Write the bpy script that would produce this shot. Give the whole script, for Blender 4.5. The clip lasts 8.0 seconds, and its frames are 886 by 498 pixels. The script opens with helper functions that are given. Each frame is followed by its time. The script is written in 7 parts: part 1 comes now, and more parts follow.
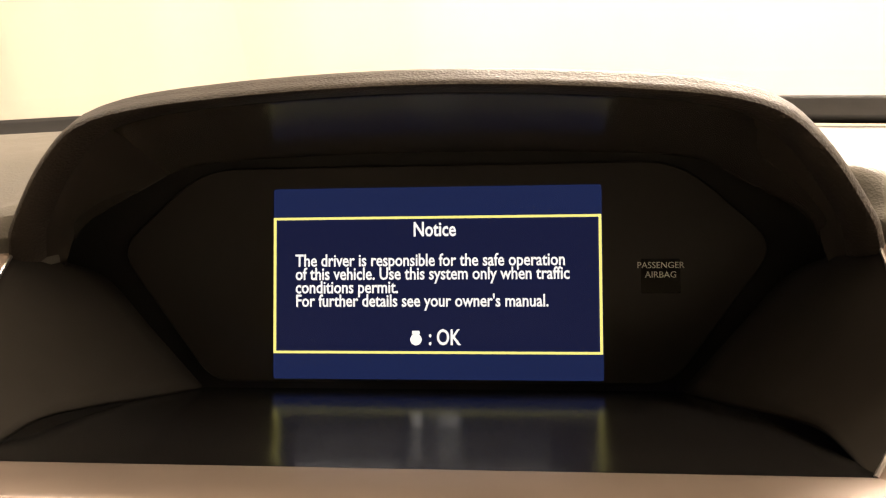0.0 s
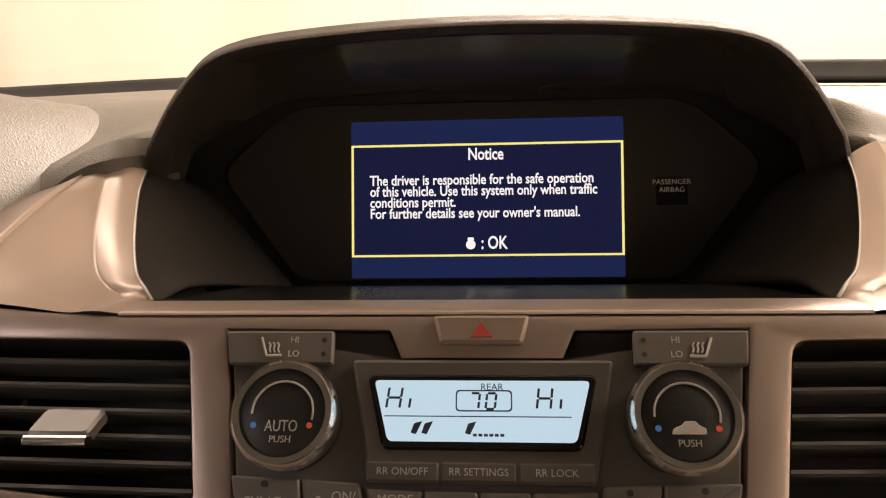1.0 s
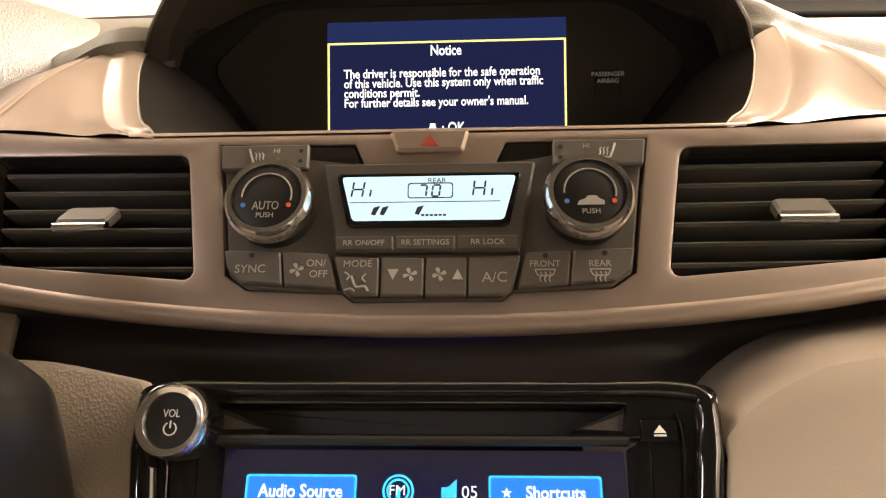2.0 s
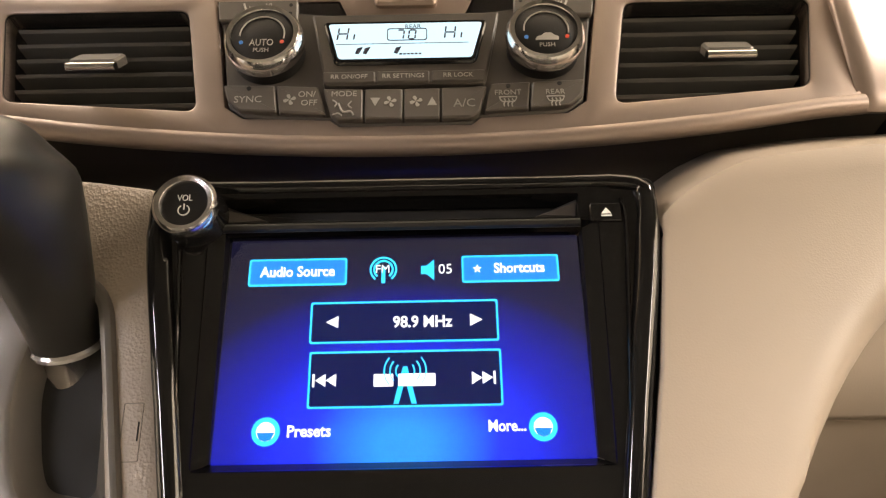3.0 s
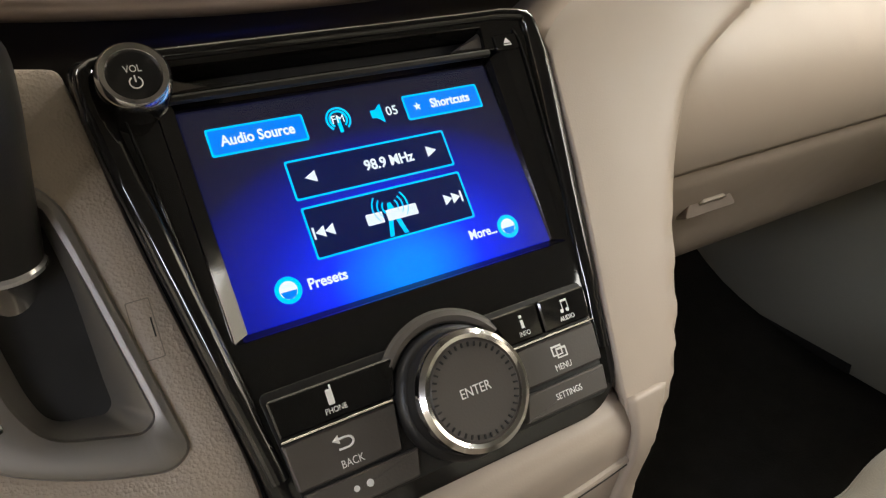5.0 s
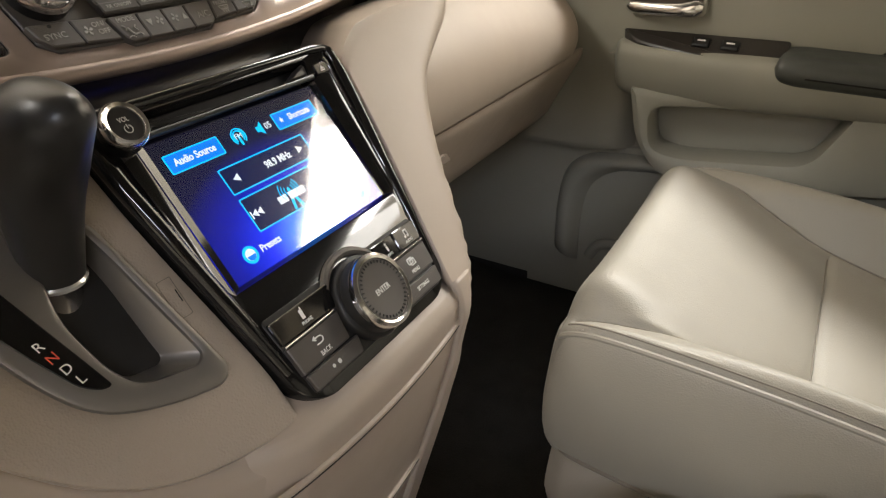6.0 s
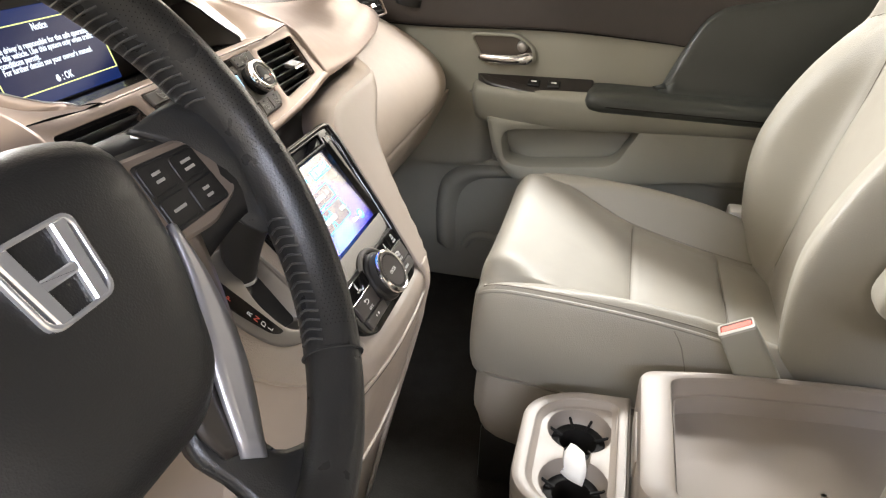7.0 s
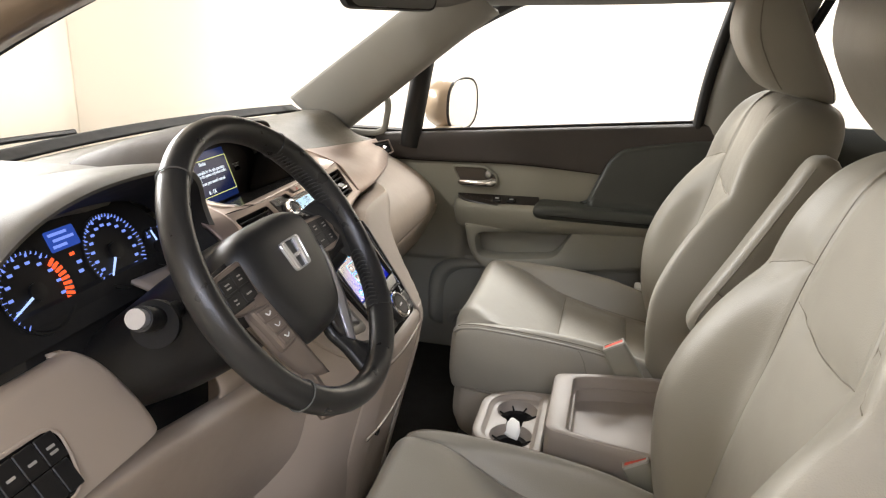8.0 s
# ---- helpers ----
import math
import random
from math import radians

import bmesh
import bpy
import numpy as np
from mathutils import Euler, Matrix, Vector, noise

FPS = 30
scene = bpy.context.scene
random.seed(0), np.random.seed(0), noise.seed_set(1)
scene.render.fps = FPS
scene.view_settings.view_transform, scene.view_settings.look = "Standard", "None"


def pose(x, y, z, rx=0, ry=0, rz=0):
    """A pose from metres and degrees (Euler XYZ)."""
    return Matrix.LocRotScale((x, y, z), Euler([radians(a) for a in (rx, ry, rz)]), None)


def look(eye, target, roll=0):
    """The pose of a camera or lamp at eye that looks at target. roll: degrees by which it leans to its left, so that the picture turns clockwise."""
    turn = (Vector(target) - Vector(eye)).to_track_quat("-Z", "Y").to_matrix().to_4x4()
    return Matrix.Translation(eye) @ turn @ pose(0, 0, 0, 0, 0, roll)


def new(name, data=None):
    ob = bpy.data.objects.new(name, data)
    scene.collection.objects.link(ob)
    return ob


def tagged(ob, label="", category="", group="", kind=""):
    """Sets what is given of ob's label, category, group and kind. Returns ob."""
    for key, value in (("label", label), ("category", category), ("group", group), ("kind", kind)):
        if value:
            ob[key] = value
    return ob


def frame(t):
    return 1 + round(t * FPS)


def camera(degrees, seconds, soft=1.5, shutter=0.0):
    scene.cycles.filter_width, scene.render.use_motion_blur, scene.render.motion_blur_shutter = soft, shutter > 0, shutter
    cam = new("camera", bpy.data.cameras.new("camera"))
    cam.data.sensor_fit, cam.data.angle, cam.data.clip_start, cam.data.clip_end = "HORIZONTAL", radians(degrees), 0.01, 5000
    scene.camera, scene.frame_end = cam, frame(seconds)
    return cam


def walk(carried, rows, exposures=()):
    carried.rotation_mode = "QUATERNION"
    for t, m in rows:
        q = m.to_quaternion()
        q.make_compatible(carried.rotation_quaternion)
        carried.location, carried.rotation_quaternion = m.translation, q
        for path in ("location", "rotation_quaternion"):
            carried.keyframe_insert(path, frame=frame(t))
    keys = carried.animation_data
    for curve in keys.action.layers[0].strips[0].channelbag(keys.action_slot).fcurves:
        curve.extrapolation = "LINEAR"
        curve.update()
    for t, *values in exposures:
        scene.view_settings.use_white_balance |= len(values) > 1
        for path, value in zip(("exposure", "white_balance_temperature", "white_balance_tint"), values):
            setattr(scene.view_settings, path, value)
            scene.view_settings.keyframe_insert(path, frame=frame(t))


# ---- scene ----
cam = camera(64.1, 8.0, soft=1.2)
PATH = [
    (0, (0.037, 0.134, 0.848), (-0.137, 2.028, 0.228), -2.1),
    (0.5, (0.019, 0.087, 0.856), (-0.128, 1.978, 0.22), -1.9),
    (1, (0.006, 0.041, 0.83), (-0.143, 1.931, 0.192), -2.0),
    (1.5, (0.019, -0.008, 0.799), (-0.121, 1.88, 0.155), -1.9),
    (1.7, (0.025, -0.022, 0.787), (-0.104, 1.865, 0.136), -1.8),
    (2.8, (0.017, -0.101, 0.718), (-0.005, 1.8, 0.097), -1.1),
    (3, (0.018, -0.114, 0.702), (0.016, 1.784, 0.071), -1.1),
    (3.5, (0.011, -0.149, 0.699), (0.093, 1.674, -0.121), -0.9),
    (4, (-0.007, -0.153, 0.702), (0.201, 1.64, -0.16), -0.8),
    (4.2, (-0.033, -0.139, 0.7), (0.247, 1.642, -0.166), -0.9),
    (5.3, (-0.177, -0.11, 0.698), (0.965, 1.215, -0.272), 0.4),
    (5.5, (-0.211, -0.118, 0.711), (1.048, 1.102, -0.252), 0.3),
    (5.8, (-0.291, -0.127, 0.736), (1.169, 0.848, -0.221), 0.7),
    (6, (-0.339, -0.145, 0.753), (1.21, 0.687, -0.2), 1.1),
    (6.2, (-0.387, -0.154, 0.774), (1.228, 0.551, -0.171), 1.3),
    (6.5, (-0.483, -0.128, 0.816), (1.197, 0.417, -0.123), 1.7),
    (6.8, (-0.595, -0.121, 0.866), (1.110, 0.331, -0.075), 1.8),
    (7, (-0.671, -0.136, 0.901), (1.05, 0.275, -0.031), 1.9),
    (7.5, (-0.899, -0.188, 0.979), (0.877, 0.202, 0.146), 2.0),
    (7.8, (-1.071, -0.24, 1.013), (0.754, 0.169, 0.305), 1.9),
    (8, (-1.213, -0.284, 1.028), (0.637, 0.153, 0.408), 1.9),
]
walk(cam, [(t, look(eye, target, roll)) for t, eye, target, roll in PATH], exposures=(
    (0.0, 0.15, 8000, 15), (0.5, -0.1, 8900, 21), (1.0, 0.0, 7800, 21), (1.5, 0.35, 7900, 18), (3.0, 0.85, 7400, 13), (3.5, 0.55, 7000, 11),
    (4.2, 0.4, 6600, 8), (5.5, 0.15, 6400, 6), (6.0, 0.2, 6500, 8), (6.5, 0.4, 6500, 9), (7.0, 0.72, 6100, 9), (7.5, 0.9, 6100, 10), (8.0, 0.05, 6150, 9)))


# ---------------------------------------------------------------- world and lights
world = bpy.data.worlds.new("booth_world")
scene.world = world
world.use_nodes = True
world.node_tree.nodes["Background"].inputs[0].default_value = (1.0, 0.95, 0.88, 1)
world.node_tree.nodes["Background"].inputs[1].default_value = 0.05


def area_lamp(x, y, z, sx, sy, watts, tint):
    data = bpy.data.lights.new("booth_and_fill_lamp", "AREA")
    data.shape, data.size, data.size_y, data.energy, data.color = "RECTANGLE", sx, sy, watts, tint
    ob = new("booth_and_fill_lamp", data)
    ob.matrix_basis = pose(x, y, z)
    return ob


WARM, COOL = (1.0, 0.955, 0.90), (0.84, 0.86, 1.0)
for lx, ly, sx, sy, watts in ((3.05, -0.1, 0.70, 3.4, 340), (3.2, -2.5, 1.6, 1.5, 100), (-2.4, 1.8, 1.5, 0.5, 60), (0.0, -3.6, 1.5, 0.5, 45)):
    area_lamp(lx, ly, 3.05, sx, sy, watts, WARM)
# wash light turned to the curtain
wash = area_lamp(0.5, 3.2, 2.9, 2.6, 0.3, 72, WARM)
wash.matrix_basis = look((0.5, 3.2, 2.9), (0.5, 4.2, 1.2))
# unseen fill panel before the curtain, turned to the windshield, added to light the seatbacks
front = area_lamp(1.0, 3.4, 1.75, 2.4, 0.4, 230, WARM)
front.matrix_basis = look((1.0, 3.4, 1.75), (0.3, -0.4, 0.7))
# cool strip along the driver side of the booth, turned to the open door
side = area_lamp(-3.3, -1.5, 2.4, 3.0, 0.3, 85, COOL)
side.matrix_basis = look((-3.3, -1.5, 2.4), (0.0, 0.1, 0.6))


# ---------------------------------------------------------------- materials
def mat(name, color, rough=0.5, metal=0.0, coat=0.0, grain=0.0, grain_size=900.0, vary=0.12, blotch=9.0, spec=0.5, soft=0.0, folds_=0.0):
    """A surface with fine relief (grain) and slow uneven tone (vary)."""
    m = bpy.data.materials.new(name)
    m.use_nodes = True
    nt = m.node_tree
    b = nt.nodes["Principled BSDF"]
    b.inputs["Roughness"].default_value = rough
    b.inputs["Metallic"].default_value = metal
    b.inputs["Coat Weight"].default_value = coat
    b.inputs["Coat Roughness"].default_value = 0.06
    b.inputs["Specular IOR Level"].default_value = spec
    tc = nt.nodes.new("ShaderNodeTexCoord")
    n1 = nt.nodes.new("ShaderNodeTexNoise")
    n1.inputs["Scale"].default_value, n1.inputs["Detail"].default_value = blotch, 5
    nt.links.new(tc.outputs["Object"], n1.inputs["Vector"])
    ramp = nt.nodes.new("ShaderNodeMix")
    ramp.data_type = "RGBA"
    dark = tuple(c * (1 - vary) for c in color)
    lite = tuple(min(1, c * (1 + vary)) for c in color)
    ramp.inputs[6].default_value, ramp.inputs[7].default_value = (*dark, 1), (*lite, 1)
    nt.links.new(n1.outputs["Fac"], ramp.inputs[0])
    nt.links.new(ramp.outputs[2], b.inputs["Base Color"])
    n3 = nt.nodes.new("ShaderNodeTexNoise")
    n3.inputs["Scale"].default_value, n3.inputs["Detail"].default_value = blotch * 5, 4
    nt.links.new(tc.outputs["Object"], n3.inputs["Vector"])
    rr = nt.nodes.new("ShaderNodeMapRange")
    rr.inputs["To Min"].default_value, rr.inputs["To Max"].default_value = max(0.02, rough * 0.82), min(1, rough * 1.18)
    nt.links.new(n3.outputs["Fac"], rr.inputs["Value"])
    nt.links.new(rr.outputs[0], b.inputs["Roughness"])
    if grain > 0:
        v = nt.nodes.new("ShaderNodeTexVoronoi")
        v.inputs["Scale"].default_value = grain_size
        n2 = nt.nodes.new("ShaderNodeTexNoise")
        n2.inputs["Scale"].default_value, n2.inputs["Detail"].default_value = grain_size * 0.8, 2
        nt.links.new(tc.outputs["Object"], v.inputs["Vector"])
        nt.links.new(tc.outputs["Object"], n2.inputs["Vector"])
        mx = nt.nodes.new("ShaderNodeMath")
        mx.operation = "MULTIPLY"
        nt.links.new(v.outputs["Distance"], mx.inputs[0])
        nt.links.new(n2.outputs["Fac"], mx.inputs[1])
        bump = nt.nodes.new("ShaderNodeBump")
        bump.inputs["Strength"].default_value, bump.inputs["Distance"].default_value = grain, 0.6 / grain_size
        nt.links.new(mx.outputs[0], bump.inputs["Height"])
        nt.links.new(bump.outputs[0], b.inputs["Normal"])
    if folds_ > 0:
        n4 = nt.nodes.new("ShaderNodeTexNoise")
        n4.inputs["Scale"].default_value, n4.inputs["Detail"].default_value, n4.inputs["Distortion"].default_value = 16, 3, 0.6
        nt.links.new(tc.outputs["Object"], n4.inputs["Vector"])
        b4 = nt.nodes.new("ShaderNodeBump")
        b4.inputs["Strength"].default_value, b4.inputs["Distance"].default_value = folds_, 0.006
        nt.links.new(n4.outputs["Fac"], b4.inputs["Height"])
        nt.links.new(b4.outputs[0], bump.inputs["Normal"])
    if soft > 0:
        b.inputs["Sheen Weight"].default_value = soft
    return m


def glow(name, color, strength=1.0, rough=0.2):
    """A lit screen or lamp surface behind glossy plastic."""
    m = bpy.data.materials.new(name)
    m.use_nodes = True
    b = m.node_tree.nodes["Principled BSDF"]
    b.inputs["Base Color"].default_value = (*[c * 0.05 for c in color], 1)
    b.inputs["Roughness"].default_value = rough
    b.inputs["Specular IOR Level"].default_value = 0.25
    b.inputs["Emission Color"].default_value = (*color, 1)
    b.inputs["Emission Strength"].default_value = strength
    return m


def glass(name, tint=(1, 1, 1), rough=0.0, fac=0.06):
    """A thin clear pane: mostly clear, with a faint mirror."""
    m = bpy.data.materials.new(name)
    m.use_nodes = True
    nt = m.node_tree
    nt.nodes.remove(nt.nodes["Principled BSDF"])
    out = nt.nodes["Material Output"]
    tr, gl, mx = nt.nodes.new("ShaderNodeBsdfTransparent"), nt.nodes.new("ShaderNodeBsdfGlossy"), nt.nodes.new("ShaderNodeMixShader")
    tr.inputs[0].default_value = (*tint, 1)
    gl.inputs["Roughness"].default_value = rough
    mx.inputs[0].default_value = fac
    nt.links.new(tr.outputs[0], mx.inputs[1])
    nt.links.new(gl.outputs[0], mx.inputs[2])
    nt.links.new(mx.outputs[0], out.inputs["Surface"])
    return m


M_TAN = mat("tan_plastic", (0.365, 0.302, 0.242), 0.48, grain=0.12, grain_size=1100, vary=0.05)
M_TANG = mat("tan_pebbled_plastic", (0.37, 0.31, 0.25), 0.38, grain=0.65, grain_size=680, vary=0.05)
M_GROUND = mat("grey_booth_floor", (0.22, 0.215, 0.20), 0.5, vary=0.1, blotch=2)
M_TAN2 = mat("beige_door_plastic", (0.292, 0.281, 0.230), 0.55, grain=0.2, grain_size=1200, vary=0.05)
M_PAD = mat("soft_dash_pad", (0.130, 0.121, 0.102), 0.52, grain=0.6, grain_size=800, vary=0.08)
M_HOOD = mat("brown_hood_skin", (0.036, 0.027, 0.020), 0.62, grain=0.65, grain_size=700, vary=0.12)
M_SILVER = mat("champagne_metallic", (0.310, 0.242, 0.203), 0.42, metal=0.55, vary=0.04, coat=0.1)
M_BLACK = mat("black_plastic", (0.014, 0.013, 0.012), 0.42, grain=0.2, grain_size=1300, vary=0.15, spec=0.35)
M_SLAT = mat("vent_slat_plastic", (0.085, 0.081, 0.074), 0.32, vary=0.1)
M_MATTE = mat("matte_black", (0.010, 0.009, 0.008), 0.7, vary=0.15)
M_POD = mat("pod_black_plastic", (0.029, 0.025, 0.021), 0.85, vary=0.15, spec=0.12)
M_FACE = mat("display_surround_plastic", (0.026, 0.022, 0.019), 0.5, vary=0.12, spec=0.35)
M_LINING = mat("hood_lining_plastic", (0.048, 0.040, 0.033), 0.22, vary=0.12)
M_PIANO = mat("gloss_black", (0.008, 0.0075, 0.007), 0.07, vary=0.1, spec=0.5)
M_PANEL = mat("dark_grey_panel", (0.064, 0.055, 0.047), 0.45, vary=0.08, grain=0.1)
M_PRINT = mat("dim_print", (0.36, 0.34, 0.31), 0.5, vary=0.03)
M_DKRED = mat("dark_red_print", (0.38, 0.05, 0.035), 0.45, vary=0.03)
M_BUTTON = mat("grey_button", (0.09, 0.078, 0.066), 0.5, vary=0.06)
M_CHROME = mat("chrome", (0.84, 0.82, 0.80), 0.15, metal=1.0, vary=0.03)
M_SPOKE = mat("silver_paint", (0.42, 0.41, 0.42), 0.30, metal=0.5, vary=0.03)
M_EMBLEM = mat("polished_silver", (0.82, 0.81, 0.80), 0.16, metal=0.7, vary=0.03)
M_SATIN = mat("satin_silver", (0.40, 0.385, 0.37), 0.30, metal=0.9, vary=0.04)
M_LEATHER = mat("beige_leather", (0.280, 0.258, 0.211), 0.48, grain=0.35, grain_size=620, vary=0.05, blotch=6, soft=0.08, folds_=0.16)
M_VALANCE = mat("beige_seat_plastic", (0.290, 0.258, 0.212), 0.42, grain=0.15, grain_size=900, vary=0.04)
M_SEAM = mat("seam_thread", (0.19, 0.165, 0.132), 0.7)
M_CONSOLE = mat("taupe_console_plastic", (0.32, 0.278, 0.238), 0.40, grain=0.25, grain_size=900, vary=0.05)
M_SWITCH = mat("brown_black_plastic", (0.030, 0.025, 0.021), 0.35, vary=0.08)
M_DISH = mat("brown_dish_plastic", (0.085, 0.068, 0.053), 0.45, vary=0.08)
M_HUB = mat("grey_black_hub_skin", (0.020, 0.0195, 0.0185), 0.42, grain=0.35, grain_size=900, vary=0.10)
M_TRIM = mat("brown_black_trim", (0.046, 0.038, 0.033), 0.55, grain=0.35, grain_size=600, vary=0.12)
M_DKLEATHER = mat("dark_grey_trim", (0.044, 0.047, 0.040), 0.46, grain=0.35, grain_size=600, vary=0.12)
M_WHEEL = mat("black_wheel_leather", (0.026, 0.025, 0.023), 0.29, grain=0.30, grain_size=900, vary=0.2)
M_CARPET = mat("dark_carpet", (0.035, 0.033, 0.029), 0.95, grain=1.0, grain_size=350, vary=0.3, blotch=25, spec=0.1)
M_WALL = mat("cream_curtain", (0.74, 0.68, 0.59), 0.9, vary=0.05, blotch=1.5)
M_LINER = mat("grey_headliner_cloth", (0.24, 0.232, 0.212), 0.95, grain=0.3, grain_size=900, vary=0.04)
M_KNOB = mat("black_shifter_leather", (0.020, 0.0195, 0.0185), 0.34, grain=0.10, grain_size=1200, vary=0.15)
M_ROOF = mat("grey_pillar_trim", (0.30, 0.29, 0.262), 0.95, grain=0.3, grain_size=900, vary=0.04)
M_RUBBER = mat("black_rubber", (0.014, 0.013, 0.012), 0.7, vary=0.2, spec=0.2)
M_PAINT = mat("beige_car_paint", (0.36, 0.27, 0.18), 0.3, metal=0.4, coat=0.8, vary=0.03)
M_WHITE = mat("white_print", (0.80, 0.79, 0.76), 0.5, vary=0.02)
M_RED = mat("red_button", (0.75, 0.10, 0.06), 0.4, vary=0.03)
M_BLUEP = mat("blue_print", (0.05, 0.22, 0.65), 0.4, vary=0.03)
M_GLASS = glass("clear_glass")
M_MIRROR = mat("mirror_silvering", (0.9, 0.9, 0.9), 0.02, metal=1.0, vary=0.0)
M_BRONZE = mat("bronze_plastic", (0.21, 0.168, 0.135), 0.35, metal=0.3, vary=0.06)
M_HOLE = mat("perforation_shade", (0.006, 0.006, 0.006), 0.9, spec=0.1)
M_LACE = mat("black_lacing", (0.055, 0.053, 0.048), 0.40, spec=0.6)
M_GATE = mat("satin_gate_metal", (0.21, 0.195, 0.178), 0.40, metal=0.6, vary=0.05)
M_TAB = mat("grey_satin_tab", (0.13, 0.118, 0.105), 0.42, metal=0.4, vary=0.05)
M_STITCH = mat("wheel_stitch", (0.10, 0.096, 0.088), 0.6)
M_BUCKLE = mat("pale_buckle_plastic", (0.42, 0.395, 0.345), 0.4, vary=0.04)
M_PAPER = mat("white_paper", (0.78, 0.77, 0.74), 0.7, vary=0.03)
G_NAVY = glow("display_navy", (0.008, 0.012, 0.05), 0.9)
G_NAVY2 = glow("display_navy_band", (0.010, 0.020, 0.085), 0.9)
G_YEL = glow("display_yellow", (0.85, 0.85, 0.28), 1.0)
G_WHITE = glow("display_white", (0.85, 0.92, 1.0), 1.0)
G_LCD = glow("lcd_backlight", (0.46, 0.72, 0.92), 0.95)
G_CYAN = glow("screen_cyan", (0.0, 0.52, 1.0), 1.25)
G_BTN = glow("screen_button_blue", (0.0, 0.20, 0.85), 1.1)
G_DK = glow("screen_dark_blue", (0.0, 0.005, 0.06), 1.0)
G_RED = glow("gauge_red", (1.0, 0.12, 0.03), 1.2)
G_GAUGE = glow("gauge_blue", (0.24, 0.34, 0.95), 1.0)
G_NEEDLE = glow("needle_blue", (0.45, 0.58, 1.0), 1.3)


# ---------------------------------------------------------------- mesh helpers
def root(name, x, y, z, label, category, group="", kind=""):
    ob = new(name)
    ob.empty_display_size = 0.02
    ob.matrix_basis = pose(x, y, z)
    return tagged(ob, label, category, group, kind)


CABIN = Vector((-0.15, -0.45, 0.75))  # skins turn their face to the cabin


def world_of(o):
    """An object's pose in the place."""
    return o.matrix_basis if o.parent is None else world_of(o.parent) @ o.matrix_parent_inverse @ o.matrix_basis


def part(name, bm, material, parent=None, label="", smooth=True, mods=()):
    if any(k == "solid" for k, _ in mods):
        bm.normal_update()
        lean = sum(f.normal.dot(CABIN - f.calc_center_median()) * f.calc_area() for f in bm.faces)
        if lean < 0:
            bmesh.ops.reverse_faces(bm, faces=bm.faces[:])
    me = bpy.data.meshes.new(name)
    bm.normal_update()
    bm.to_mesh(me)
    bm.free()
    me.materials.append(material)
    if smooth:
        for p in me.polygons:
            p.use_smooth = True
        me.set_sharp_from_angle(angle=radians(38))
    ob = new(name, me)
    if parent is not None:
        ob.parent = parent
        ob.matrix_parent_inverse = world_of(parent).inverted()
    if label:
        ob["label"] = label
    for kind, amount in mods:
        if kind == "solid":
            md = ob.modifiers.new("thick", "SOLIDIFY")
            md.thickness, md.offset = abs(amount), -1
        elif kind == "bevel":
            md = ob.modifiers.new("bevel", "BEVEL")
            md.width, md.segments, md.limit_method = amount, 2, "ANGLE"
    return ob


def cr(p0, p1, p2, p3, t):
    """Catmull-Rom between p1 and p2."""
    return 0.5 * ((2 * p1) + (p2 - p0) * t + (2 * p0 - 5 * p1 + 4 * p2 - p3) * t * t + (3 * p1 - p0 - 3 * p2 + p3) * t ** 3)


def spline(pts, n, closed=False):
    """Smooth line through pts, n steps a span."""
    p = [np.array(q, float) for q in pts]
    k = len(p)
    out = []
    for i in range(k if closed else k - 1):
        a = p[(i - 1) % k] if closed or i > 0 else 2 * p[0] - p[1]
        d = p[(i + 2) % k] if closed or i < k - 2 else 2 * p[-1] - p[-2]
        for j in range(n):
            out.append(cr(a, p[i], p[(i + 1) % k], d, j / n))
    if not closed:
        out.append(p[-1])
    return out


def curve2(pts, n=6):
    return [tuple(p) for p in spline(pts, n)]


def dense(rows, nu=4, nv=4, closed_v=False, closed_u=False):
    fine = [spline(r, nv, closed_v) for r in rows]
    cols = [spline([d[j] for d in fine], nu, closed_u) for j in range(len(fine[0]))]
    return [[cols[j][i] for j in range(len(cols))] for i in range(len(cols[0]))]


def sheet(rows, nu=4, nv=4, closed_v=False, closed_u=False, caps=False):
    """A smooth surface through rows of control points."""
    return grid(dense(rows, nu, nv, closed_v, closed_u), closed_v, closed_u, caps)


def grid(g, closed_v=False, closed_u=False, caps=False):
    bm = bmesh.new()
    vs = [[bm.verts.new(Vector(p)) for p in r] for r in g]
    nr, nc = len(vs), len(vs[0])
    for i in range(nr if closed_u else nr - 1):
        for j in range(nc if closed_v else nc - 1):
            q = (vs[i][j], vs[i][(j + 1) % nc], vs[(i + 1) % nr][(j + 1) % nc], vs[(i + 1) % nr][j])
            bm.faces.new(q)
    if caps and closed_v:
        bm.faces.new(list(reversed(vs[0])))
        bm.faces.new(vs[-1])
    bmesh.ops.recalc_face_normals(bm, faces=bm.faces)
    return bm


def rounded(pts, r, n=4):
    """A polygon with its corners rounded; r one radius or one a corner."""
    out = []
    k = len(pts)
    rs = [r] * k if isinstance(r, (int, float)) else r
    for i in range(k):
        p, a, b = (np.array(pts[j], float) for j in (i, i - 1, (i + 1) % k))
        u, v = a - p, b - p
        lu, lv = np.linalg.norm(u), np.linalg.norm(v)
        d = min(rs[i], lu * 0.49, lv * 0.49)
        s, e = p + u / lu * d, p + v / lv * d
        for j in range(n + 1):
            t = j / n
            out.append(tuple((1 - t) ** 2 * s + 2 * t * (1 - t) * p + t * t * e))
    return out


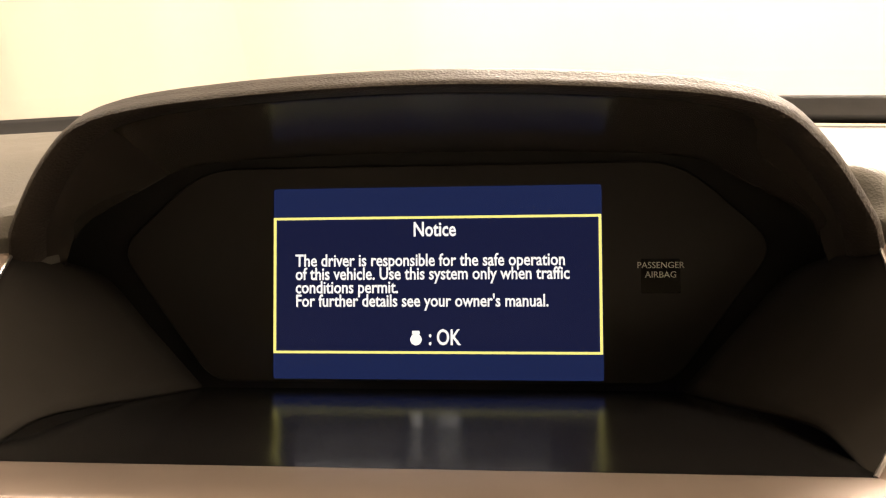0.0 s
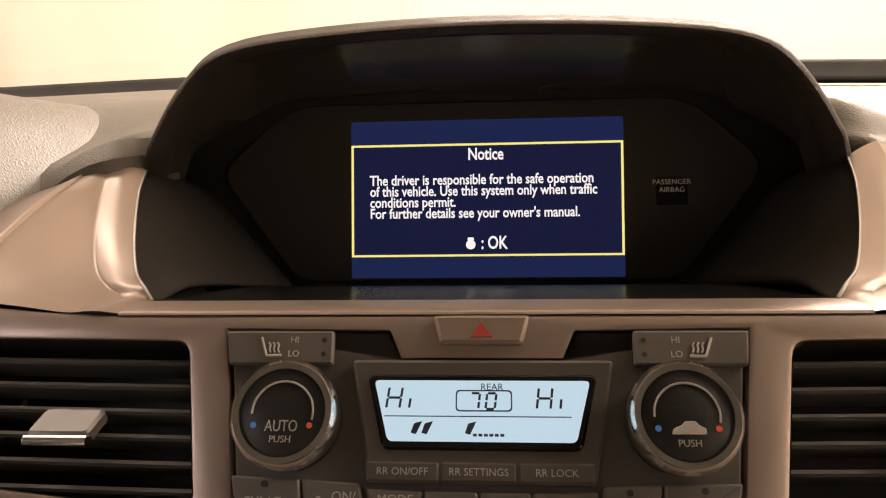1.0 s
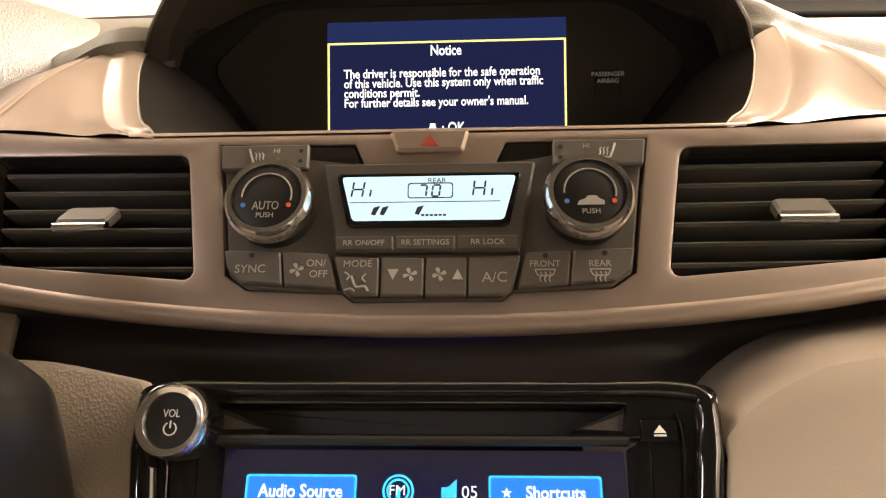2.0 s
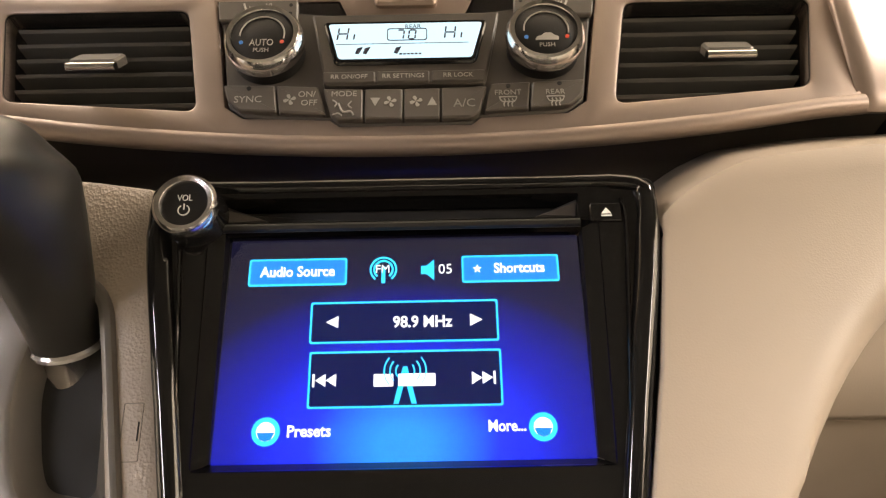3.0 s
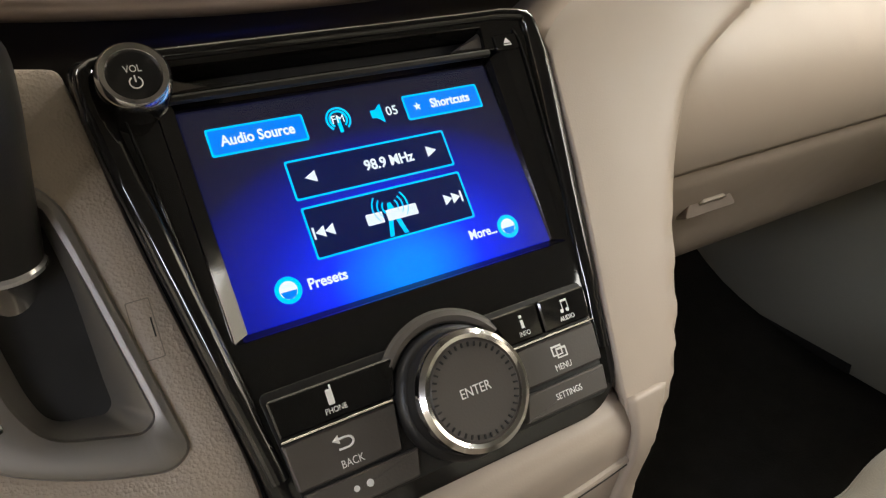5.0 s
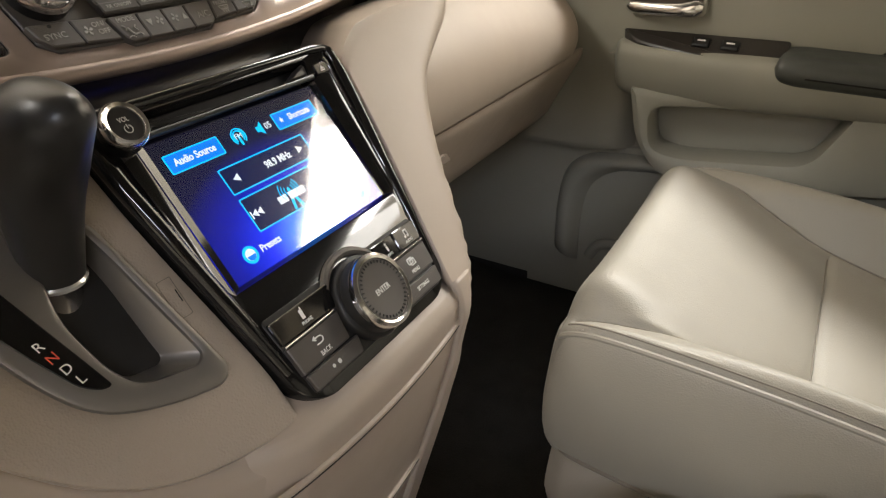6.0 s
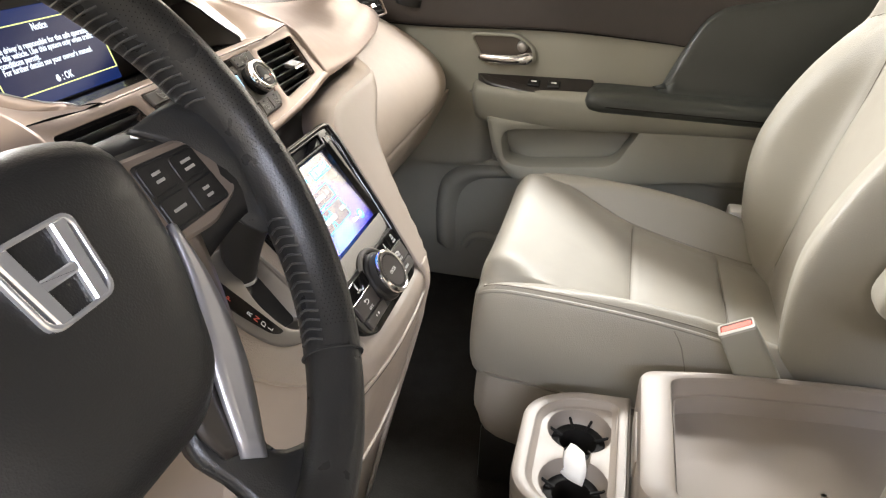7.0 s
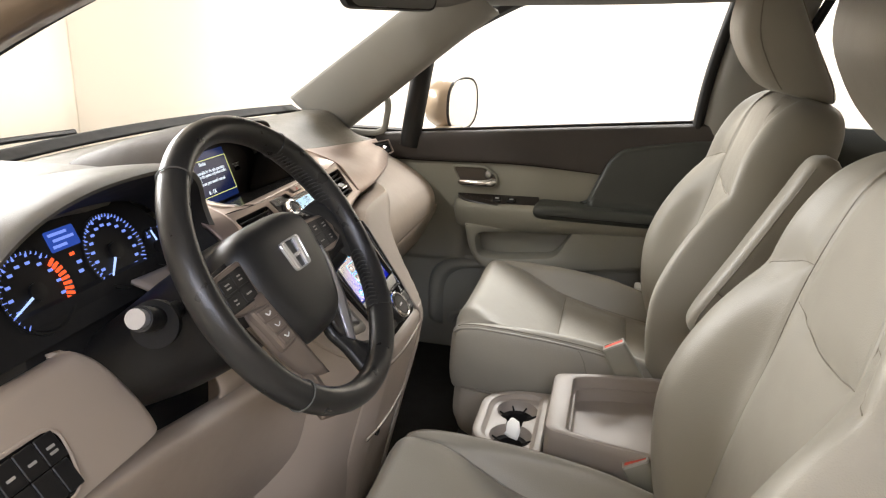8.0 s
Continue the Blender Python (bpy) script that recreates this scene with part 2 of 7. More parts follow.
def inset(poly, d):
    k = len(poly)
    area = sum(poly[i - 1][0] * poly[i][1] - poly[i][0] * poly[i - 1][1] for i in range(k))
    sg = 1 if area > 0 else -1
    out = []
    for i in range(k):
        a, p, b = (np.array(poly[j], float) for j in (i - 1, i, (i + 1) % k))
        e1, e2 = p - a, b - p
        n1 = np.array((-e1[1], e1[0])) / (np.linalg.norm(e1) + 1e-9)
        n2 = np.array((-e2[1], e2[0])) / (np.linalg.norm(e2) + 1e-9)
        m = n1 + n2
        m = m / max(0.35, (m @ m) / 2)
        out.append(tuple(p + sg * d * m / 1.0))
    return out


def plate(poly, m, h0, h1, bev=0.0006):
    """A raised plate: polygon in the plane of m from depth h0 to h1, with a bevelled rim."""
    bm = bmesh.new()
    rings = [(poly, h0), (poly, h1 - bev), (inset(poly, bev), h1)]
    vs = [[bm.verts.new(m @ Vector((x, y, h))) for x, y in p] for p, h in rings]
    k = len(poly)
    for a, b in zip(vs, vs[1:]):
        for i in range(k):
            bm.faces.new((a[i], a[(i + 1) % k], b[(i + 1) % k], b[i]))
    bm.faces.new(vs[-1])
    bm.faces.new(list(reversed(vs[0])))
    bmesh.ops.recalc_face_normals(bm, faces=bm.faces)
    return bm


def holed(outer, holes, m, h0, h1, warp=None, bev=0.0):
    """A plate with holes through it; bev rounds its upper edges."""
    bm = bmesh.new()
    loops = [(outer, bev)] + [(h, -bev) for h in holes]
    edges, rim = [], []
    for lp, d in loops:
        top = inset(lp, d) if bev > 0 else lp
        half = inset(lp, d * 0.29) if bev > 0 else lp
        vs = [bm.verts.new((x, y, h1)) for x, y in top]
        rim.append((vs, half, lp))
        edges += [bm.edges.new((vs[i - 1], vs[i])) for i in range(len(vs))]
    bmesh.ops.triangle_fill(bm, use_beauty=True, edges=edges)
    for vs, half, lp in rim:
        levels = [(half, h1 - 0.29 * bev), (lp, h1 - bev), (lp, h0)] if bev > 0 else [(lp, h0)]
        for pts, h in levels:
            low = [bm.verts.new((x, y, h)) for x, y in pts]
            for i in range(len(vs)):
                bm.faces.new((vs[i - 1], vs[i], low[i], low[i - 1]))
            vs = low
    for v in bm.verts:
        v.co = m @ v.co
        if warp:
            v.co = warp(v.co)
    bmesh.ops.recalc_face_normals(bm, faces=bm.faces)
    return bm


def turned(profile, m, n=48):
    """A body of revolution round m's z: profile of (radius, height)."""
    g = [[m @ Vector((r * math.cos(2 * math.pi * j / n), r * math.sin(2 * math.pi * j / n), h)) for j in range(n)] for r, h in profile]
    return grid(g, closed_v=True, caps=True)


def tube(pts, r, n=10, steps=6, closed=False, flat=1.0):
    """A round bar along a smooth line."""
    line = [Vector(p) for p in spline(pts, steps, closed)]
    rings = []
    k = len(line)
    up = None
    for i, p in enumerate(line):
        a = line[i - 1] if closed or i > 0 else line[0]
        b = line[(i + 1) % k] if closed or i < k - 1 else line[-1]
        d = (b - a).normalized()
        if up is None:
            up = Vector((0, 0, 1)) if abs(d.z) < 0.9 else Vector((1, 0, 0))
        s = d.cross(up).normalized()
        up = s.cross(d).normalized()
        rr = r[min(i * len(r) // k, len(r) - 1)] if isinstance(r, (list, tuple)) else r
        rings.append([p + s * rr * math.cos(2 * math.pi * j / n) + up * rr * flat * math.sin(2 * math.pi * j / n) for j in range(n)])
    return grid(rings, closed_v=True, closed_u=closed, caps=not closed)


def block(x0, x1, y0, y1, z0, z1, bev=0.004, seg=2):
    bm = bmesh.new()
    bmesh.ops.create_cube(bm, size=1, matrix=Matrix.Translation(((x0 + x1) / 2, (y0 + y1) / 2, (z0 + z1) / 2)) @ Matrix.Diagonal((x1 - x0, y1 - y0, z1 - z0, 1)))
    if bev > 0:
        bmesh.ops.bevel(bm, geom=bm.edges[:], offset=bev, segments=seg, affect="EDGES", profile=0.5)
    return bm


def hull_poly(pts3, m=None):
    bm = bmesh.new()
    bm.faces.new([bm.verts.new(p if m is None else m @ Vector(p)) for p in pts3])
    return bm


def letters(name, body, size, m, material, parent, align="CENTER", squeeze=1.0, bold=0.0):
    """Raised print in the built-in font, turned into a mesh; m: baseline centre, x along the line, z out."""
    cu = bpy.data.curves.new(name, "FONT")
    cu.body, cu.size, cu.align_x, cu.align_y, cu.extrude, cu.offset = body, size, align, "CENTER", 0.00012, bold
    cu.resolution_u = 3
    tmp = bpy.data.objects.new("tmp_text", cu)
    me = bpy.data.meshes.new_from_object(tmp)
    bpy.data.objects.remove(tmp)
    bpy.data.curves.remove(cu)
    bm = bmesh.new()
    bm.from_mesh(me)
    bpy.data.meshes.remove(me)
    for v in bm.verts:
        v.co = m @ Vector((v.co.x * squeeze, v.co.y, v.co.z))
    return part(name, bm, material, parent, smooth=False)


def plane_at(y, z, recline):
    """A plane that faces the cabin: x right, y up along it, z out of it."""
    a = radians(recline)
    return Matrix(((1, 0, 0, 0), (0, math.sin(a), -math.cos(a), y), (0, math.cos(a), math.sin(a), z), (0, 0, 0, 1)))


def at(m, x, v, out=0.0, turn=0.0):
    """A place on such a plane: millimetres across and down, metres out."""
    return m @ pose(x / 1000, -v / 1000, out, 0, 0, turn)


PU = plane_at(0.300, 0.714, 41.6)
PS = plane_at(0.195, 0.614, 38.0)
PT = plane_at(0.480, 0.715, 20.2)


def mm(pts):
    """Millimetres across and down to metres across and up."""
    return [(x / 1000, -v / 1000) for x, v in pts]


def rect(x0, x1, v0, v1, r=1.0, n=3):
    return rounded(mm([(x0, v0), (x1, v0), (x1, v1), (x0, v1)]), r / 1000, n)


def mirror_x(pts):
    return [(-p[0], *p[1:]) for p in pts]


# ---------------------------------------------------------------- the photo booth round the car
def folds(x, y0, z):
    return y0 + 0.035 * math.sin(x * 3.1 + 0.15 * z) + 0.012 * math.sin(x * 7.7 + 1.3 - 0.4 * z) + 0.004 * math.sin(x * 21 + 1.5 * z)


booth_g = []
for k in range(5):
    z = -0.5 + 3.6 * k / 4
    booth_g.append([(-4 + 8 * i / 220, folds(-4 + 8 * i / 220, 4.2, z), z) for i in range(221)])
tagged(part("wall_north", grid(booth_g), M_WALL, mods=(("solid", 0.02),)), "cream fabric curtain wall of the photo booth", "wall", kind="structure")
tagged(part("wall_south", block(-4, 4, -5.1, -5.0, -0.5, 3.1, 0), M_WALL, smooth=False), "cream painted booth wall", "wall", kind="structure")
tagged(part("wall_east", block(4.0, 4.1, -5, 4.3, -0.5, 3.1, 0), M_WALL, smooth=False), "cream painted booth wall", "wall", kind="structure")
tagged(part("wall_west", block(-4.1, -4.0, -5, 4.3, -0.5, 3.1, 0), M_WALL, smooth=False), "cream painted booth wall", "wall", kind="structure")
tagged(part("ceiling", block(-4.1, 4.1, -5.1, 4.4, 3.1, 3.2, 0), M_WALL, smooth=False), "cream booth ceiling", "ceiling", kind="structure")
tagged(part("ground", block(-4.1, 4.1, -5.1, 4.4, -0.6, -0.5, 0), M_GROUND, smooth=False), "grey painted booth ground", "floor", kind="structure")

# ---------------------------------------------------------------- car shell
# carpeted floor with its rise towards the pedals
fl = []
for y, z in ((-2.6, 0.0), (-0.6, 0.0), (0.1, 0.0), (0.42, 0.01), (0.62, 0.09), (0.80, 0.30), (0.86, 0.55)):
    fl.append([(x, y, z + (0.05 * math.exp(-(x / 0.16) ** 2) if y > 0 else 0.0)) for x in (-0.90, -0.6, -0.3, -0.12, 0, 0.12, 0.3, 0.6, 0.90)])
floor = tagged(part("floor", sheet(fl, 5, 3), M_CARPET, mods=(("solid", 0.03),)), "dark grey-brown carpeted car floor with footwell", "floor", kind="structure")

tagged(part("wall_bulkhead", block(-0.88, 0.88, 0.66, 0.70, 0.0, 0.74, 0.0), M_MATTE, smooth=False), "dark bulkhead behind the dashboard", "wall", kind="structure")
tagged(part("wall_cowl_side", block(0.86, 0.90, 0.30, 0.70, 0.0, 0.70, 0.0), M_MATTE, smooth=False), "dark side wall behind the dash end", "wall", kind="structure")
# headliner
roof = []
for y, z in ((0.30, 1.085), (0.10, 1.17), (-0.3, 1.235), (-1.0, 1.26), (-2.4, 1.22)):
    roof.append([(x * (0.80 if y > 0.2 else 0.95 if y > 0 else 1.0), y + (0.02 if y > 0.2 else 0.0) * (1 - abs(x)), z - (0.04 if y > 0.2 else 0.11 if y > 0 else 0.16) * abs(x / 0.72) ** 3) for x in (-0.72, -0.5, 0, 0.5, 0.72)])
tagged(part("ceiling_liner", sheet(roof, 4, 4), M_LINER, mods=(("solid", -0.03),)), "grey fabric headliner of the car", "ceiling", kind="structure")


def ws_base(x):
    return (x, 0.80 - 0.13 * (x / 0.8) ** 2, 0.765 - 0.01 * (x / 0.8) ** 2)


def ws_top(x):
    k = 0.70 / 0.82
    return (x * k, 0.30 - 0.05 * (x / 0.8) ** 2, 1.10 - 0.06 * (x / 0.8) ** 2)


XS = (-0.80, -0.6, -0.3, 0, 0.3, 0.6, 0.80)
ws = [[tuple(np.array(ws_base(x)) * (1 - t) + np.array(ws_top(x)) * t + np.array((0, 0.02, 0.02)) * 4 * t * (1 - t)) for x in XS] for t in (0, 0.33, 0.67, 1)]
windshield = tagged(part("windshield", sheet(ws, 3, 3), M_GLASS), "clear windshield glass", "window", kind="structure")
windshield.visible_shadow = False
# black frit and cowl strip along the foot of the glass
frit = [[tuple(np.array(ws_base(x)) + np.array((0, dy, dz))) for x in XS] for dy, dz in ((-0.020, -0.006), (-0.006, 0.000), (0.010, 0.009))]
tagged(part("cowl_strip", sheet(frit, 3, 4), M_RUBBER, mods=(("solid", 0.006),)), "black rubber cowl strip at the windshield foot", "trim", kind="structure")

for sx, nm in ((1, "pillar_right"), (-1, "pillar_left")):
    rows = []
    for t in (0.0, 0.2, 0.45, 0.7, 1.0, 1.25):
        b = np.array(ws_base(0.80)) * (1 - t) + np.array(ws_top(0.80)) * t
        inner = b + np.array((-0.015, -0.012, 0.012) if sx > 0 else (0.022, -0.012, 0.036))
        w = (0.115 if sx > 0 else 0.085) - 0.02 * min(1, t)
        rows.append([tuple(inner + np.array((0, 0.02, 0.02))), tuple(inner), tuple(inner + np.array((0.006, -0.4 * w, -0.32 * w))), tuple(inner + np.array((0.024, -0.85 * w, -0.72 * w))), tuple(inner + np.array((0.06, -1.0 * w, -0.85 * w)))])
    rows = [[(sx * p[0], p[1], p[2]) for p in r] for r in rows]
    tagged(part(nm, sheet(rows, 4, 3), M_ROOF if sx > 0 else M_PAINT, mods=(("solid", 0.012),)), "grey moulded windshield pillar trim" if sx > 0 else "beige painted front pillar of the driver side", "pillar", kind="structure")

# ---------------------------------------------------------------- passenger door
def along(table, q):
    for (a, fa), (b, fb) in zip(table, table[1:]):
        if q <= b:
            return fa + (fb - fa) * max(0.0, (q - a) / (b - a))
    return table[-1][1]


XD = 0.835
pdoor = root("passenger_door", XD, 0.0, 0.05, "closed passenger door with beige panel, black armrest and dark upper trim", "car door")


def sill_z(y):
    return 0.70 - 0.095 * (y - 0.25)


# inner panel, stepped back below the waist; hollow behind the map pocket
rows = []
for y in (0.86, 0.62, 0.45, 0.25, 0.15, 0.12, 0.05, -0.05, -0.14, -0.18, -0.21, -0.4, -0.6, -0.85):
    k = 0.035 if -0.20 < y < 0.13 else 0.0
    st_ = 0.318 + 0.02 * max(0.0, min(1.0, (0.25 - y) / 0.2))
    rows.append([(XD + 0.030, y, -0.02), (XD + 0.016, y, 0.10), (XD + 0.012, y, 0.25), (XD + 0.010, y, st_ - 0.012), (XD - 0.014 + k, y, st_), (XD - 0.012 + k, y, 0.38), (XD - 0.004 + k, y, 0.43), (XD - 0.002 + 0.3 * k, y, 0.455), (XD + 0.0, y, 0.52), (XD + 0.004, y, 0.60), (XD + 0.010, y, sill_z(y) - 0.02)])
part("door_panel", sheet(rows, 3, 5), M_TAN2, pdoor, mods=(("solid", -0.02),))
# dark upper band under the window
rows = []
for y, low in ((0.42, 0.620), (0.25, 0.620), (0.0, 0.629), (-0.2, 0.622), (-0.35, 0.610), (-0.55, 0.60), (-0.80, 0.60)):
    s = sill_z(y)
    rows.append([(XD + 0.05, y, s + 0.004), (XD + 0.012, y, s + 0.006), (XD - 0.004, y, s + 0.001), (XD - 0.010, y, s - 0.012), (XD - 0.011, y, (s + low) / 2), (XD - 0.010, y, low + 0.006), (XD - 0.004, y, low)])
part("upper_trim", sheet(rows, 4, 4), M_TRIM, pdoor, "dark brown padded upper door trim", mods=(("solid", -0.012),))
part("trim_line", tube([(XD - 0.0035, y, low - 0.001) for y, low in ((0.40, 0.620), (0.25, 0.620), (0.0, 0.629), (-0.2, 0.622), (-0.26, 0.618))], 0.0022, 6, 4), M_RUBBER, pdoor)
part("window_seal", tube([(XD + 0.014, y, sill_z(y) + 0.007) for y in (0.30, 0.1, -0.1, -0.3, -0.49)], 0.006, 8, 3), M_RUBBER, pdoor)
PD = Matrix(((0, 0, -1, XD), (-1, 0, 0, 0), (0, 1, 0, 0), (0, 0, 0, 1)))


# dark padded wing that flows down into the armrest
def wing_top(y):
    return along(((0.214, 0.520), (0.223, 0.536), (0.239, 0.575), (0.262, 0.630), (0.280, 0.664), (0.298, 0.684), (0.315, 0.695), (0.335, 0.7025), (0.443, 0.722), (0.50, 0.732), (0.70, 0.745)), -y)


rows = []
for y in (-0.214, -0.218, -0.224, -0.232, -0.242, -0.254, -0.266, -0.280, -0.296, -0.315, -0.34, -0.40, -0.47, -0.55, -0.70):
    t_, k = wing_top(y), max(0.0, min(1.0, (-y - 0.212) / 0.03))
    m_ = 0.5 * (t_ + 0.530)
    rows.append([(XD - 0.002, y, t_), (XD - 0.012 * k - 0.004, y, t_ - 0.002), (XD - 0.022 * k - 0.003, y, t_ - 0.010 * k - 0.003), (XD - 0.027 * k - 0.003, y, m_ + 0.25 * (t_ - m_)), (XD - 0.028 * k - 0.003, y, m_ - 0.3 * (m_ - 0.53)), (XD - 0.031 * k - 0.003, y, 0.530 + min(0.016, 0.35 * (t_ - 0.526))), (XD - 0.043, y, 0.5295 + 0.002 * k), (XD - 0.062, y, 0.528)])
part("wing_pad", sheet(rows, 3, 4), M_DKLEATHER, pdoor, "dark grey padded door trim wing", mods=(("solid", -0.010),))
# armrest
arm = []
for y, w, zt, q in ((0.168, 0.004, 0.500, 0.3), (0.160, 0.026, 0.508, 0.7), (0.148, 0.040, 0.511, 0.9), (0.11, 0.052, 0.513, 1.0), (0.05, 0.060, 0.514, 1.0), (-0.08, 0.070, 0.516, 0.95), (-0.3, 0.075, 0.518, 0.8), (-0.75, 0.075, 0.520, 0.6)):
    arm.append([(XD, y, zt + 0.004), (XD - w * 0.7, y, zt + 0.002), (XD - w, y, zt - 0.004), (XD - w - 0.006, y, zt - 0.016), (XD - w - 0.004, y, zt - 0.040 * q), (XD - w * 0.9, y, zt - 0.066 * q), (XD - w * 0.62, y, zt - 0.084 * q), (XD, y, zt - 0.092 * q)])
part("armrest", sheet(arm, 4, 4), M_TAN2, pdoor, mods=(("solid", -0.008),))
rows = []
for y, k in ((-0.078, 0.25), (-0.082, 0.62), (-0.090, 0.86), (-0.105, 0.97), (-0.13, 1.0), (-0.30, 1.0), (-0.50, 1.0), (-0.70, 1.0)):
    rows.append([(XD - dx * (0.75 + 0.25 * k), y, 0.509 + dz * k) for dx, dz in ((0.0, 0.021), (0.055, 0.021), (0.075, 0.019), (0.086, 0.012), (0.090, 0.002), (0.088, -0.010), (0.080, -0.019), (0.060, -0.023), (0.0, -0.023))])
apad = part("armrest_pad", sheet(rows, 3, 3), M_DKLEATHER, pdoor, "black leather armrest pad")
part("pad_seam", tube([(XD - 0.0895, y, 0.5035) for y in (-0.12, -0.3, -0.5, -0.70)], 0.0012, 6, 2), M_RUBBER, apad)
part("pad_seam", tube([(XD - 0.0885, y, 0.5065) for y in (-0.12, -0.3, -0.5, -0.70)], 0.0007, 6, 2), M_STITCH, apad)
PA = Matrix.Translation((XD, 0, 0.532)) @ Matrix(((0, -1, 0, 0), (1, 0, 0, 0), (0, 0, 1, 0), (0, 0, 0, 1))) @ Matrix.Rotation(radians(-22), 4, "X")
sw = rounded([(0.158, 0.012), (-0.088, 0.0), (-0.092, 0.070), (-0.074, 0.078), (0.04, 0.064), (0.13, 0.046)], [0.006, 0.004, 0.006, 0.012, 0.03, 0.03], 5)
swp = part("switch_panel", plate(sw, PA, -0.012, 0.004, 0.0025), M_SWITCH, pdoor, "brown-black window switch panel")
for yy in (0.046, 0.004):
    wsw = part("window_switch", plate(rounded([(yy, 0.022), (yy - 0.026, 0.022), (yy - 0.026, 0.044), (yy, 0.044)], 0.003), PA, 0.002, 0.009, 0.002), M_BLACK, swp)
    part("switch_print", plate(rounded([(yy - 0.007, 0.030), (yy - 0.019, 0.030), (yy - 0.019, 0.034), (yy - 0.007, 0.034)], 0.001), PA, 0.008, 0.0094, 0.0002), M_WHITE, wsw)
# lower bulge of the panel with the map pocket cut into it
bulge = rounded([(-0.128, 0.448), (0.10, 0.470), (0.75, 0.492), (0.75, 0.396), (0.432, 0.364), (0.176, 0.326), (0.05, 0.298), (-0.03, 0.298), (-0.075, 0.318), (-0.108, 0.362)], [0.01, 0.02, 0.004, 0.01, 0.05, 0.05, 0.05, 0.03, 0.04, 0.05], 6)
pocket = rounded([(-0.092, 0.420), (0.184, 0.452), (0.192, 0.447), (0.158, 0.380), (0.135, 0.366), (-0.035, 0.345), (-0.080, 0.352)], [0.03, 0.006, 0.006, 0.020, 0.020, 0.03, 0.02], 6)
part("map_pocket", holed(bulge, [pocket], PD, -0.012, 0.052, None, 0.011), M_TAN2, pdoor, "open beige map pocket")
# inner handle: a raised rim, a brown dish, a chrome pull and the lock tab
hout = rounded([(-0.181, 0.613), (-0.076, 0.617), (-0.038, 0.590), (-0.036, 0.558), (-0.148, 0.547)], [0.014, 0.016, 0.014, 0.010, 0.016], 5)
hin = [(-0.1065 + (x + 0.1065) * 0.90, 0.583 + (y - 0.583) * 0.80) for x, y in hout]
hnd = part("handle_bezel", holed(hout, [hin], PD, -0.006, 0.0115, None, 0.0026), M_TAN2, pdoor, "beige handle surround")
part("handle_cup", plate([(-0.1065 + (x + 0.1065) * 1.01, 0.583 + (y - 0.583) * 1.01) for x, y in hin], PD, -0.002, 0.0045, 0.0005), M_DISH, hnd, "brown handle dish")
rows = []
for y, zc, hh, o in ((0.157, 0.564, 0.004, 0.010), (0.150, 0.564, 0.0085, 0.014), (0.13, 0.564, 0.0095, 0.019), (0.10, 0.565, 0.0095, 0.022), (0.07, 0.567, 0.0105, 0.022), (0.052, 0.570, 0.0125, 0.018), (0.042, 0.571, 0.008, 0.012)):
    rows.append([(XD - o - 0.0065 * math.cos(a), y, zc + hh * math.sin(a)) for a in [2 * math.pi * i / 12 for i in range(12)]])
part("handle_lever", sheet(rows, 3, 2, closed_v=True, caps=True), M_CHROME, hnd, "chrome door pull")
part("lock_tab", sheet([[(XD - o, 0.066 + r * 0.9 * math.cos(a), 0.592 + r * math.sin(a)) for a in [2 * math.pi * i / 12 for i in range(12)]] for r, o in ((0.012, 0.002), (0.012, 0.010), (0.0095, 0.017), (0.002, 0.019))], 3, 2, closed_v=True, caps=True), M_SATIN, hnd, "silver lock tab")
# speaker surround low at the front of the door
spk = curve2([(0.222, 0.10), (0.224, 0.19), (0.212, 0.255), (0.175, 0.290), (0.12, 0.302), (0.05, 0.306), (-0.04, 0.30)], 5)
rows = [[(XD + 0.014 - hgt, y + dy_, z + dz_) for hgt, dy_, dz_ in ((0.0, 0.022, 0.012), (0.016, 0.016, 0.008), (0.024, 0.004, 0.002), (0.022, -0.010, -0.006), (0.006, -0.022, -0.014), (0.0, -0.026, -0.018))] for y, z in spk]
part("speaker_surround", sheet(rows, 1, 3), M_TAN2, pdoor, mods=(("solid", -0.004),))
part("speaker_ledge", tube([(XD + 0.006, y, z) for y, z in ((0.172, 0.10), (0.158, 0.125), (0.13, 0.135), (0.08, 0.13), (0.02, 0.12))], 0.010, 10, 5), M_TAN2, pdoor)

# window opening of the passenger side: frame bars, quarter pane, door pane
wf = root("passenger_window_frame", 0.84, 0.0, 0.70, "black window frame of the passenger side with clear panes", "window frame")
part("front_bar", tube([(0.835, 0.315, 0.66), (0.83, 0.295, 0.78), (0.80, 0.262, 0.93)], 0.031, 12, 5), M_BLACK, wf)
part("quarter_frame", tube([(0.835, 0.60, 0.700), (0.835, 0.42, 0.690), (0.828, 0.385, 0.74), (0.818, 0.385, 0.80), (0.825, 0.46, 0.765), (0.835, 0.57, 0.715)], 0.010, 8, 4, closed=True), M_ROOF, wf)
part("rear_bar", tube([(0.845, -0.497, 0.70), (0.825, -0.513, 0.90), (0.775, -0.548, 1.10), (0.74, -0.565, 1.17)], 0.015, 10, 5), M_BLACK, wf)
rail = [(0.80, 0.255, 0.935), (0.765, 0.10, 1.03), (0.745, -0.06, 1.105), (0.735, -0.25, 1.16), (0.735, -0.60, 1.19)]
part("top_rail", tube(rail, 0.022, 8, 5), M_BLACK, wf)
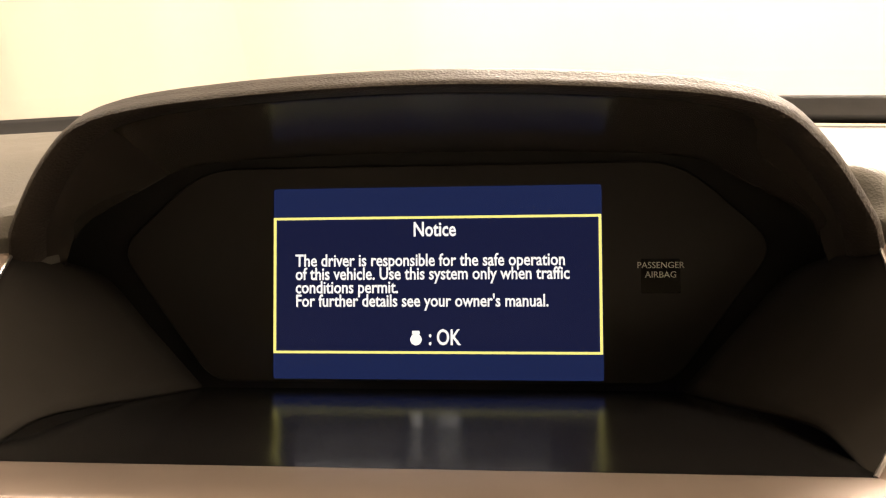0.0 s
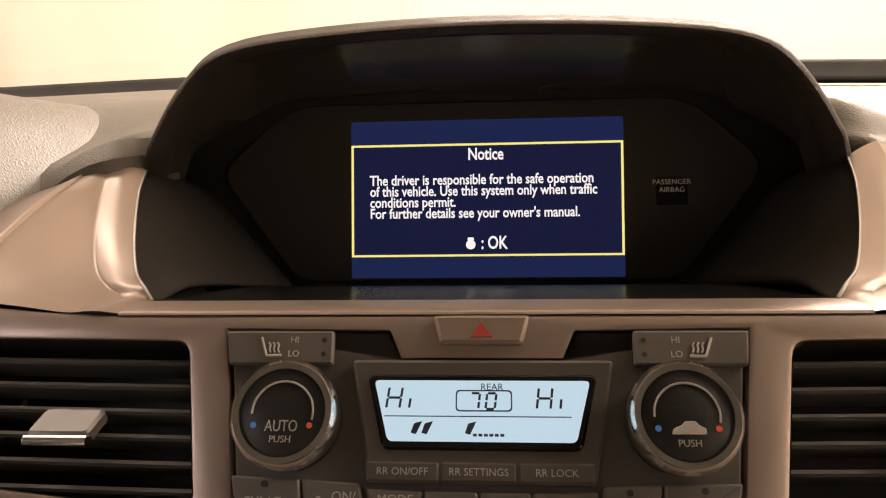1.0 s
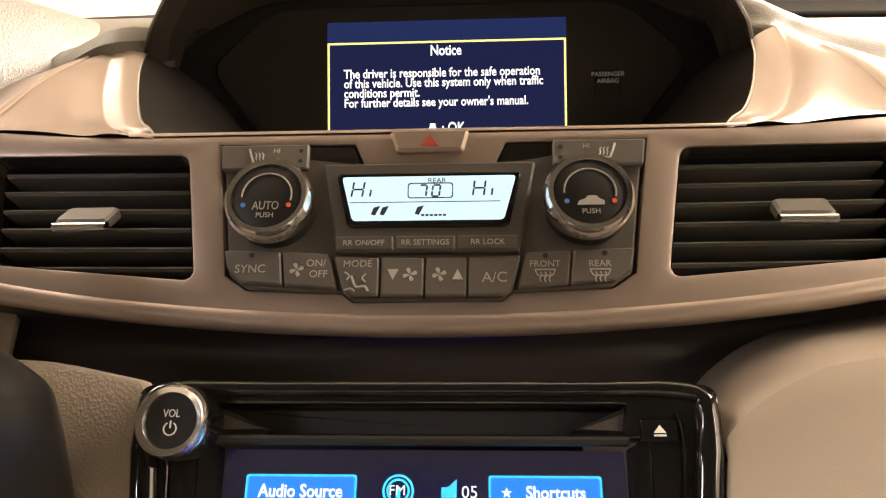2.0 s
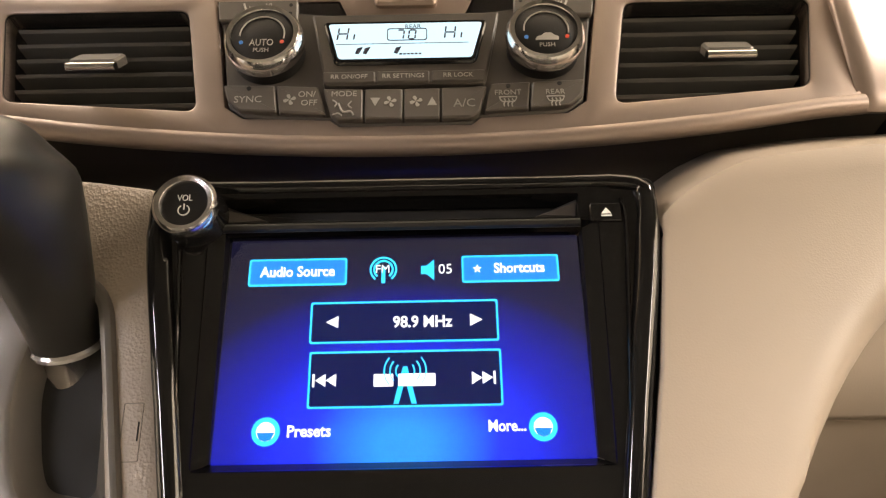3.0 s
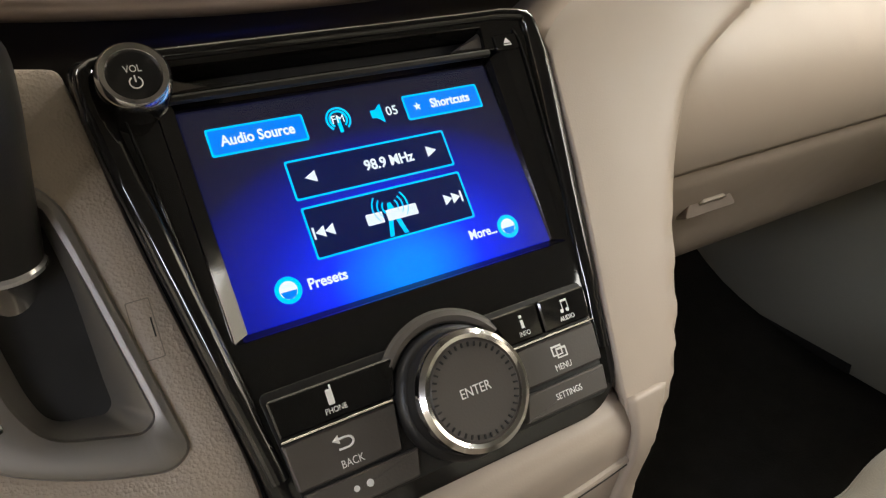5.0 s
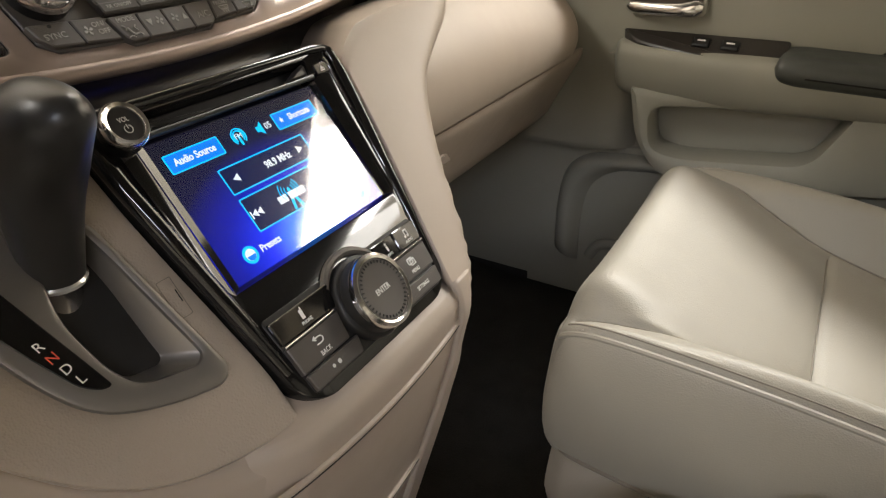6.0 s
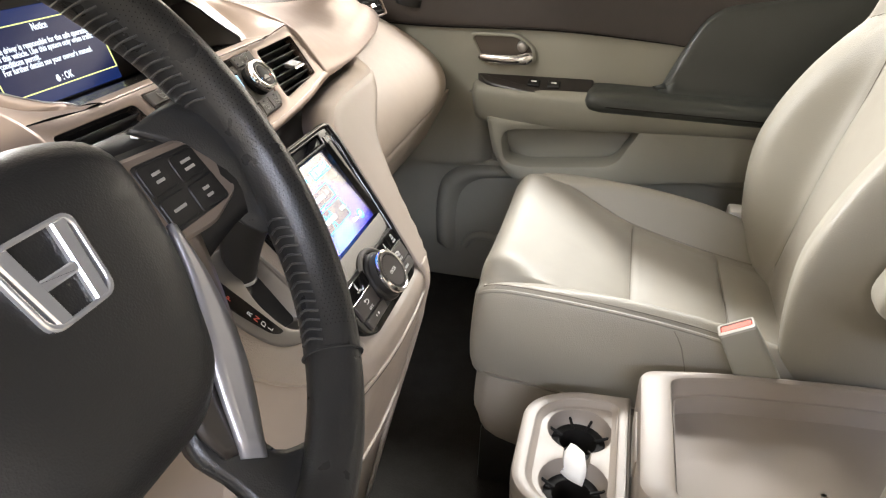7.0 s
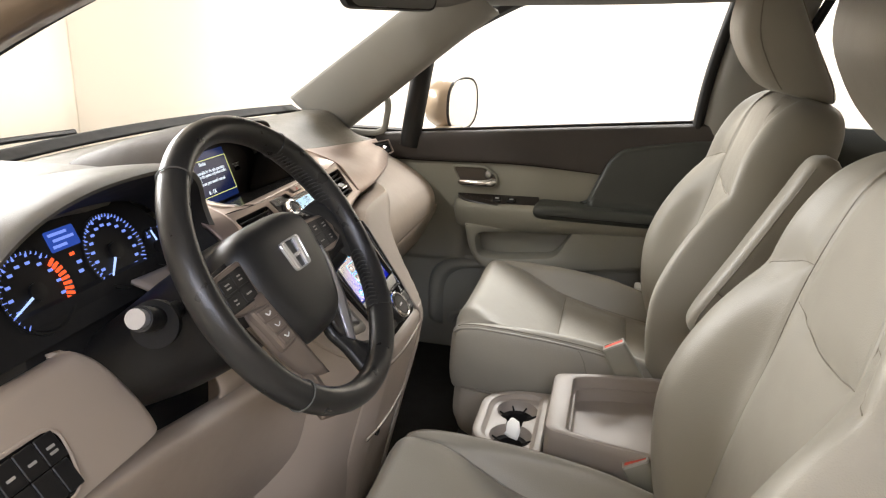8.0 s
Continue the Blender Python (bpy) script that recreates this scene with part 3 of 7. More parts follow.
pane = hull_poly([(0.858, 0.29, 0.68), (0.825, 0.255, 0.93), (0.785, 0.10, 1.035), (0.76, -0.06, 1.11), (0.75, -0.25, 1.165), (0.75, -0.57, 1.18), (0.845, -0.52, 0.90), (0.865, -0.50, 0.75)])
po = part("pane", pane, M_GLASS, wf, smooth=False)
po.visible_shadow = False

lrail = [(-0.81, 0.40, 0.84), (-0.80, 0.255, 0.950), (-0.778, 0.10, 1.042), (-0.760, -0.06, 1.105), (-0.745, -0.25, 1.155), (-0.74, -0.70, 1.185)]
tagged(part("trim_rail_left", tube(lrail, 0.022, 10, 6), M_RUBBER), "black rubber door seal over the open driver door", "trim", kind="structure")
tagged(part("trim_roof_left", tube([(x - 0.040, y, z + 0.012) for x, y, z in lrail], 0.044, 10, 6), M_PAINT), "beige painted roof rail over the driver door", "trim", kind="structure")
# centre pillar and the panels behind it
rows = []
for z, y0, x in ((0.05, -0.485, 0.84), (0.5, -0.495, 0.84), (0.75, -0.503, 0.835), (0.95, -0.528, 0.80), (1.10, -0.556, 0.75), (1.2, -0.58, 0.70)):
    rows.append([(x + 0.05, y0, z), (x + 0.004, y0 - 0.012, z), (x - 0.012, y0 - 0.05, z), (x - 0.012, y0 - 0.13, z), (x + 0.01, y0 - 0.18, z), (x + 0.05, y0 - 0.19, z)])
tagged(part("pillar_center", sheet(rows, 4, 4), M_ROOF, mods=(("solid", 0.015),)), "grey moulded door pillar trim", "pillar", kind="structure")
tagged(part("door_seal", tube([(0.842, -0.668, 0.74), (0.815, -0.700, 0.92), (0.775, -0.738, 1.05), (0.715, -0.775, 1.17)], 0.012, 10, 5), M_RUBBER), "black rubber seal behind the door pillar", "seal", kind="structure")
rows = [[(0.86, y, z) for z in (0.0, 0.4, 0.785)] for y in (-0.72, -1.6, -2.5)]
tagged(part("wall_rear_right", sheet(rows, 2, 2), M_DKLEATHER, mods=(("solid", 0.03),)), "dark lower trim of the rear side", "wall", kind="structure")
rows = [[(-0.86, y, z) for z in (0.0, 0.4, 0.74)] for y in (-0.76, -1.6, -2.5)]
tagged(part("wall_rear_left", sheet(rows, 2, 2), M_DKLEATHER, mods=(("solid", 0.03),)), "dark lower trim of the rear side", "wall", kind="structure")
tagged(part("wall_rear", block(-0.86, 0.86, -2.6, -2.52, 0.0, 0.85, 0.01), M_DKLEATHER), "dark trim of the tailgate", "wall", kind="structure")
tagged(part("door_sill", block(-0.90, -0.80, -0.7, 0.55, -0.08, 0.02, 0.012), M_TAN, None), "beige plastic step of the open driver door", "sill", kind="structure")
rows = []
for z, y0, x in ((-0.05, -0.66, -0.85), (0.5, -0.68, -0.85), (0.75, -0.69, -0.845), (0.95, -0.72, -0.81), (1.10, -0.745, -0.76), (1.2, -0.77, -0.70)):
    rows.append([(x - 0.05, y0, z), (x - 0.004, y0 - 0.012, z), (x + 0.012, y0 - 0.05, z), (x + 0.012, y0 - 0.10, z), (x - 0.05, y0 - 0.12, z)])
tagged(part("pillar_driver", sheet(rows, 4, 4), M_PAINT, mods=(("solid", 0.015),)), "beige painted driver door pillar", "pillar", kind="structure")

# windows and posts round the rear of the cabin
for sx, nm in ((1, "window_rear_right"), (-1, "window_rear_left")):
    g = [[(sx * (0.86 - 0.14 * t), y, 0.735 + (1.16 - 0.735) * t) for t in (0, 0.25, 0.5, 0.75, 1.0)] for y in (-0.76, -1.2, -1.6, -2.05, -2.45)]
    w_ = tagged(part(nm, grid(g), M_GLASS), "clear rear side window glass", "window", kind="structure")
    w_.visible_shadow = False
    for y, d in ((-1.58, 0.0), (-2.45, -0.05)):
        tagged(part("pillar_rear", tube([(sx * 0.862, y - d, 0.72), (sx * 0.80, y, 0.95), (sx * 0.715, y + d, 1.19)], 0.035, 10, 5, flat=0.7), M_ROOF), "grey trimmed rear pillar", "pillar", kind="structure")
tg = tagged(part("window_tailgate", grid([[(x * (0.84 - 0.12 * t), -2.55 + 0.14 * t, 0.84 + 0.36 * t) for x in (-1, -0.5, 0, 0.5, 1)] for t in (0, 0.5, 1)]), M_GLASS), "clear tailgate window glass", "window", kind="structure")
tg.visible_shadow = False

# wing mirror outside the passenger window
wm = root("wing_mirror", 0.95, 0.17, 0.69, "beige painted wing mirror with oval glass", "mirror")
MW = Matrix.Translation((0.985, 0.19, 0.775)) @ Matrix.Rotation(radians(-14), 4, "Z") @ Matrix.Rotation(radians(90), 4, "X")
oval = [(0.105 * math.copysign(abs(math.cos(a)) ** 0.75, math.cos(a)), 0.082 * math.copysign(abs(math.sin(a)) ** 0.75, math.sin(a))) for a in [2 * math.pi * i / 40 for i in range(40)]]
shell = [[MW @ Vector((x * k, y * k, -h)) for x, y in oval] for k, h in ((0.94, -0.004), (1.0, 0.0), (1.03, 0.02), (0.98, 0.05), (0.80, 0.085), (0.45, 0.105))]
part("mirror_shell", grid(shell, closed_v=True, caps=True), M_PAINT, wm)
part("mirror_rim", grid([[MW @ Vector((x * k, y * k, h)) for x, y in oval] for k, h in ((1.0, 0.0), (0.99, 0.008), (0.93, 0.006), (0.92, 0.0))], closed_v=True), M_BLACK, wm)
part("mirror_glass", plate([(x * 0.93, y * 0.93) for x, y in oval], MW, -0.002, 0.0055, 0.001), M_MIRROR, wm)
part("mirror_foot", block(0.86, 0.94, 0.17, 0.25, 0.685, 0.715, 0.01), M_PAINT, wm)


# ---------------------------------------------------------------- seats
def line_dist(px, py, line):
    """Distance of points to a polyline in a plane."""
    best = np.full(px.shape, 9.0)
    for (x0, y0), (x1, y1) in zip(line, line[1:]):
        dx, dy = x1 - x0, y1 - y0
        t = np.clip(((px - x0) * dx + (py - y0) * dy) / (dx * dx + dy * dy), 0, 1)
        best = np.minimum(best, np.hypot(px - x0 - t * dx, py - y0 - t * dy))
    return best


def quilted(g, m, lines, facing, depth=0.005, puff=0.006):
    """Press sewn seams into a dense surface: lines in the plane of m, pressed along its z where facing holds."""
    inv = np.array(m.inverted())
    pts = np.array(g) @ inv[:3, :3].T + inv[:3, 3]
    ok = facing(pts)
    press = np.zeros(pts.shape[:2])
    for line in lines:
        d = line_dist(pts[..., 0], pts[..., 1], line)
        press = np.maximum(press, depth * np.exp(-(d / 0.0036) ** 2) + puff * np.exp(-(d / 0.026) ** 2))
    pts[..., 2] -= press * ok
    fw = np.array(m)
    return pts @ fw[:3, :3].T + fw[:3, 3], pts, ok


def thread(local, ok, m, line, lift=0.0001, r=0.0008):
    """A sewn thread that follows a seam line on a quilted surface."""
    flat, keep = local.reshape(-1, 3), ok.reshape(-1) > 0.5
    flat = flat[keep]
    out = []
    for p, q in zip(line, line[1:]):
        n = max(2, int(math.hypot(q[0] - p[0], q[1] - p[1]) / 0.012))
        for k in range(n):
            x, y = p[0] + (q[0] - p[0]) * k / n, p[1] + (q[1] - p[1]) * k / n
            d = np.hypot(flat[:, 0] - x, flat[:, 1] - y)
            i = np.argpartition(d, 4)[:4]
            w = 1 / (d[i] + 0.0003)
            out.append(m @ Vector((x, y, float((flat[i, 2] * w).sum() / w.sum()) + lift)))
    even = [out[0]] + [(a + b * 2 + c) / 4 for a, b, c in zip(out, out[1:], out[2:])] + [out[-1]]
    return tube(even, r, 6, 1)


def seat(cx, inner, label, drop=0.0):
    """A front seat; inner: +1 or -1, the side towards the middle of the car; drop lowers the cushion."""
    st = root("front_seat", cx, -0.2, 0.0, label, "car seat", "front seats")

    # cushion
    def ring(y, w, z0, zc, zb):
        z0, zc, zb = z0 - 0.4 * drop, zc - drop, zb - drop
        half = [(w - 0.05, z0), (w - 0.008, z0 + 0.012), (w + 0.004, z0 + 0.45 * (zb - z0)), (w - 0.004, zb - 0.026), (w - 0.018, zb), (w - 0.042, zb + 0.001), (w - 0.070, zc + 0.006), (w * 0.4, zc + 0.002)]
        pts = [(0, z0)] + half + [(0, zc)] + [(-x, z) for x, z in reversed(half)]
        return [(cx + x, y, z) for x, z in pts]
    sec = [(0.026, 0.205, 0.255, 0.335, 0.325), (0.020, 0.228, 0.235, 0.378, 0.368), (-0.008, 0.240, 0.225, 0.404, 0.390), (-0.07, 0.245, 0.215, 0.386, 0.394), (-0.19, 0.246, 0.20, 0.334, 0.387), (-0.30, 0.244, 0.195, 0.302, 0.372), (-0.38, 0.242, 0.19, 0.284, 0.352), (-0.52, 0.235, 0.19, 0.262, 0.31)]
    cg = dense([ring(*s) for s in sec], 17, 13, closed_v=True)
    TOP = Matrix.Translation((cx, 0, 0))
    sides = {o: curve2([(o * 0.205, 0.004), (o * 0.200, -0.05), (o * 0.186, -0.12), (o * 0.179, -0.20), (o * 0.178, -0.36), (o * 0.172, -0.49)]) for o in (-1, 1)}
    across = [[(-0.179, y), (0.179, y)] for y in (-0.202, -0.364)]
    cq, cl_, cok = quilted(cg, TOP, [sides[-1], sides[1], *across], lambda p: (p[..., 2] > 0.235 - drop) & (np.abs(p[..., 0]) < 0.226) & (p[..., 1] < 0.019))
    cush = part("cushion", grid(cq, closed_v=True, caps=True), M_LEATHER, st)
    for ln in (sides[-1], sides[1], *across):
        part("seam", thread(cl_, cok, TOP, ln), M_SEAM, cush)
    # welt along the outer edge of the cushion towards the console
    col = int(round((4.55 if inner > 0 else 13.45) * 13))
    welt = [tuple(cg[r][col]) for r in range(22, 104, 3)]
    part("piping", tube(welt, 0.0030, 8, 1), M_LEATHER, cush)
    off = int(round((4.95 if inner > 0 else 13.05) * 13))
    part("seam", tube([tuple(cg[r][off]) for r in range(26, 104, 3)], 0.0009, 6, 1), M_SEAM, cush)
    # upright seam on the flank near the buckle
    part("seam", tube([tuple(cg[r][int(round((c if inner > 0 else 18 - c) * 13))]) for r, c in ((78, 4.4), (80, 3.9), (82, 3.4), (84, 2.9), (86, 2.3))], 0.0009, 6, 2), M_SEAM, cush)
    # base valance
    vz = [(0.012, 0.22, 0.15, 0.235), (-0.03, 0.245, 0.12, 0.245), (-0.2, 0.248, 0.10, 0.235), (-0.5, 0.248, 0.09, 0.225), (-0.58, 0.26, 0.09, 0.22)]
    rows = []
    for y, w, z0, z1 in vz:
        half = [(w - 0.03, z0), (w, z0 + 0.02), (w + 0.006, (z0 + z1) / 2), (w - 0.006, z1 - 0.008), (w - 0.02, z1)]
        rows.append([(cx + x, y, z) for x, z in [(0, z0)] + half + [(0, z1)] + [(-a, b) for a, b in reversed(half)]])
    part("seat_base", sheet(rows, 4, 3, closed_v=True, caps=True), M_VALANCE, st, "smooth beige seat base cover")
    for sx in (-1, 1):
        part("seat_rail", block(cx + sx * 0.2 - 0.02, cx + sx * 0.2 + 0.02, -0.5, 0.0, 0.0, 0.12, 0.006), M_BLACK, st)
    # backrest
    rec = radians(12)
    BM = Matrix(((1, 0, 0, cx), (0, math.cos(rec), -math.sin(rec), -0.437), (0, math.sin(rec), math.cos(rec), 0.25), (0, 0, 0, 1)))

    def bring(h, w, fc, fb, back, lift=0.0):
        half = [(w - 0.05, back), (w - 0.012, back + 0.014), (w + 0.002, 0.5 * back + 0.5 * fb), (w - 0.008, fb - 0.016), (w - 0.030, fb), (w - 0.068, fb - 0.014), (w - 0.108, fc + 0.006), (w * 0.4, fc)]
        pts = [(0, back)] + half + [(0, fc)] + [(-x, f) for x, f in reversed(half)]
        return [tuple(BM @ Vector((x, f, h + lift * (1 - (x / 0.25) ** 2)))) for x, f in pts]
    bsec = [(-0.02, 0.21, -0.03, -0.02, -0.10), (0.03, 0.235, -0.002, 0.03, -0.12), (0.12, 0.246, 0.008, 0.072, -0.128), (0.22, 0.252, 0.012, 0.096, -0.13), (0.30, 0.252, 0.012, 0.092, -0.13), (0.38, 0.246, 0.008, 0.072, -0.13), (0.47, 0.234, 0.004, 0.038, -0.132), (0.56, 0.218, 0.002, 0.024, -0.135), (0.612, 0.205, -0.004, 0.006, -0.136), (0.646, 0.188, -0.020, -0.018, -0.132), (0.664, 0.165, -0.042, -0.042, -0.122), (0.670, 0.13, -0.062, -0.062, -0.105)]
    bg = dense([bring(*s, lift=0.012 if s[0] > 0.6 else 0.0) for s in bsec], 12, 13, closed_v=True)
    FR = BM @ Matrix(((1, 0, 0, 0), (0, 0, 1, 0), (0, 1, 0, 0), (0, 0, 0, 1)))
    blines = []
    for o in (-1, 1):
        blines.append(curve2([(o * 0.122, 0.06), (o * 0.126, 0.20), (o * 0.127, 0.34), (o * 0.127, 0.455), (o * 0.119, 0.52), (o * 0.104, 0.59), (o * 0.090, 0.65)]))
        blines.append(curve2([(o * 0.121, 0.512), (o * 0.150, 0.506), (o * 0.182, 0.490), (o * 0.208, 0.476)]))
    blines.append(curve2([(-0.127, 0.462), (-0.06, 0.449), (0.0, 0.445), (0.06, 0.449), (0.127, 0.462)]))
    bq, bl_, bok = quilted(bg, FR, blines, lambda p: (p[..., 2] > -0.055) & (p[..., 1] < 0.668), 0.0034, 0.006)
    back = part("backrest", grid(bq, closed_v=True, caps=True), M_LEATHER, st)
    for ln in blines:
        part("seam", thread(bl_, bok, FR, ln), M_SEAM, back)
    # headrest, a wedge that leans forward
    hs = [(0.676, 0.085, -0.100, 0.0), (0.684, 0.116, -0.122, 0.018), (0.715, 0.130, -0.106, 0.058), (0.765, 0.135, -0.062, 0.096), (0.82, 0.134, -0.014, 0.106), (0.868, 0.122, 0.026, 0.102), (0.896, 0.092, 0.046, 0.094), (0.905, 0.05, 0.056, 0.084)]
    rows = []
    for h, w, b, f in hs:
        rows.append([tuple(BM @ Vector((w * math.copysign(abs(math.cos(a)) ** 0.42, math.cos(a)), (b + f) / 2 + (f - b) / 2 * math.copysign(abs(math.sin(a)) ** 0.55, math.sin(a)), h))) for a in [2 * math.pi * i / 28 for i in range(28)]])
    hr = part("headrest", sheet(rows, 4, 2, closed_v=True, caps=True), M_LEATHER, st)
    for sx in (-1, 1):
        part("headrest_post", tube([BM @ Vector((sx * 0.07, -0.07, 0.60)), BM @ Vector((sx * 0.07, -0.06, 0.69))], 0.006, 10, 2), M_CHROME, hr)
        part("post_collar", turned([(0.012, 0.0), (0.012, 0.006), (0.009, 0.008), (0.0062, 0.008)], BM @ Matrix.Translation((sx * 0.07, -0.068, 0.664)), 20), M_PANEL, hr)
        part("headrest_seam", tube([BM @ Vector((sx * (w - 0.001) * 0.985, b + (f - b) * 0.80, h)) for h, w, b, f in hs[1:7]], 0.0012, 6, 3), M_SEAM, hr)
        part("headrest_seam", tube([BM @ Vector((sx * (w - 0.001) * 0.985, b + (f - b) * 0.10, h)) for h, w, b, f in hs[1:7]], 0.0012, 6, 3), M_SEAM, hr)
    # raised inner armrest against the backrest
    AM = Matrix.Translation((cx + inner * 0.290, -0.500, 0.458)) @ Matrix.Rotation(radians(23), 4, "X")
    rows = []
    for h, f0, f1, w in ((-0.004, -0.02, 0.02, 0.012), (0.004, -0.046, 0.048, 0.024), (0.04, -0.058, 0.058, 0.032), (0.16, -0.050, 0.048, 0.035), (0.30, -0.040, 0.038, 0.034), (0.372, -0.030, 0.032, 0.028), (0.392, -0.01, 0.01, 0.014)):
        rows.append([tuple(AM @ Vector((w * math.copysign(abs(math.cos(a)) ** 0.5, math.cos(a)), (f0 + f1) / 2 + (f1 - f0) / 2 * math.copysign(abs(math.sin(a)) ** 0.6, math.sin(a)), h))) for a in [2 * math.pi * i / 24 for i in range(24)]])
    ar = part("armrest", sheet(rows, 4, 2, closed_v=True, caps=True), M_LEATHER, st, "folded-up beige leather armrest")
    part("armrest_seam", tube([AM @ Vector((inner * w * 0.93, f1 - 0.0125, h)) for h, f0, f1, w in ((0.02, 0, 0.055, 0.029), (0.05, 0, 0.058, 0.0325), (0.16, 0, 0.048, 0.035), (0.30, 0, 0.038, 0.034), (0.366, 0, 0.033, 0.029))], 0.0014, 6, 3), M_SEAM, ar)
    part("armrest_seam", tube([AM @ Vector((inner * 0.033, f, 0.085 + 0.25 * f)) for f in (0.046, 0.02, -0.01, -0.04)], 0.0012, 6, 3), M_SEAM, ar)
    part("hinge_cover", turned([(0.0275, 0.0), (0.0275, 0.005), (0.0250, 0.0075), (0.001, 0.0085)], AM @ Matrix.Translation((inner * 0.029, 0.0, 0.047)) @ Matrix.Rotation(radians(90 * inner), 4, "Y"), 32), M_VALANCE, ar, "round armrest hinge cover")
    return st


seat(0.415, -1, "beige leather passenger seat with folded-up armrest")
seat(-0.415, 1, "beige leather driver seat behind the steering wheel", 0.035)


def buckle(x, y, z, lean):
    """A belt buckle on its stalk; the red button faces up."""
    b = root("seat_belt_buckle", x, y, 0.16, "grey seat belt buckle with red release button", "seat belt", "seat belt buckles")
    m = Matrix.Translation((x, y, z)) @ Matrix.Rotation(radians(lean), 4, "X") @ Matrix.Rotation(radians(90), 4, "Z")
    body = rounded([(-0.0235, -0.013), (0.0235, -0.013), (0.0235, 0.013), (-0.0235, 0.013)], 0.006)
    g = [[m @ Vector((px * k, py * k, h)) for px, py in body] for h, k in ((-0.20, 0.95), (-0.08, 1.1), (-0.02, 1.02), (0.0, 1.0), (0.003, 0.94))]
    part("buckle_body", grid(g, closed_v=True, caps=True), M_TAN2, b)
    part("buckle_rim", holed(rounded([(-0.0228, -0.0125), (0.0228, -0.0125), (0.0228, 0.0125), (-0.0228, 0.0125)], 0.005), [rounded([(-0.0200, -0.0092), (0.0200, -0.0092), (0.0200, 0.0052), (-0.0200, 0.0052)], 0.003)], m, 0.0, 0.0055, None, 0.001), M_BUCKLE, b)
    part("release_button", plate(rounded([(-0.0195, -0.0088), (0.0195, -0.0088), (0.0195, 0.0048), (-0.0195, 0.0048)], 0.003), m, 0.0, 0.0045, 0.0015), M_RED, b, "red release button")
    return b


buckle(0.150, -0.328, 0.402, -30)
buckle(-0.142, -0.376, 0.328, -30)
part_white = root("seat_belt_anchor", 0.72, -0.44, 0.25, "white seat belt tongue beside the seat", "seat belt")
part("tongue", block(0.662, 0.708, -0.452, -0.380, 0.300, 0.350, 0.006), M_WHITE, part_white)
part("belt_strap", tube([(0.71, -0.44, 0.30), (0.76, -0.47, 0.20), (0.78, -0.48, 0.09)], 0.012, 8, 3, flat=0.3), M_ROOF, part_white)

# ---------------------------------------------------------------- centre console between the seats
con = root("center_console", 0.0, -0.35, 0.0, "beige plastic console with two cup holders and an open tray", "console")
out = rounded([(-0.118, -0.214), (-0.112, -0.13), (-0.075, -0.078), (0.075, -0.078), (0.112, -0.13), (0.118, -0.214)], [0.003, 0.04, 0.05, 0.05, 0.04, 0.003], 8)
dish = rounded([(-0.101, -0.198), (-0.097, -0.132), (-0.066, -0.096), (0.066, -0.096), (0.097, -0.132), (0.101, -0.198)], [0.016, 0.035, 0.04, 0.04, 0.035, 0.016], 8)


def dumbbell(r, w, n=22):
    """Outline of the two cup holes with the neck between them."""
    a0 = math.asin(w / r)
    right = [(0.046 + r * math.cos(a), -0.152 + r * math.sin(a)) for a in [-math.pi + a0 + (2 * math.pi - 2 * a0) * k / n for k in range(n + 1)]]
    return right + [(-x, -0.304 - y) for x, y in right]


hole = dumbbell(0.0405, 0.016)
part("cup_rim", holed(out, [dish], Matrix.Translation((0, 0, 0.291)), -0.014, 0.0, None, 0.004), M_CONSOLE, con)
part("cup_top", holed(inset(dish, -0.001), [hole], Matrix.Translation((0, 0, 0.2815)), -0.010, 0.0, None, 0.002), M_CONSOLE, con)
part("dish_wall", grid([[(x, y, z) for x, y in p] for p, z in ((inset(dish, -0.001), 0.2885), (inset(dish, 0.003), 0.2845), (inset(dish, 0.007), 0.2820))], closed_v=True), M_CONSOLE, con)
part("console_front", grid([[(x * k, y - (1 - k) * 0.05, z) for x, y in out] for z, k in ((0.02, 0.80), (0.12, 0.86), (0.23, 0.96), (0.262, 0.985), (0.2625, 0.975), (0.266, 0.975), (0.2665, 0.995), (0.280, 1.0), (0.288, 0.998))], closed_v=True), M_CONSOLE, con)
part("cup_well", grid([[(x, y, z) for x, y in p] for p, z in ((hole, 0.2800), (inset(hole, 0.001), 0.272), (inset(hole, 0.0045), 0.2625), (inset(hole, 0.007), 0.2600))], closed_v=True), M_CONSOLE, con)
ins = inset(hole, 0.006)
wells = [[(sx * 0.046 + 0.0235 * math.cos(a), -0.152 + 0.0235 * math.sin(a)) for a in [2 * math.pi * i / 28 for i in range(28)]] for sx in (-1, 1)]
part("cup_insert", holed(ins, wells, Matrix.Translation((0, 0, 0.2615)), -0.004, 0.0, None, 0.001), M_RUBBER, con, "black rubber cup holder insert")
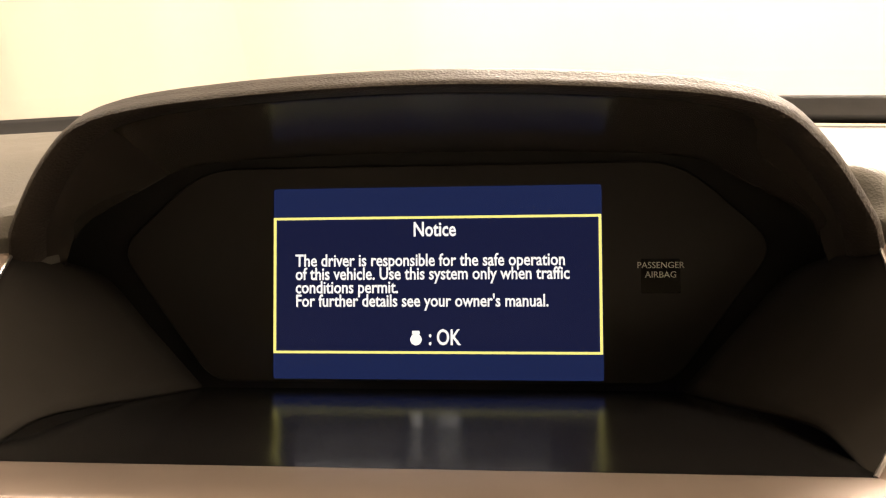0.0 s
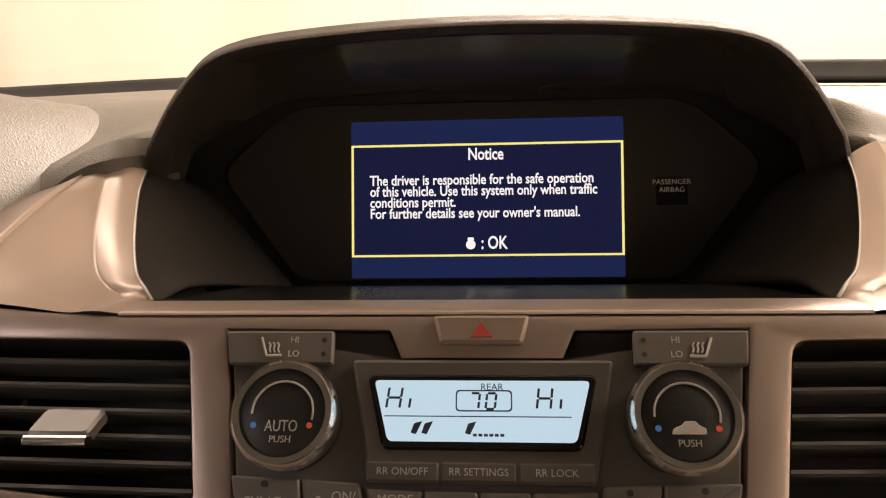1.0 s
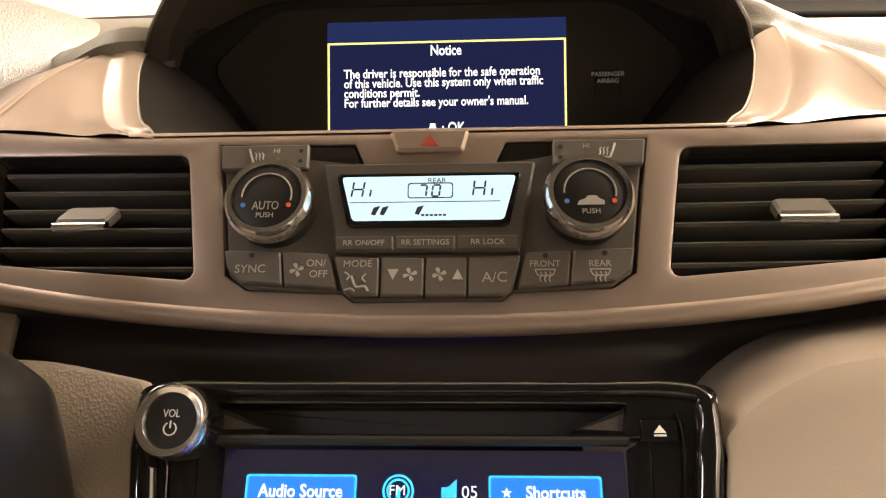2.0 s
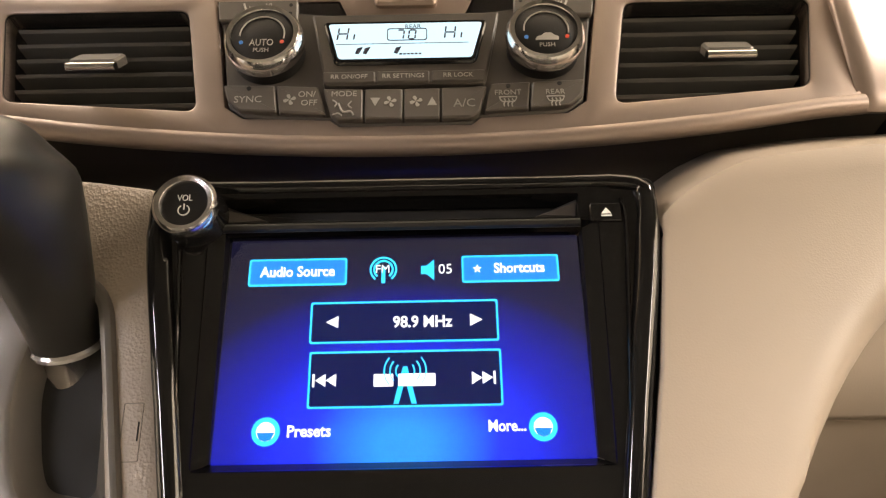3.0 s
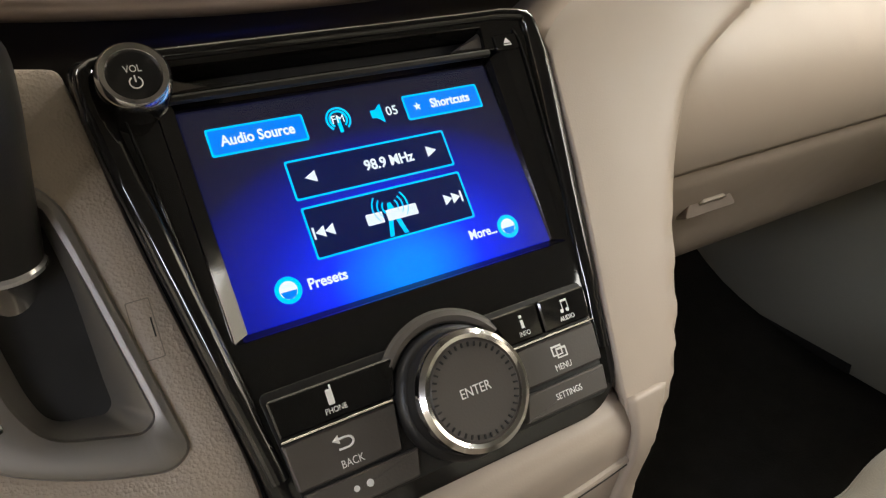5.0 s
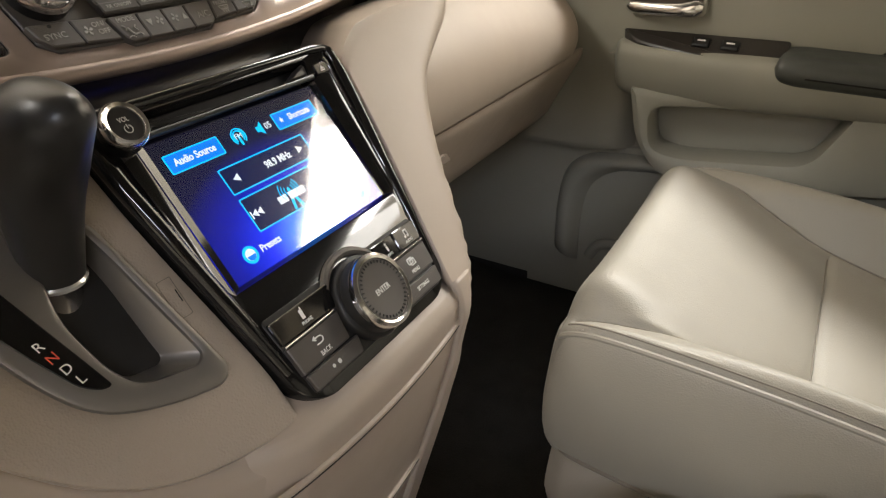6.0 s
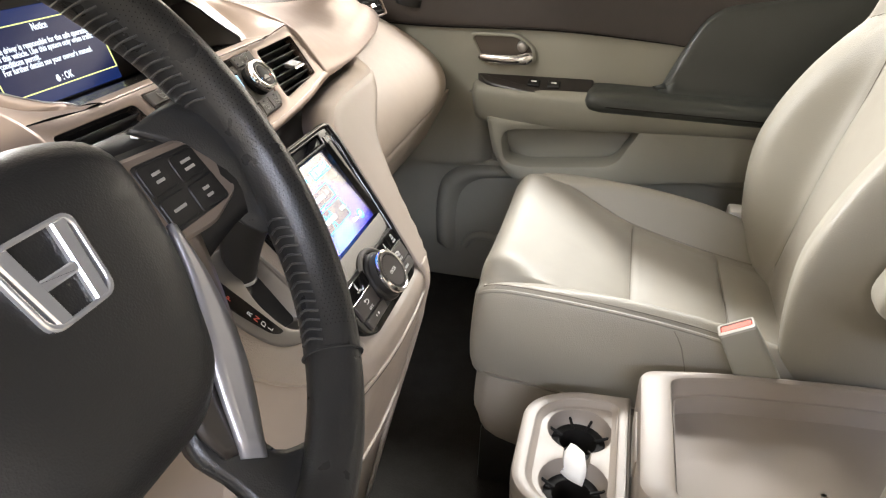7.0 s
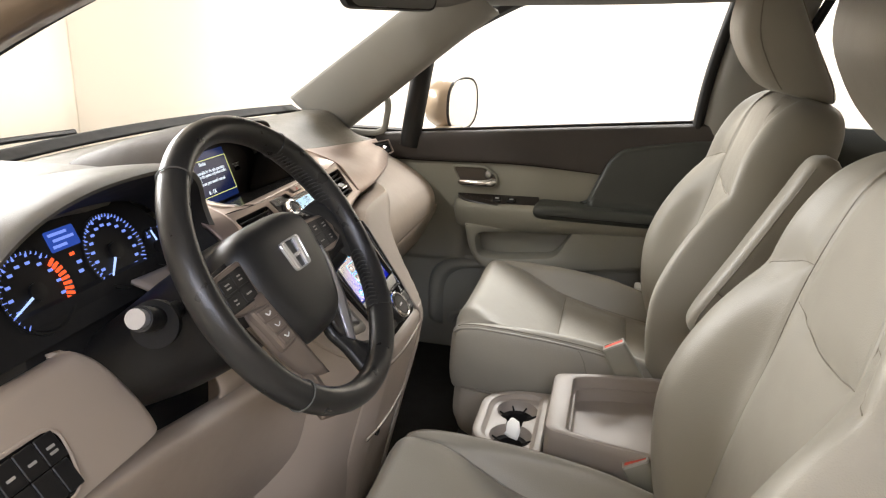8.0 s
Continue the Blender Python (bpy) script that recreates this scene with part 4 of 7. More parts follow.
for sx in (-1, 1):
    ring_ = [2 * math.pi * i / 28 for i in range(28)]
    cp = part("cup_holder", grid([[(sx * 0.046 + r * math.cos(a), -0.152 + r * math.sin(a), z) for a in ring_] for r, z in ((0.0236, 0.2605), (0.0225, 0.225), (0.021, 0.195), (0.001, 0.194))], closed_v=True), M_RUBBER, con, "deep black cup holder")
    for k in (0.12, 0.42, 0.80, 1.22, 1.58, 1.88):
        c, s_ = math.cos(math.pi * k), math.sin(math.pi * k)
        if abs(s_) < 0.5 and c * sx < 0:
            continue
        part("grip_fin", tube([(sx * 0.046 + 0.0395 * c, -0.152 + 0.0395 * s_, 0.2685), (sx * 0.046 + 0.0215 * c, -0.152 + 0.0215 * s_, 0.2630)], 0.0019, 6, 2), M_RUBBER, cp)
part("neck_lip", tube([(-0.013, -0.139, 0.2640), (0.0, -0.1385, 0.2650), (0.013, -0.139, 0.2640)], 0.0022, 8, 3), M_RUBBER, con)
part("coin_notch", block(0.050, 0.082, -0.2105, -0.196, 0.2825, 0.2870, 0.0015), M_CONSOLE, con)
tr_out = rounded([(-0.108, -0.216), (0.108, -0.216), (0.130, -0.30), (0.158, -0.50), (0.160, -0.64), (-0.160, -0.64), (-0.158, -0.50), (-0.130, -0.30)], [0.020, 0.020, 0.10, 0.08, 0.02, 0.02, 0.08, 0.10], 6)
tr_in = rounded([(-0.099, -0.256), (0.099, -0.256), (0.118, -0.31), (0.143, -0.50), (0.144, -0.60), (-0.144, -0.60), (-0.143, -0.50), (-0.118, -0.31)], [0.012, 0.012, 0.08, 0.06, 0.03, 0.03, 0.06, 0.08], 6)
part("tray_rim", holed(tr_out, [tr_in], Matrix.Translation((0, 0, 0.347)), -0.016, 0.0, None, 0.007), M_CONSOLE, con)
part("tray_body", grid([[(x * k, -0.43 + (y + 0.43) * k2, z) for x, y in tr_out] for z, k, k2 in ((0.0, 0.90, 0.98), (0.20, 0.93, 0.985), (0.268, 0.965, 0.985), (0.2685, 0.955, 0.98), (0.2725, 0.955, 0.98), (0.273, 0.985, 0.992), (0.30, 0.99, 0.996), (0.338, 1.0, 1.0))], closed_v=True), M_CONSOLE, con)
part("tray_well", grid([[(x * k, -0.428 + (y + 0.428) * k, z) for x, y in tr_in] for z, k in ((0.342, 1.0), (0.324, 0.995), (0.3215, 0.985), (0.3205, 0.965), (0.302, 0.955), (0.296, 0.945), (0.2945, 0.92), (0.2940, 0.02))], closed_v=True), M_CONSOLE, con)
part("tray_latch", block(-0.045, 0.045, -0.2235, -0.2130, 0.304, 0.330, 0.004), M_CONSOLE, con, "lid latch of the tray")
part("console_base", block(-0.125, 0.125, -0.64, -0.20, 0.0, 0.262, 0.012), M_CONSOLE, con)
slip = root("paper_slip", 0.0, -0.15, 0.262, "white crumpled paper slip standing in the cup holder", "paper")
part("slip", sheet([[(-0.030, -0.163, 0.262), (-0.024, -0.146, 0.2625), (-0.012, -0.132, 0.263)], [(-0.012, -0.166, 0.270), (-0.006, -0.148, 0.275), (0.004, -0.134, 0.271)], [(0.010, -0.161, 0.278), (0.018, -0.150, 0.280), (0.024, -0.143, 0.277)]], 3, 3), M_PAPER, slip, mods=(("solid", 0.0006),))



# ---------------------------------------------------------------- dashboard
dash = root("dashboard", 0.0, 0.40, 0.30, "tan and champagne dashboard with soft pad and display hood", "dashboard")


def edge_r(x):
    """Rear upper edge of the soft pad on the passenger side."""
    return (x, 0.440 - 0.03 * (x - 0.2) / 0.58 + 1.2 * max(0.0, 0.215 - x), along(((0.20, 0.7555), (0.217, 0.7545), (0.26, 0.737), (0.32, 0.722), (0.45, 0.708), (0.60, 0.695), (0.79, 0.678)), x))


rows = []
for x in (0.197, 0.215, 0.24, 0.28, 0.36, 0.48, 0.62, 0.72, 0.785):
    b = ws_base(x)
    e = edge_r(x)
    rows.append([(x, b[1] - 0.03, b[2] - 0.012), (x, 0.66 - 0.04 * x, 0.752), (x, 0.58 - 0.04 * x, 0.752), (x, 0.50 - 0.03 * x, e[2] + 0.018), (x, e[1] + 0.02, e[2] + 0.004), (x, e[1] + 0.004, e[2] - 0.002), (x, e[1] + 0.001, e[2] - 0.018)])
part("soft_pad", sheet(rows, 5, 5), M_PAD, dash, "grained soft dash top pad", mods=(("solid", -0.012),))
rows = []
for x in (-0.24, -0.18, -0.09, 0.0, 0.09, 0.18, 0.24):
    b = ws_base(x)
    rows.append([(x, b[1] - 0.03, b[2] - 0.012), (x, 0.68, 0.752), (x, 0.60, 0.748), (x, 0.50, 0.735)])
part("soft_pad", sheet(rows, 4, 4), M_PAD, dash, mods=(("solid", -0.012),))
rows = []
for x in (-0.84, -0.76, -0.60, -0.46, -0.34, -0.30, -0.262, -0.235, -0.215, -0.197):
    b = ws_base(max(x, -0.8))
    k = max(0.0, min(1.0, (-x - 0.205) / 0.06))
    if x > -0.27:
        e = edge_r(-x)
        rows.append([(x, b[1] - 0.03, b[2] - 0.012), (x, 0.66, 0.755), (x, 0.58, 0.757), (x, 0.50, 0.5 * e[2] + 0.374), (x, e[1] + 0.004, e[2] - 0.002), (x, e[1] + 0.001, e[2] - 0.018)])
    else:
        f = max(0.0, min(1.0, (-x - 0.262) / 0.14))
        rows.append([(x, b[1] - 0.03, b[2] - 0.012), (x, 0.66, 0.755 + 0.001 * f), (x, 0.58, 0.757 + 0.003 * f), (x, 0.50, 0.748 + 0.020 * f), (x, 0.437 - 0.017 * f, 0.735 + 0.045 * f), (x, 0.434 - 0.017 * f, 0.719 + 0.050 * f)])
part("soft_pad", sheet(rows, 4, 4), M_PAD, dash, mods=(("solid", -0.012),))

# display hood: rings of an arch from the dash top over the rim to the inner panel
RIM = [(-0.207, 0.442, 0.738), (-0.200, 0.436, 0.753), (-0.192, 0.431, 0.766), (-0.168, 0.427, 0.796), (-0.140, 0.424, 0.8145), (-0.085, 0.428, 0.822), (0.0, 0.432, 0.825)]
RIM = RIM + mirror_x(RIM[:-1])[::-1]
INN = [(-0.188, 0.454, 0.730), (-0.183, 0.463, 0.745), (-0.176, 0.470, 0.755), (-0.150, 0.485, 0.769), (-0.128, 0.498, 0.777), (-0.07, 0.502, 0.780), (0.0, 0.502, 0.781)]
INN = INN + mirror_x(INN[:-1])[::-1]


def about(pts, k, dy, dz=0.0, c=0.72):
    return [(x * k, y + dy, c + (z - c) * k + dz) for x, y, z in pts]


BACK = [(x * 1.05, 0.64, 0.742 + (z - 0.742) * 0.42) for x, y, z in RIM]
part("display_hood", sheet([BACK, [(x * 1.03, 0.55, 0.738 + (z - 0.738) * 0.83) for x, y, z in RIM], about(RIM, 1.012, 0.03), about(RIM, 1.0, 0.006), about(RIM, 0.975, -0.002), about(RIM, 0.945, 0.004), about(RIM, 0.93, 0.012)], 4, 5), M_HOOD, dash, "dark brown grained display hood")
part("hood_lining", sheet([about(RIM, 0.932, 0.011), about(RIM, 0.915, 0.016), [tuple(0.5 * (np.array(a) + np.array(b))) for a, b in zip(about(RIM, 0.9, 0.02), INN)], INN], 3, 5), M_LINING, dash, "satin black hood lining")
# face round the display
face = rounded(mm([(-128, -64), (128, -64), (176, -20), (122, 52), (-122, 52), (-176, -20)]), [0.02, 0.02, 0.015, 0.012, 0.012, 0.015], 5)
dface = part("display_face", plate(face, PT, -0.008, -0.003, 0.001), M_FACE, dash, "black display surround")
part("pod_back", plate(rounded(mm([(-150, -85), (150, -85), (215, -20), (190, 60), (-190, 60), (-215, -20)]), 0.01), PT, -0.030, -0.0085, 0.001), M_MATTE, dash)
# side cheeks and pod floor
for sx in (-1, 1):
    rows = [[(0.191, 0.458, 0.7385), (0.176, 0.474, 0.722), (0.152, 0.468, 0.695), (0.126, 0.462, 0.664)],
            [(0.1985, 0.437, 0.7462), (0.180, 0.435, 0.727), (0.158, 0.430, 0.700), (0.136, 0.424, 0.680)],
            [(0.192, 0.411, 0.7372), (0.178, 0.408, 0.722), (0.162, 0.404, 0.704), (0.145, 0.400, 0.690)],
            [(0.181, 0.379, 0.7232), (0.173, 0.378, 0.715), (0.163, 0.376, 0.7065), (0.152, 0.373, 0.700)],
            [(0.167, 0.349, 0.7142), (0.163, 0.348, 0.7105), (0.158, 0.347, 0.7075), (0.152, 0.346, 0.7045)],
            [(0.155, 0.334, 0.7118), (0.1535, 0.333, 0.7100), (0.152, 0.332, 0.7085), (0.150, 0.331, 0.7070)]]
    part("pod_cheek", sheet([[(sx * x, y, z) for x, y, z in r] for r in rows], 4, 4), M_POD, dash, mods=(("solid", 0.003),))
rows = [[(x, y, z) for x in (-0.153 + 0.026 * k, -0.07, 0, 0.07, 0.153 - 0.026 * k)] for y, z, k in ((0.3292, 0.7040, 0), (0.3296, 0.7080, 0), (0.3315, 0.7082, 0), (0.36, 0.6985, 0.1), (0.41, 0.6835, 0.55), (0.466, 0.661, 1.0))]
part("pod_floor", sheet(rows, 3, 3), mat("satin_black_shelf", (0.010, 0.009, 0.0085), 0.21, vary=0.1, spec=0.32), dash)

# display with its notice
disp = part("upper_display", plate(rect(-87.5, 87.5, -52, 50, 1.5), PT, -0.006, -0.0015, 0.0008), G_NAVY2, dash, "lit navy display with a white notice")
part("notice_field", plate(rect(-85, 85, -34.5, 34.5, 0.5), PT, -0.002, -0.0012, 0.0001), G_NAVY, disp)
part("notice_border", holed(rect(-87, 87, -36.3, 36.3, 0.5), [rect(-85.6, 85.6, -35.0, 35.0, 0.4)], PT, -0.0014, -0.0009), G_YEL, disp, "yellow border line", smooth=False)
letters("notice_text", "Notice", 0.0108, at(PT, 0, -29, -0.0009), G_WHITE, disp, squeeze=0.76, bold=0.00022)
for k, line in enumerate(("The driver is responsible for the safe operation", "of this vehicle. Use this system only when traffic", "conditions permit.", "For further details see your owner's manual.")):
    letters("notice_text", line, 0.0092, at(PT, -75, -12.8 + 7.15 * k, -0.0009), G_WHITE, disp, align="LEFT", squeeze=(0.812, 0.812, 0.82, 0.812)[k], bold=0.00016)
letters("notice_text", ": OK", 0.0115, at(PT, 5.0, 28, -0.0009), G_WHITE, disp, squeeze=0.74, bold=0.00022)
part("button_icon", turned([(0.0031, 0.0), (0.0031, 0.0003), (0.0001, 0.0003)], at(PT, -10, 28.8, -0.0010), 20), G_WHITE, disp)
part("button_icon", plate(rect(-12, -8, 24.2, 26.2, 0.4), PT, -0.001, -0.0006, 0.0001), G_WHITE, disp)
letters("airbag_text", "PASSENGER", 0.0046, at(PT, 117, -9.5, -0.0028), M_WHITE, dface)
letters("airbag_text", "AIRBAG", 0.0046, at(PT, 117, -4.6, -0.0028), M_WHITE, dface)
part("airbag_lamp", plate(rect(107, 127, -13, 5, 0.8), PT, -0.004, -0.00285, 0.0002), M_PIANO, dface)


# champagne fascia with openings for vents and climate panel
def warp(co):
    d = max(0.0, abs(co.x) - 0.11)
    return Vector((co.x, co.y + 0.28 * d * d, co.z))


climate_hole = mm([(-103, 5), (-37, 6), (-32, 17.5), (32, 17.5), (37, 6), (103, 5), (92, 73), (82, 80), (38, 82), (33, 86), (-33, 86), (-38, 82), (-82, 80), (-92, 73)])
vent_r = rounded(mm([(119, 10), (221, 10), (209, 67), (107, 75)]), 0.006, 4)
vent_l = [(-x, y) for x, y in vent_r][::-1]
fo = [(0, -1), (150, -1), (185, -2.5), (236, -6), (236, 78)]
bow = [(x, 96 - 24 * (x / 236) ** 2 + 4 * (x / 236) ** 4) for x in (210, 170, 130, 90, 45, 0)]
fouter = mm([(150, -1)] + fo[2:] + bow + [(-x, v) for x, v in reversed(bow[:-1])] + [(-x, v) for x, v in reversed(fo[1:])])
part("center_fascia", holed(fouter, [climate_hole, vent_r, vent_l], PU, -0.012, 0.0, warp, 0.0022), M_SILVER, dash, "champagne metallic centre fascia")
# rolled lower lip
lipl = []
for x, v in [(-236, 77), (-210, 79)] + [(-x, v) for x, v in bow[1:-1]] + [(0, 96)] + bow[1:-1][::-1] + [(210, 79), (236, 77)]:
    lipl.append(warp(PU @ Vector((x / 1000, -v / 1000, -0.004))))
part("fascia_lip", tube(lipl, 0.0055, 10, 4), M_SILVER, dash)
# shoulders of the fascia up to the horn beside the hood, and on to the door
for sx in (1, -1):
    ends = (0.232, 0.30, 0.42, 0.56, 0.68, 0.785) if sx > 0 else (0.232, 0.25, 0.275)
    rows = []
    for x in ends:
        t = (x - 0.232) / 0.55
        lo = warp(PU @ Vector((x, -0.079 + 0.014 * t, -0.002)))
        lo.y -= 0.02 * t
        lo.z -= 0.022 * t
        mid = warp(PU @ Vector((x, 0.006, 0.0)))
        hi = edge_r(x)
        mid.y = mid.y * (1 - 0.9 * min(1, t * 3.5)) + (hi[1] * 0.6 + lo.y * 0.4) * 0.9 * min(1, t * 3.5)
        mid.z = mid.z * (1 - 0.9 * min(1, t * 3.5)) + (hi[2] * 0.62 + lo.z * 0.38) * 0.9 * min(1, t * 3.5)
        q = [Vector(hi), (Vector(hi) * 0.6 + mid * 0.4) + Vector((0, 0, 0.006)), mid, (mid + lo) / 2 + Vector((0, -0.004, 0.002)), lo, lo + Vector((0, 0.012, -0.006))]
        rows.append([(sx * p.x, p.y, p.z) for p in q])
    part("fascia_wing", sheet(rows, 5, 4), M_SILVER, dash, mods=(("solid", -0.006),))
    # horn beside the display: inner edge, crown, ridge and the slope out to the wing
    inner_ = [(0.198, 0.438, 0.7475), (0.192, 0.412, 0.7385), (0.181, 0.380, 0.7245), (0.167, 0.350, 0.7155), (0.156, 0.335, 0.7130), (0.150, 0.3285, 0.7090), (0.150, 0.3016, 0.7150)]
    ridge_ = [(0.215, 0.442, 0.7550), (0.213, 0.420, 0.7450), (0.207, 0.390, 0.7290), (0.193, 0.359, 0.7155), (0.179, 0.342, 0.7115), (0.165, 0.3285, 0.7105), (0.170, 0.3020, 0.7155)]
    outer_ = [(0.2335, 0.4380, 0.7462), (0.2335, 0.415, 0.7445), (0.2335, 0.387, 0.7412), (0.2335, 0.358, 0.7345), (0.2335, 0.335, 0.7270), (0.2335, 0.320, 0.7222), (0.2335, 0.3085, 0.7184)]
    crown_ = [tuple(0.5 * (np.array(a) + np.array(b)) + np.array((0, -0.0006, 0.0012))) for a, b in zip(inner_, ridge_)]
    edge_ = [tuple(0.12 * np.array(a) + 0.88 * np.array(b) + np.array((0, 0, 0.0004))) for a, b in zip(inner_, ridge_)]
    slope_ = [tuple(0.88 * np.array(a) + 0.12 * np.array(b) + np.array((0, 0, -0.0004))) for a, b in zip(ridge_, outer_)]
    slope2_ = [tuple(0.5 * np.array(a) + 0.5 * np.array(b) + np.array((0, 0, 0.0008))) for a, b in zip(ridge_, outer_)]
    band = [[(sx * x, y, z) for x, y, z in r] for r in (inner_, crown_, edge_, ridge_, slope_, slope2_, outer_)]
    part("fascia_horn", sheet(band, 4, 4), M_SILVER, dash)
    part("horn_trim_line", tube([(sx * x, y, z + 0.0004) for x, y, z in inner_[:6]], 0.0008, 6, 4), M_SATIN, dash)
rows = [[(x, y, z) for x in (-0.151, -0.08, 0, 0.08, 0.151)] for y, z in ((0.3300, 0.7070), (0.3285, 0.7092), (0.3240, 0.7110), (0.312, 0.7142), (0.3030, 0.7155), (0.3008, 0.7146))]
part("fascia_ledge", sheet(rows, 4, 3), M_SILVER, dash)


def vent(parent, poly, m, fn, cx, n, w1, v0, v1, tab):
    """An air vent: a dark box, level slats and a chrome tab."""
    vt = part("air_vent", plate([(x * 1.0, y) for x, y in poly], m, -0.055, -0.050, 0.001), M_MATTE, parent, "black air vent with level slats")
    wall = grid([[fn(m @ Vector((x, y, h))) for x, y in poly] for h in (-0.001, -0.052)], closed_v=True)
    part("vent_wall", wall, M_MATTE, vt)
    for k in range(n):
        v = v0 + (v1 - v0) * (k + 0.6) / n
        sh = math.copysign(0.17 * (v - v0), -cx)
        bmx = bmesh.new()
        pts = []
        for x in (-w1 / 2, w1 / 2):
            for dv, o in ((-1.3, -6), (0.2, -4.2), (1.2, -6), (2.6, -24), (1.0, -24)):
                pts.append(bmx.verts.new(fn(m @ Vector(((cx + sh + x) / 1000, -(v + dv) / 1000, o / 1000)))))
        a, b = pts[:5], pts[5:]
        for i in range(5):
            bmx.faces.new((a[i], a[(i + 1) % 5], b[(i + 1) % 5], b[i]))
        bmx.faces.new(a[::-1])
        bmx.faces.new(b)
        bmesh.ops.recalc_face_normals(bmx, faces=bmx.faces)
        part("slat", bmx, M_SLAT, vt, smooth=False)
    if tab:
        vm = (v0 + v1) / 2 + 2
        tm = at(m, cx + tab, vm - 2, 0.001) @ Matrix.Rotation(radians(-38), 4, "X")
        part("vent_tab", plate(rounded([(-0.0125, -0.0085), (0.0125, -0.0085), (0.0135, 0.006), (-0.0115, 0.006)], 0.003), tm, -0.004, 0.001, 0.0012), M_TAB, vt, "satin grey vent tab")
        part("tab_lip", tube([tm @ Vector((x, -0.0088, -0.0022)) for x in (-0.0125, -0.004, 0.004, 0.0125)], 0.0028, 10, 3, flat=0.8), M_CHROME, vt, "chrome tab lip")
    return vt


vent(dash, vent_r, PU, warp, 164, 6, 101, 12, 72, 4)
vent(dash, vent_l, PU, warp, -164, 6, 101, 12, 72, 2)

# dark hollow under the fascia
rows = [[(x, 0.247 + 0.10 * abs(x) ** 1.5, 0.644 + 0.05 * abs(x)), (x, 0.262 + 0.3 * x * x, 0.632), (x, 0.270 + 0.3 * x * x, 0.618), (x, 0.262 + 0.3 * x * x, 0.603), (x, 0.235, 0.596)] for x in (-0.26, -0.18, -0.09, 0, 0.09, 0.18, 0.26)]
part("under_shelf", sheet(rows, 3, 3), mat("shelf_gloss_brown", (0.046, 0.038, 0.032), 0.32, vary=0.1), dash, "dark hollow shelf under the fascia")

# passenger side lower dash: swelling upper skin, glove box


def ease(t):
    t = max(0.0, min(1.0, t))
    return t * t * (3 - 2 * t)


CREASE = ((0.05, 0.100), (0.20, 0.118), (0.30, 0.119), (0.36, 0.115), (0.40, 0.108), (0.43, 0.109), (0.45, 0.116), (0.47, 0.130), (0.485, 0.142), (0.498, 0.149), (0.525, 0.162), (0.551, 0.176), (0.571, 0.190), (0.588, 0.208), (0.596, 0.224), (0.603, 0.238), (0.612, 0.258), (0.64, 0.32))
STACK_Y = ((0.05, 0.150), (0.20, 0.118), (0.30, 0.094), (0.38, 0.075), (0.44, 0.066), (0.462, 0.073), (0.64, 0.212))
EDGE = ((0.05, 0.06), (0.44, 0.085), (0.468, 0.086), (0.56, 0.108), (0.62, 0.118), (0.64, 0.121))


def lip_y(x):
    t = max(0.0, (x - 0.232) / 0.55)
    d = max(0.0, x - 0.11)
    return 0.2475 + 0.28 * d * d + 0.012 - 0.012 * t


def top_z(x):
    return along(((0.12, 0.607), (0.144, 0.613), (0.184, 0.623), (0.223, 0.631), (0.262, 0.634), (0.30, 0.636), (0.45, 0.640), (0.79, 0.638)), x)


def crease(z):
    return sum(along(CREASE, z + d) for d in [k * (0.003 + 0.004 * ease((z - 0.585) / 0.02)) for k in (-3, -2, -1, 0, 1, 2, 3)]) / 7


def swell_y(x, z):
    base = along(STACK_Y, z)
    zt = top_z(x)
    s = (z - 0.500) / (zt - 0.500)
    seam_y = 0.206 + 0.02 * (max(0, x - 0.70) / 0.09) ** 2
    out_y = seam_y + (lip_y(x) - seam_y) * max(0.0, s) ** 1.9 - 0.016 * math.sin(math.pi * max(0.0, min(1.0, s))) if s >= 0 else seam_y - 0.35 * (z - 0.500)
    w = 0.034 + 0.055 * ease((z - 0.50) / 0.10) + 0.05 * ease((z - 0.59) / 0.03)
    return base + (out_y - base) * ease((x - crease(z) + 0.006) / w)


g = []
for k in range(37):
    row = []
    for n in range(61):
        u = n / 60
        t = k / 36
        zt = top_z(0.12 + 0.67 * u)
        zb = 0.450 + 0.047 * ease((u - 0.20) / 0.09)
        z = zb + (zt - zb) * t
        x = along(EDGE, z) + (0.795 - along(EDGE, z)) * u ** 1.5
        row.append((x, swell_y(x, z), z))
    g.append(row)
g.append([(x, y + 0.006, z + 0.004) for x, y, z in g[-1]])
g.append([(x, y + 0.05, z) for x, y, z in g[-2]])
part("knee_skin", grid(g), M_TAN, dash, "tan grained lower dash skin", mods=(("solid", 0.006),))
rows = []
for x, k in ((0.140, 0.0), (0.19, 0.0), (0.235, 0.1), (0.262, 0.55), (0.33, 0.85), (0.45, 1.0), (0.60, 1.0), (0.72, 0.9), (0.79, 0.75)):
    rows.append([(x, 0.214 - 0.004 * k, 0.497), (x, 0.220 - 0.006 * k, 0.478), (x, 0.240, 0.43), (x, 0.275, 0.368), (x, 0.34, 0.330), (x, 0.45, 0.322)])
glove = part("glove_box", sheet(rows, 5, 5), M_TAN, dash, "closed tan glove box lid", mods=(("solid", -0.006),))
GL = Matrix(((1, 0, 0, -0.012), (0, 0.42, -0.90, 0.2265), (0, 0.90, 0.42, 0.452), (0, 0, 0, 1)))
lo_ = rounded([(0.312, -0.008), (0.374, -0.008), (0.366, 0.010), (0.324, 0.010)], 0.004)
latch = part("glove_latch", plate(lo_, GL, -0.010, 0.0006, 0.0004), M_BRONZE, glove, "recessed glove box latch")
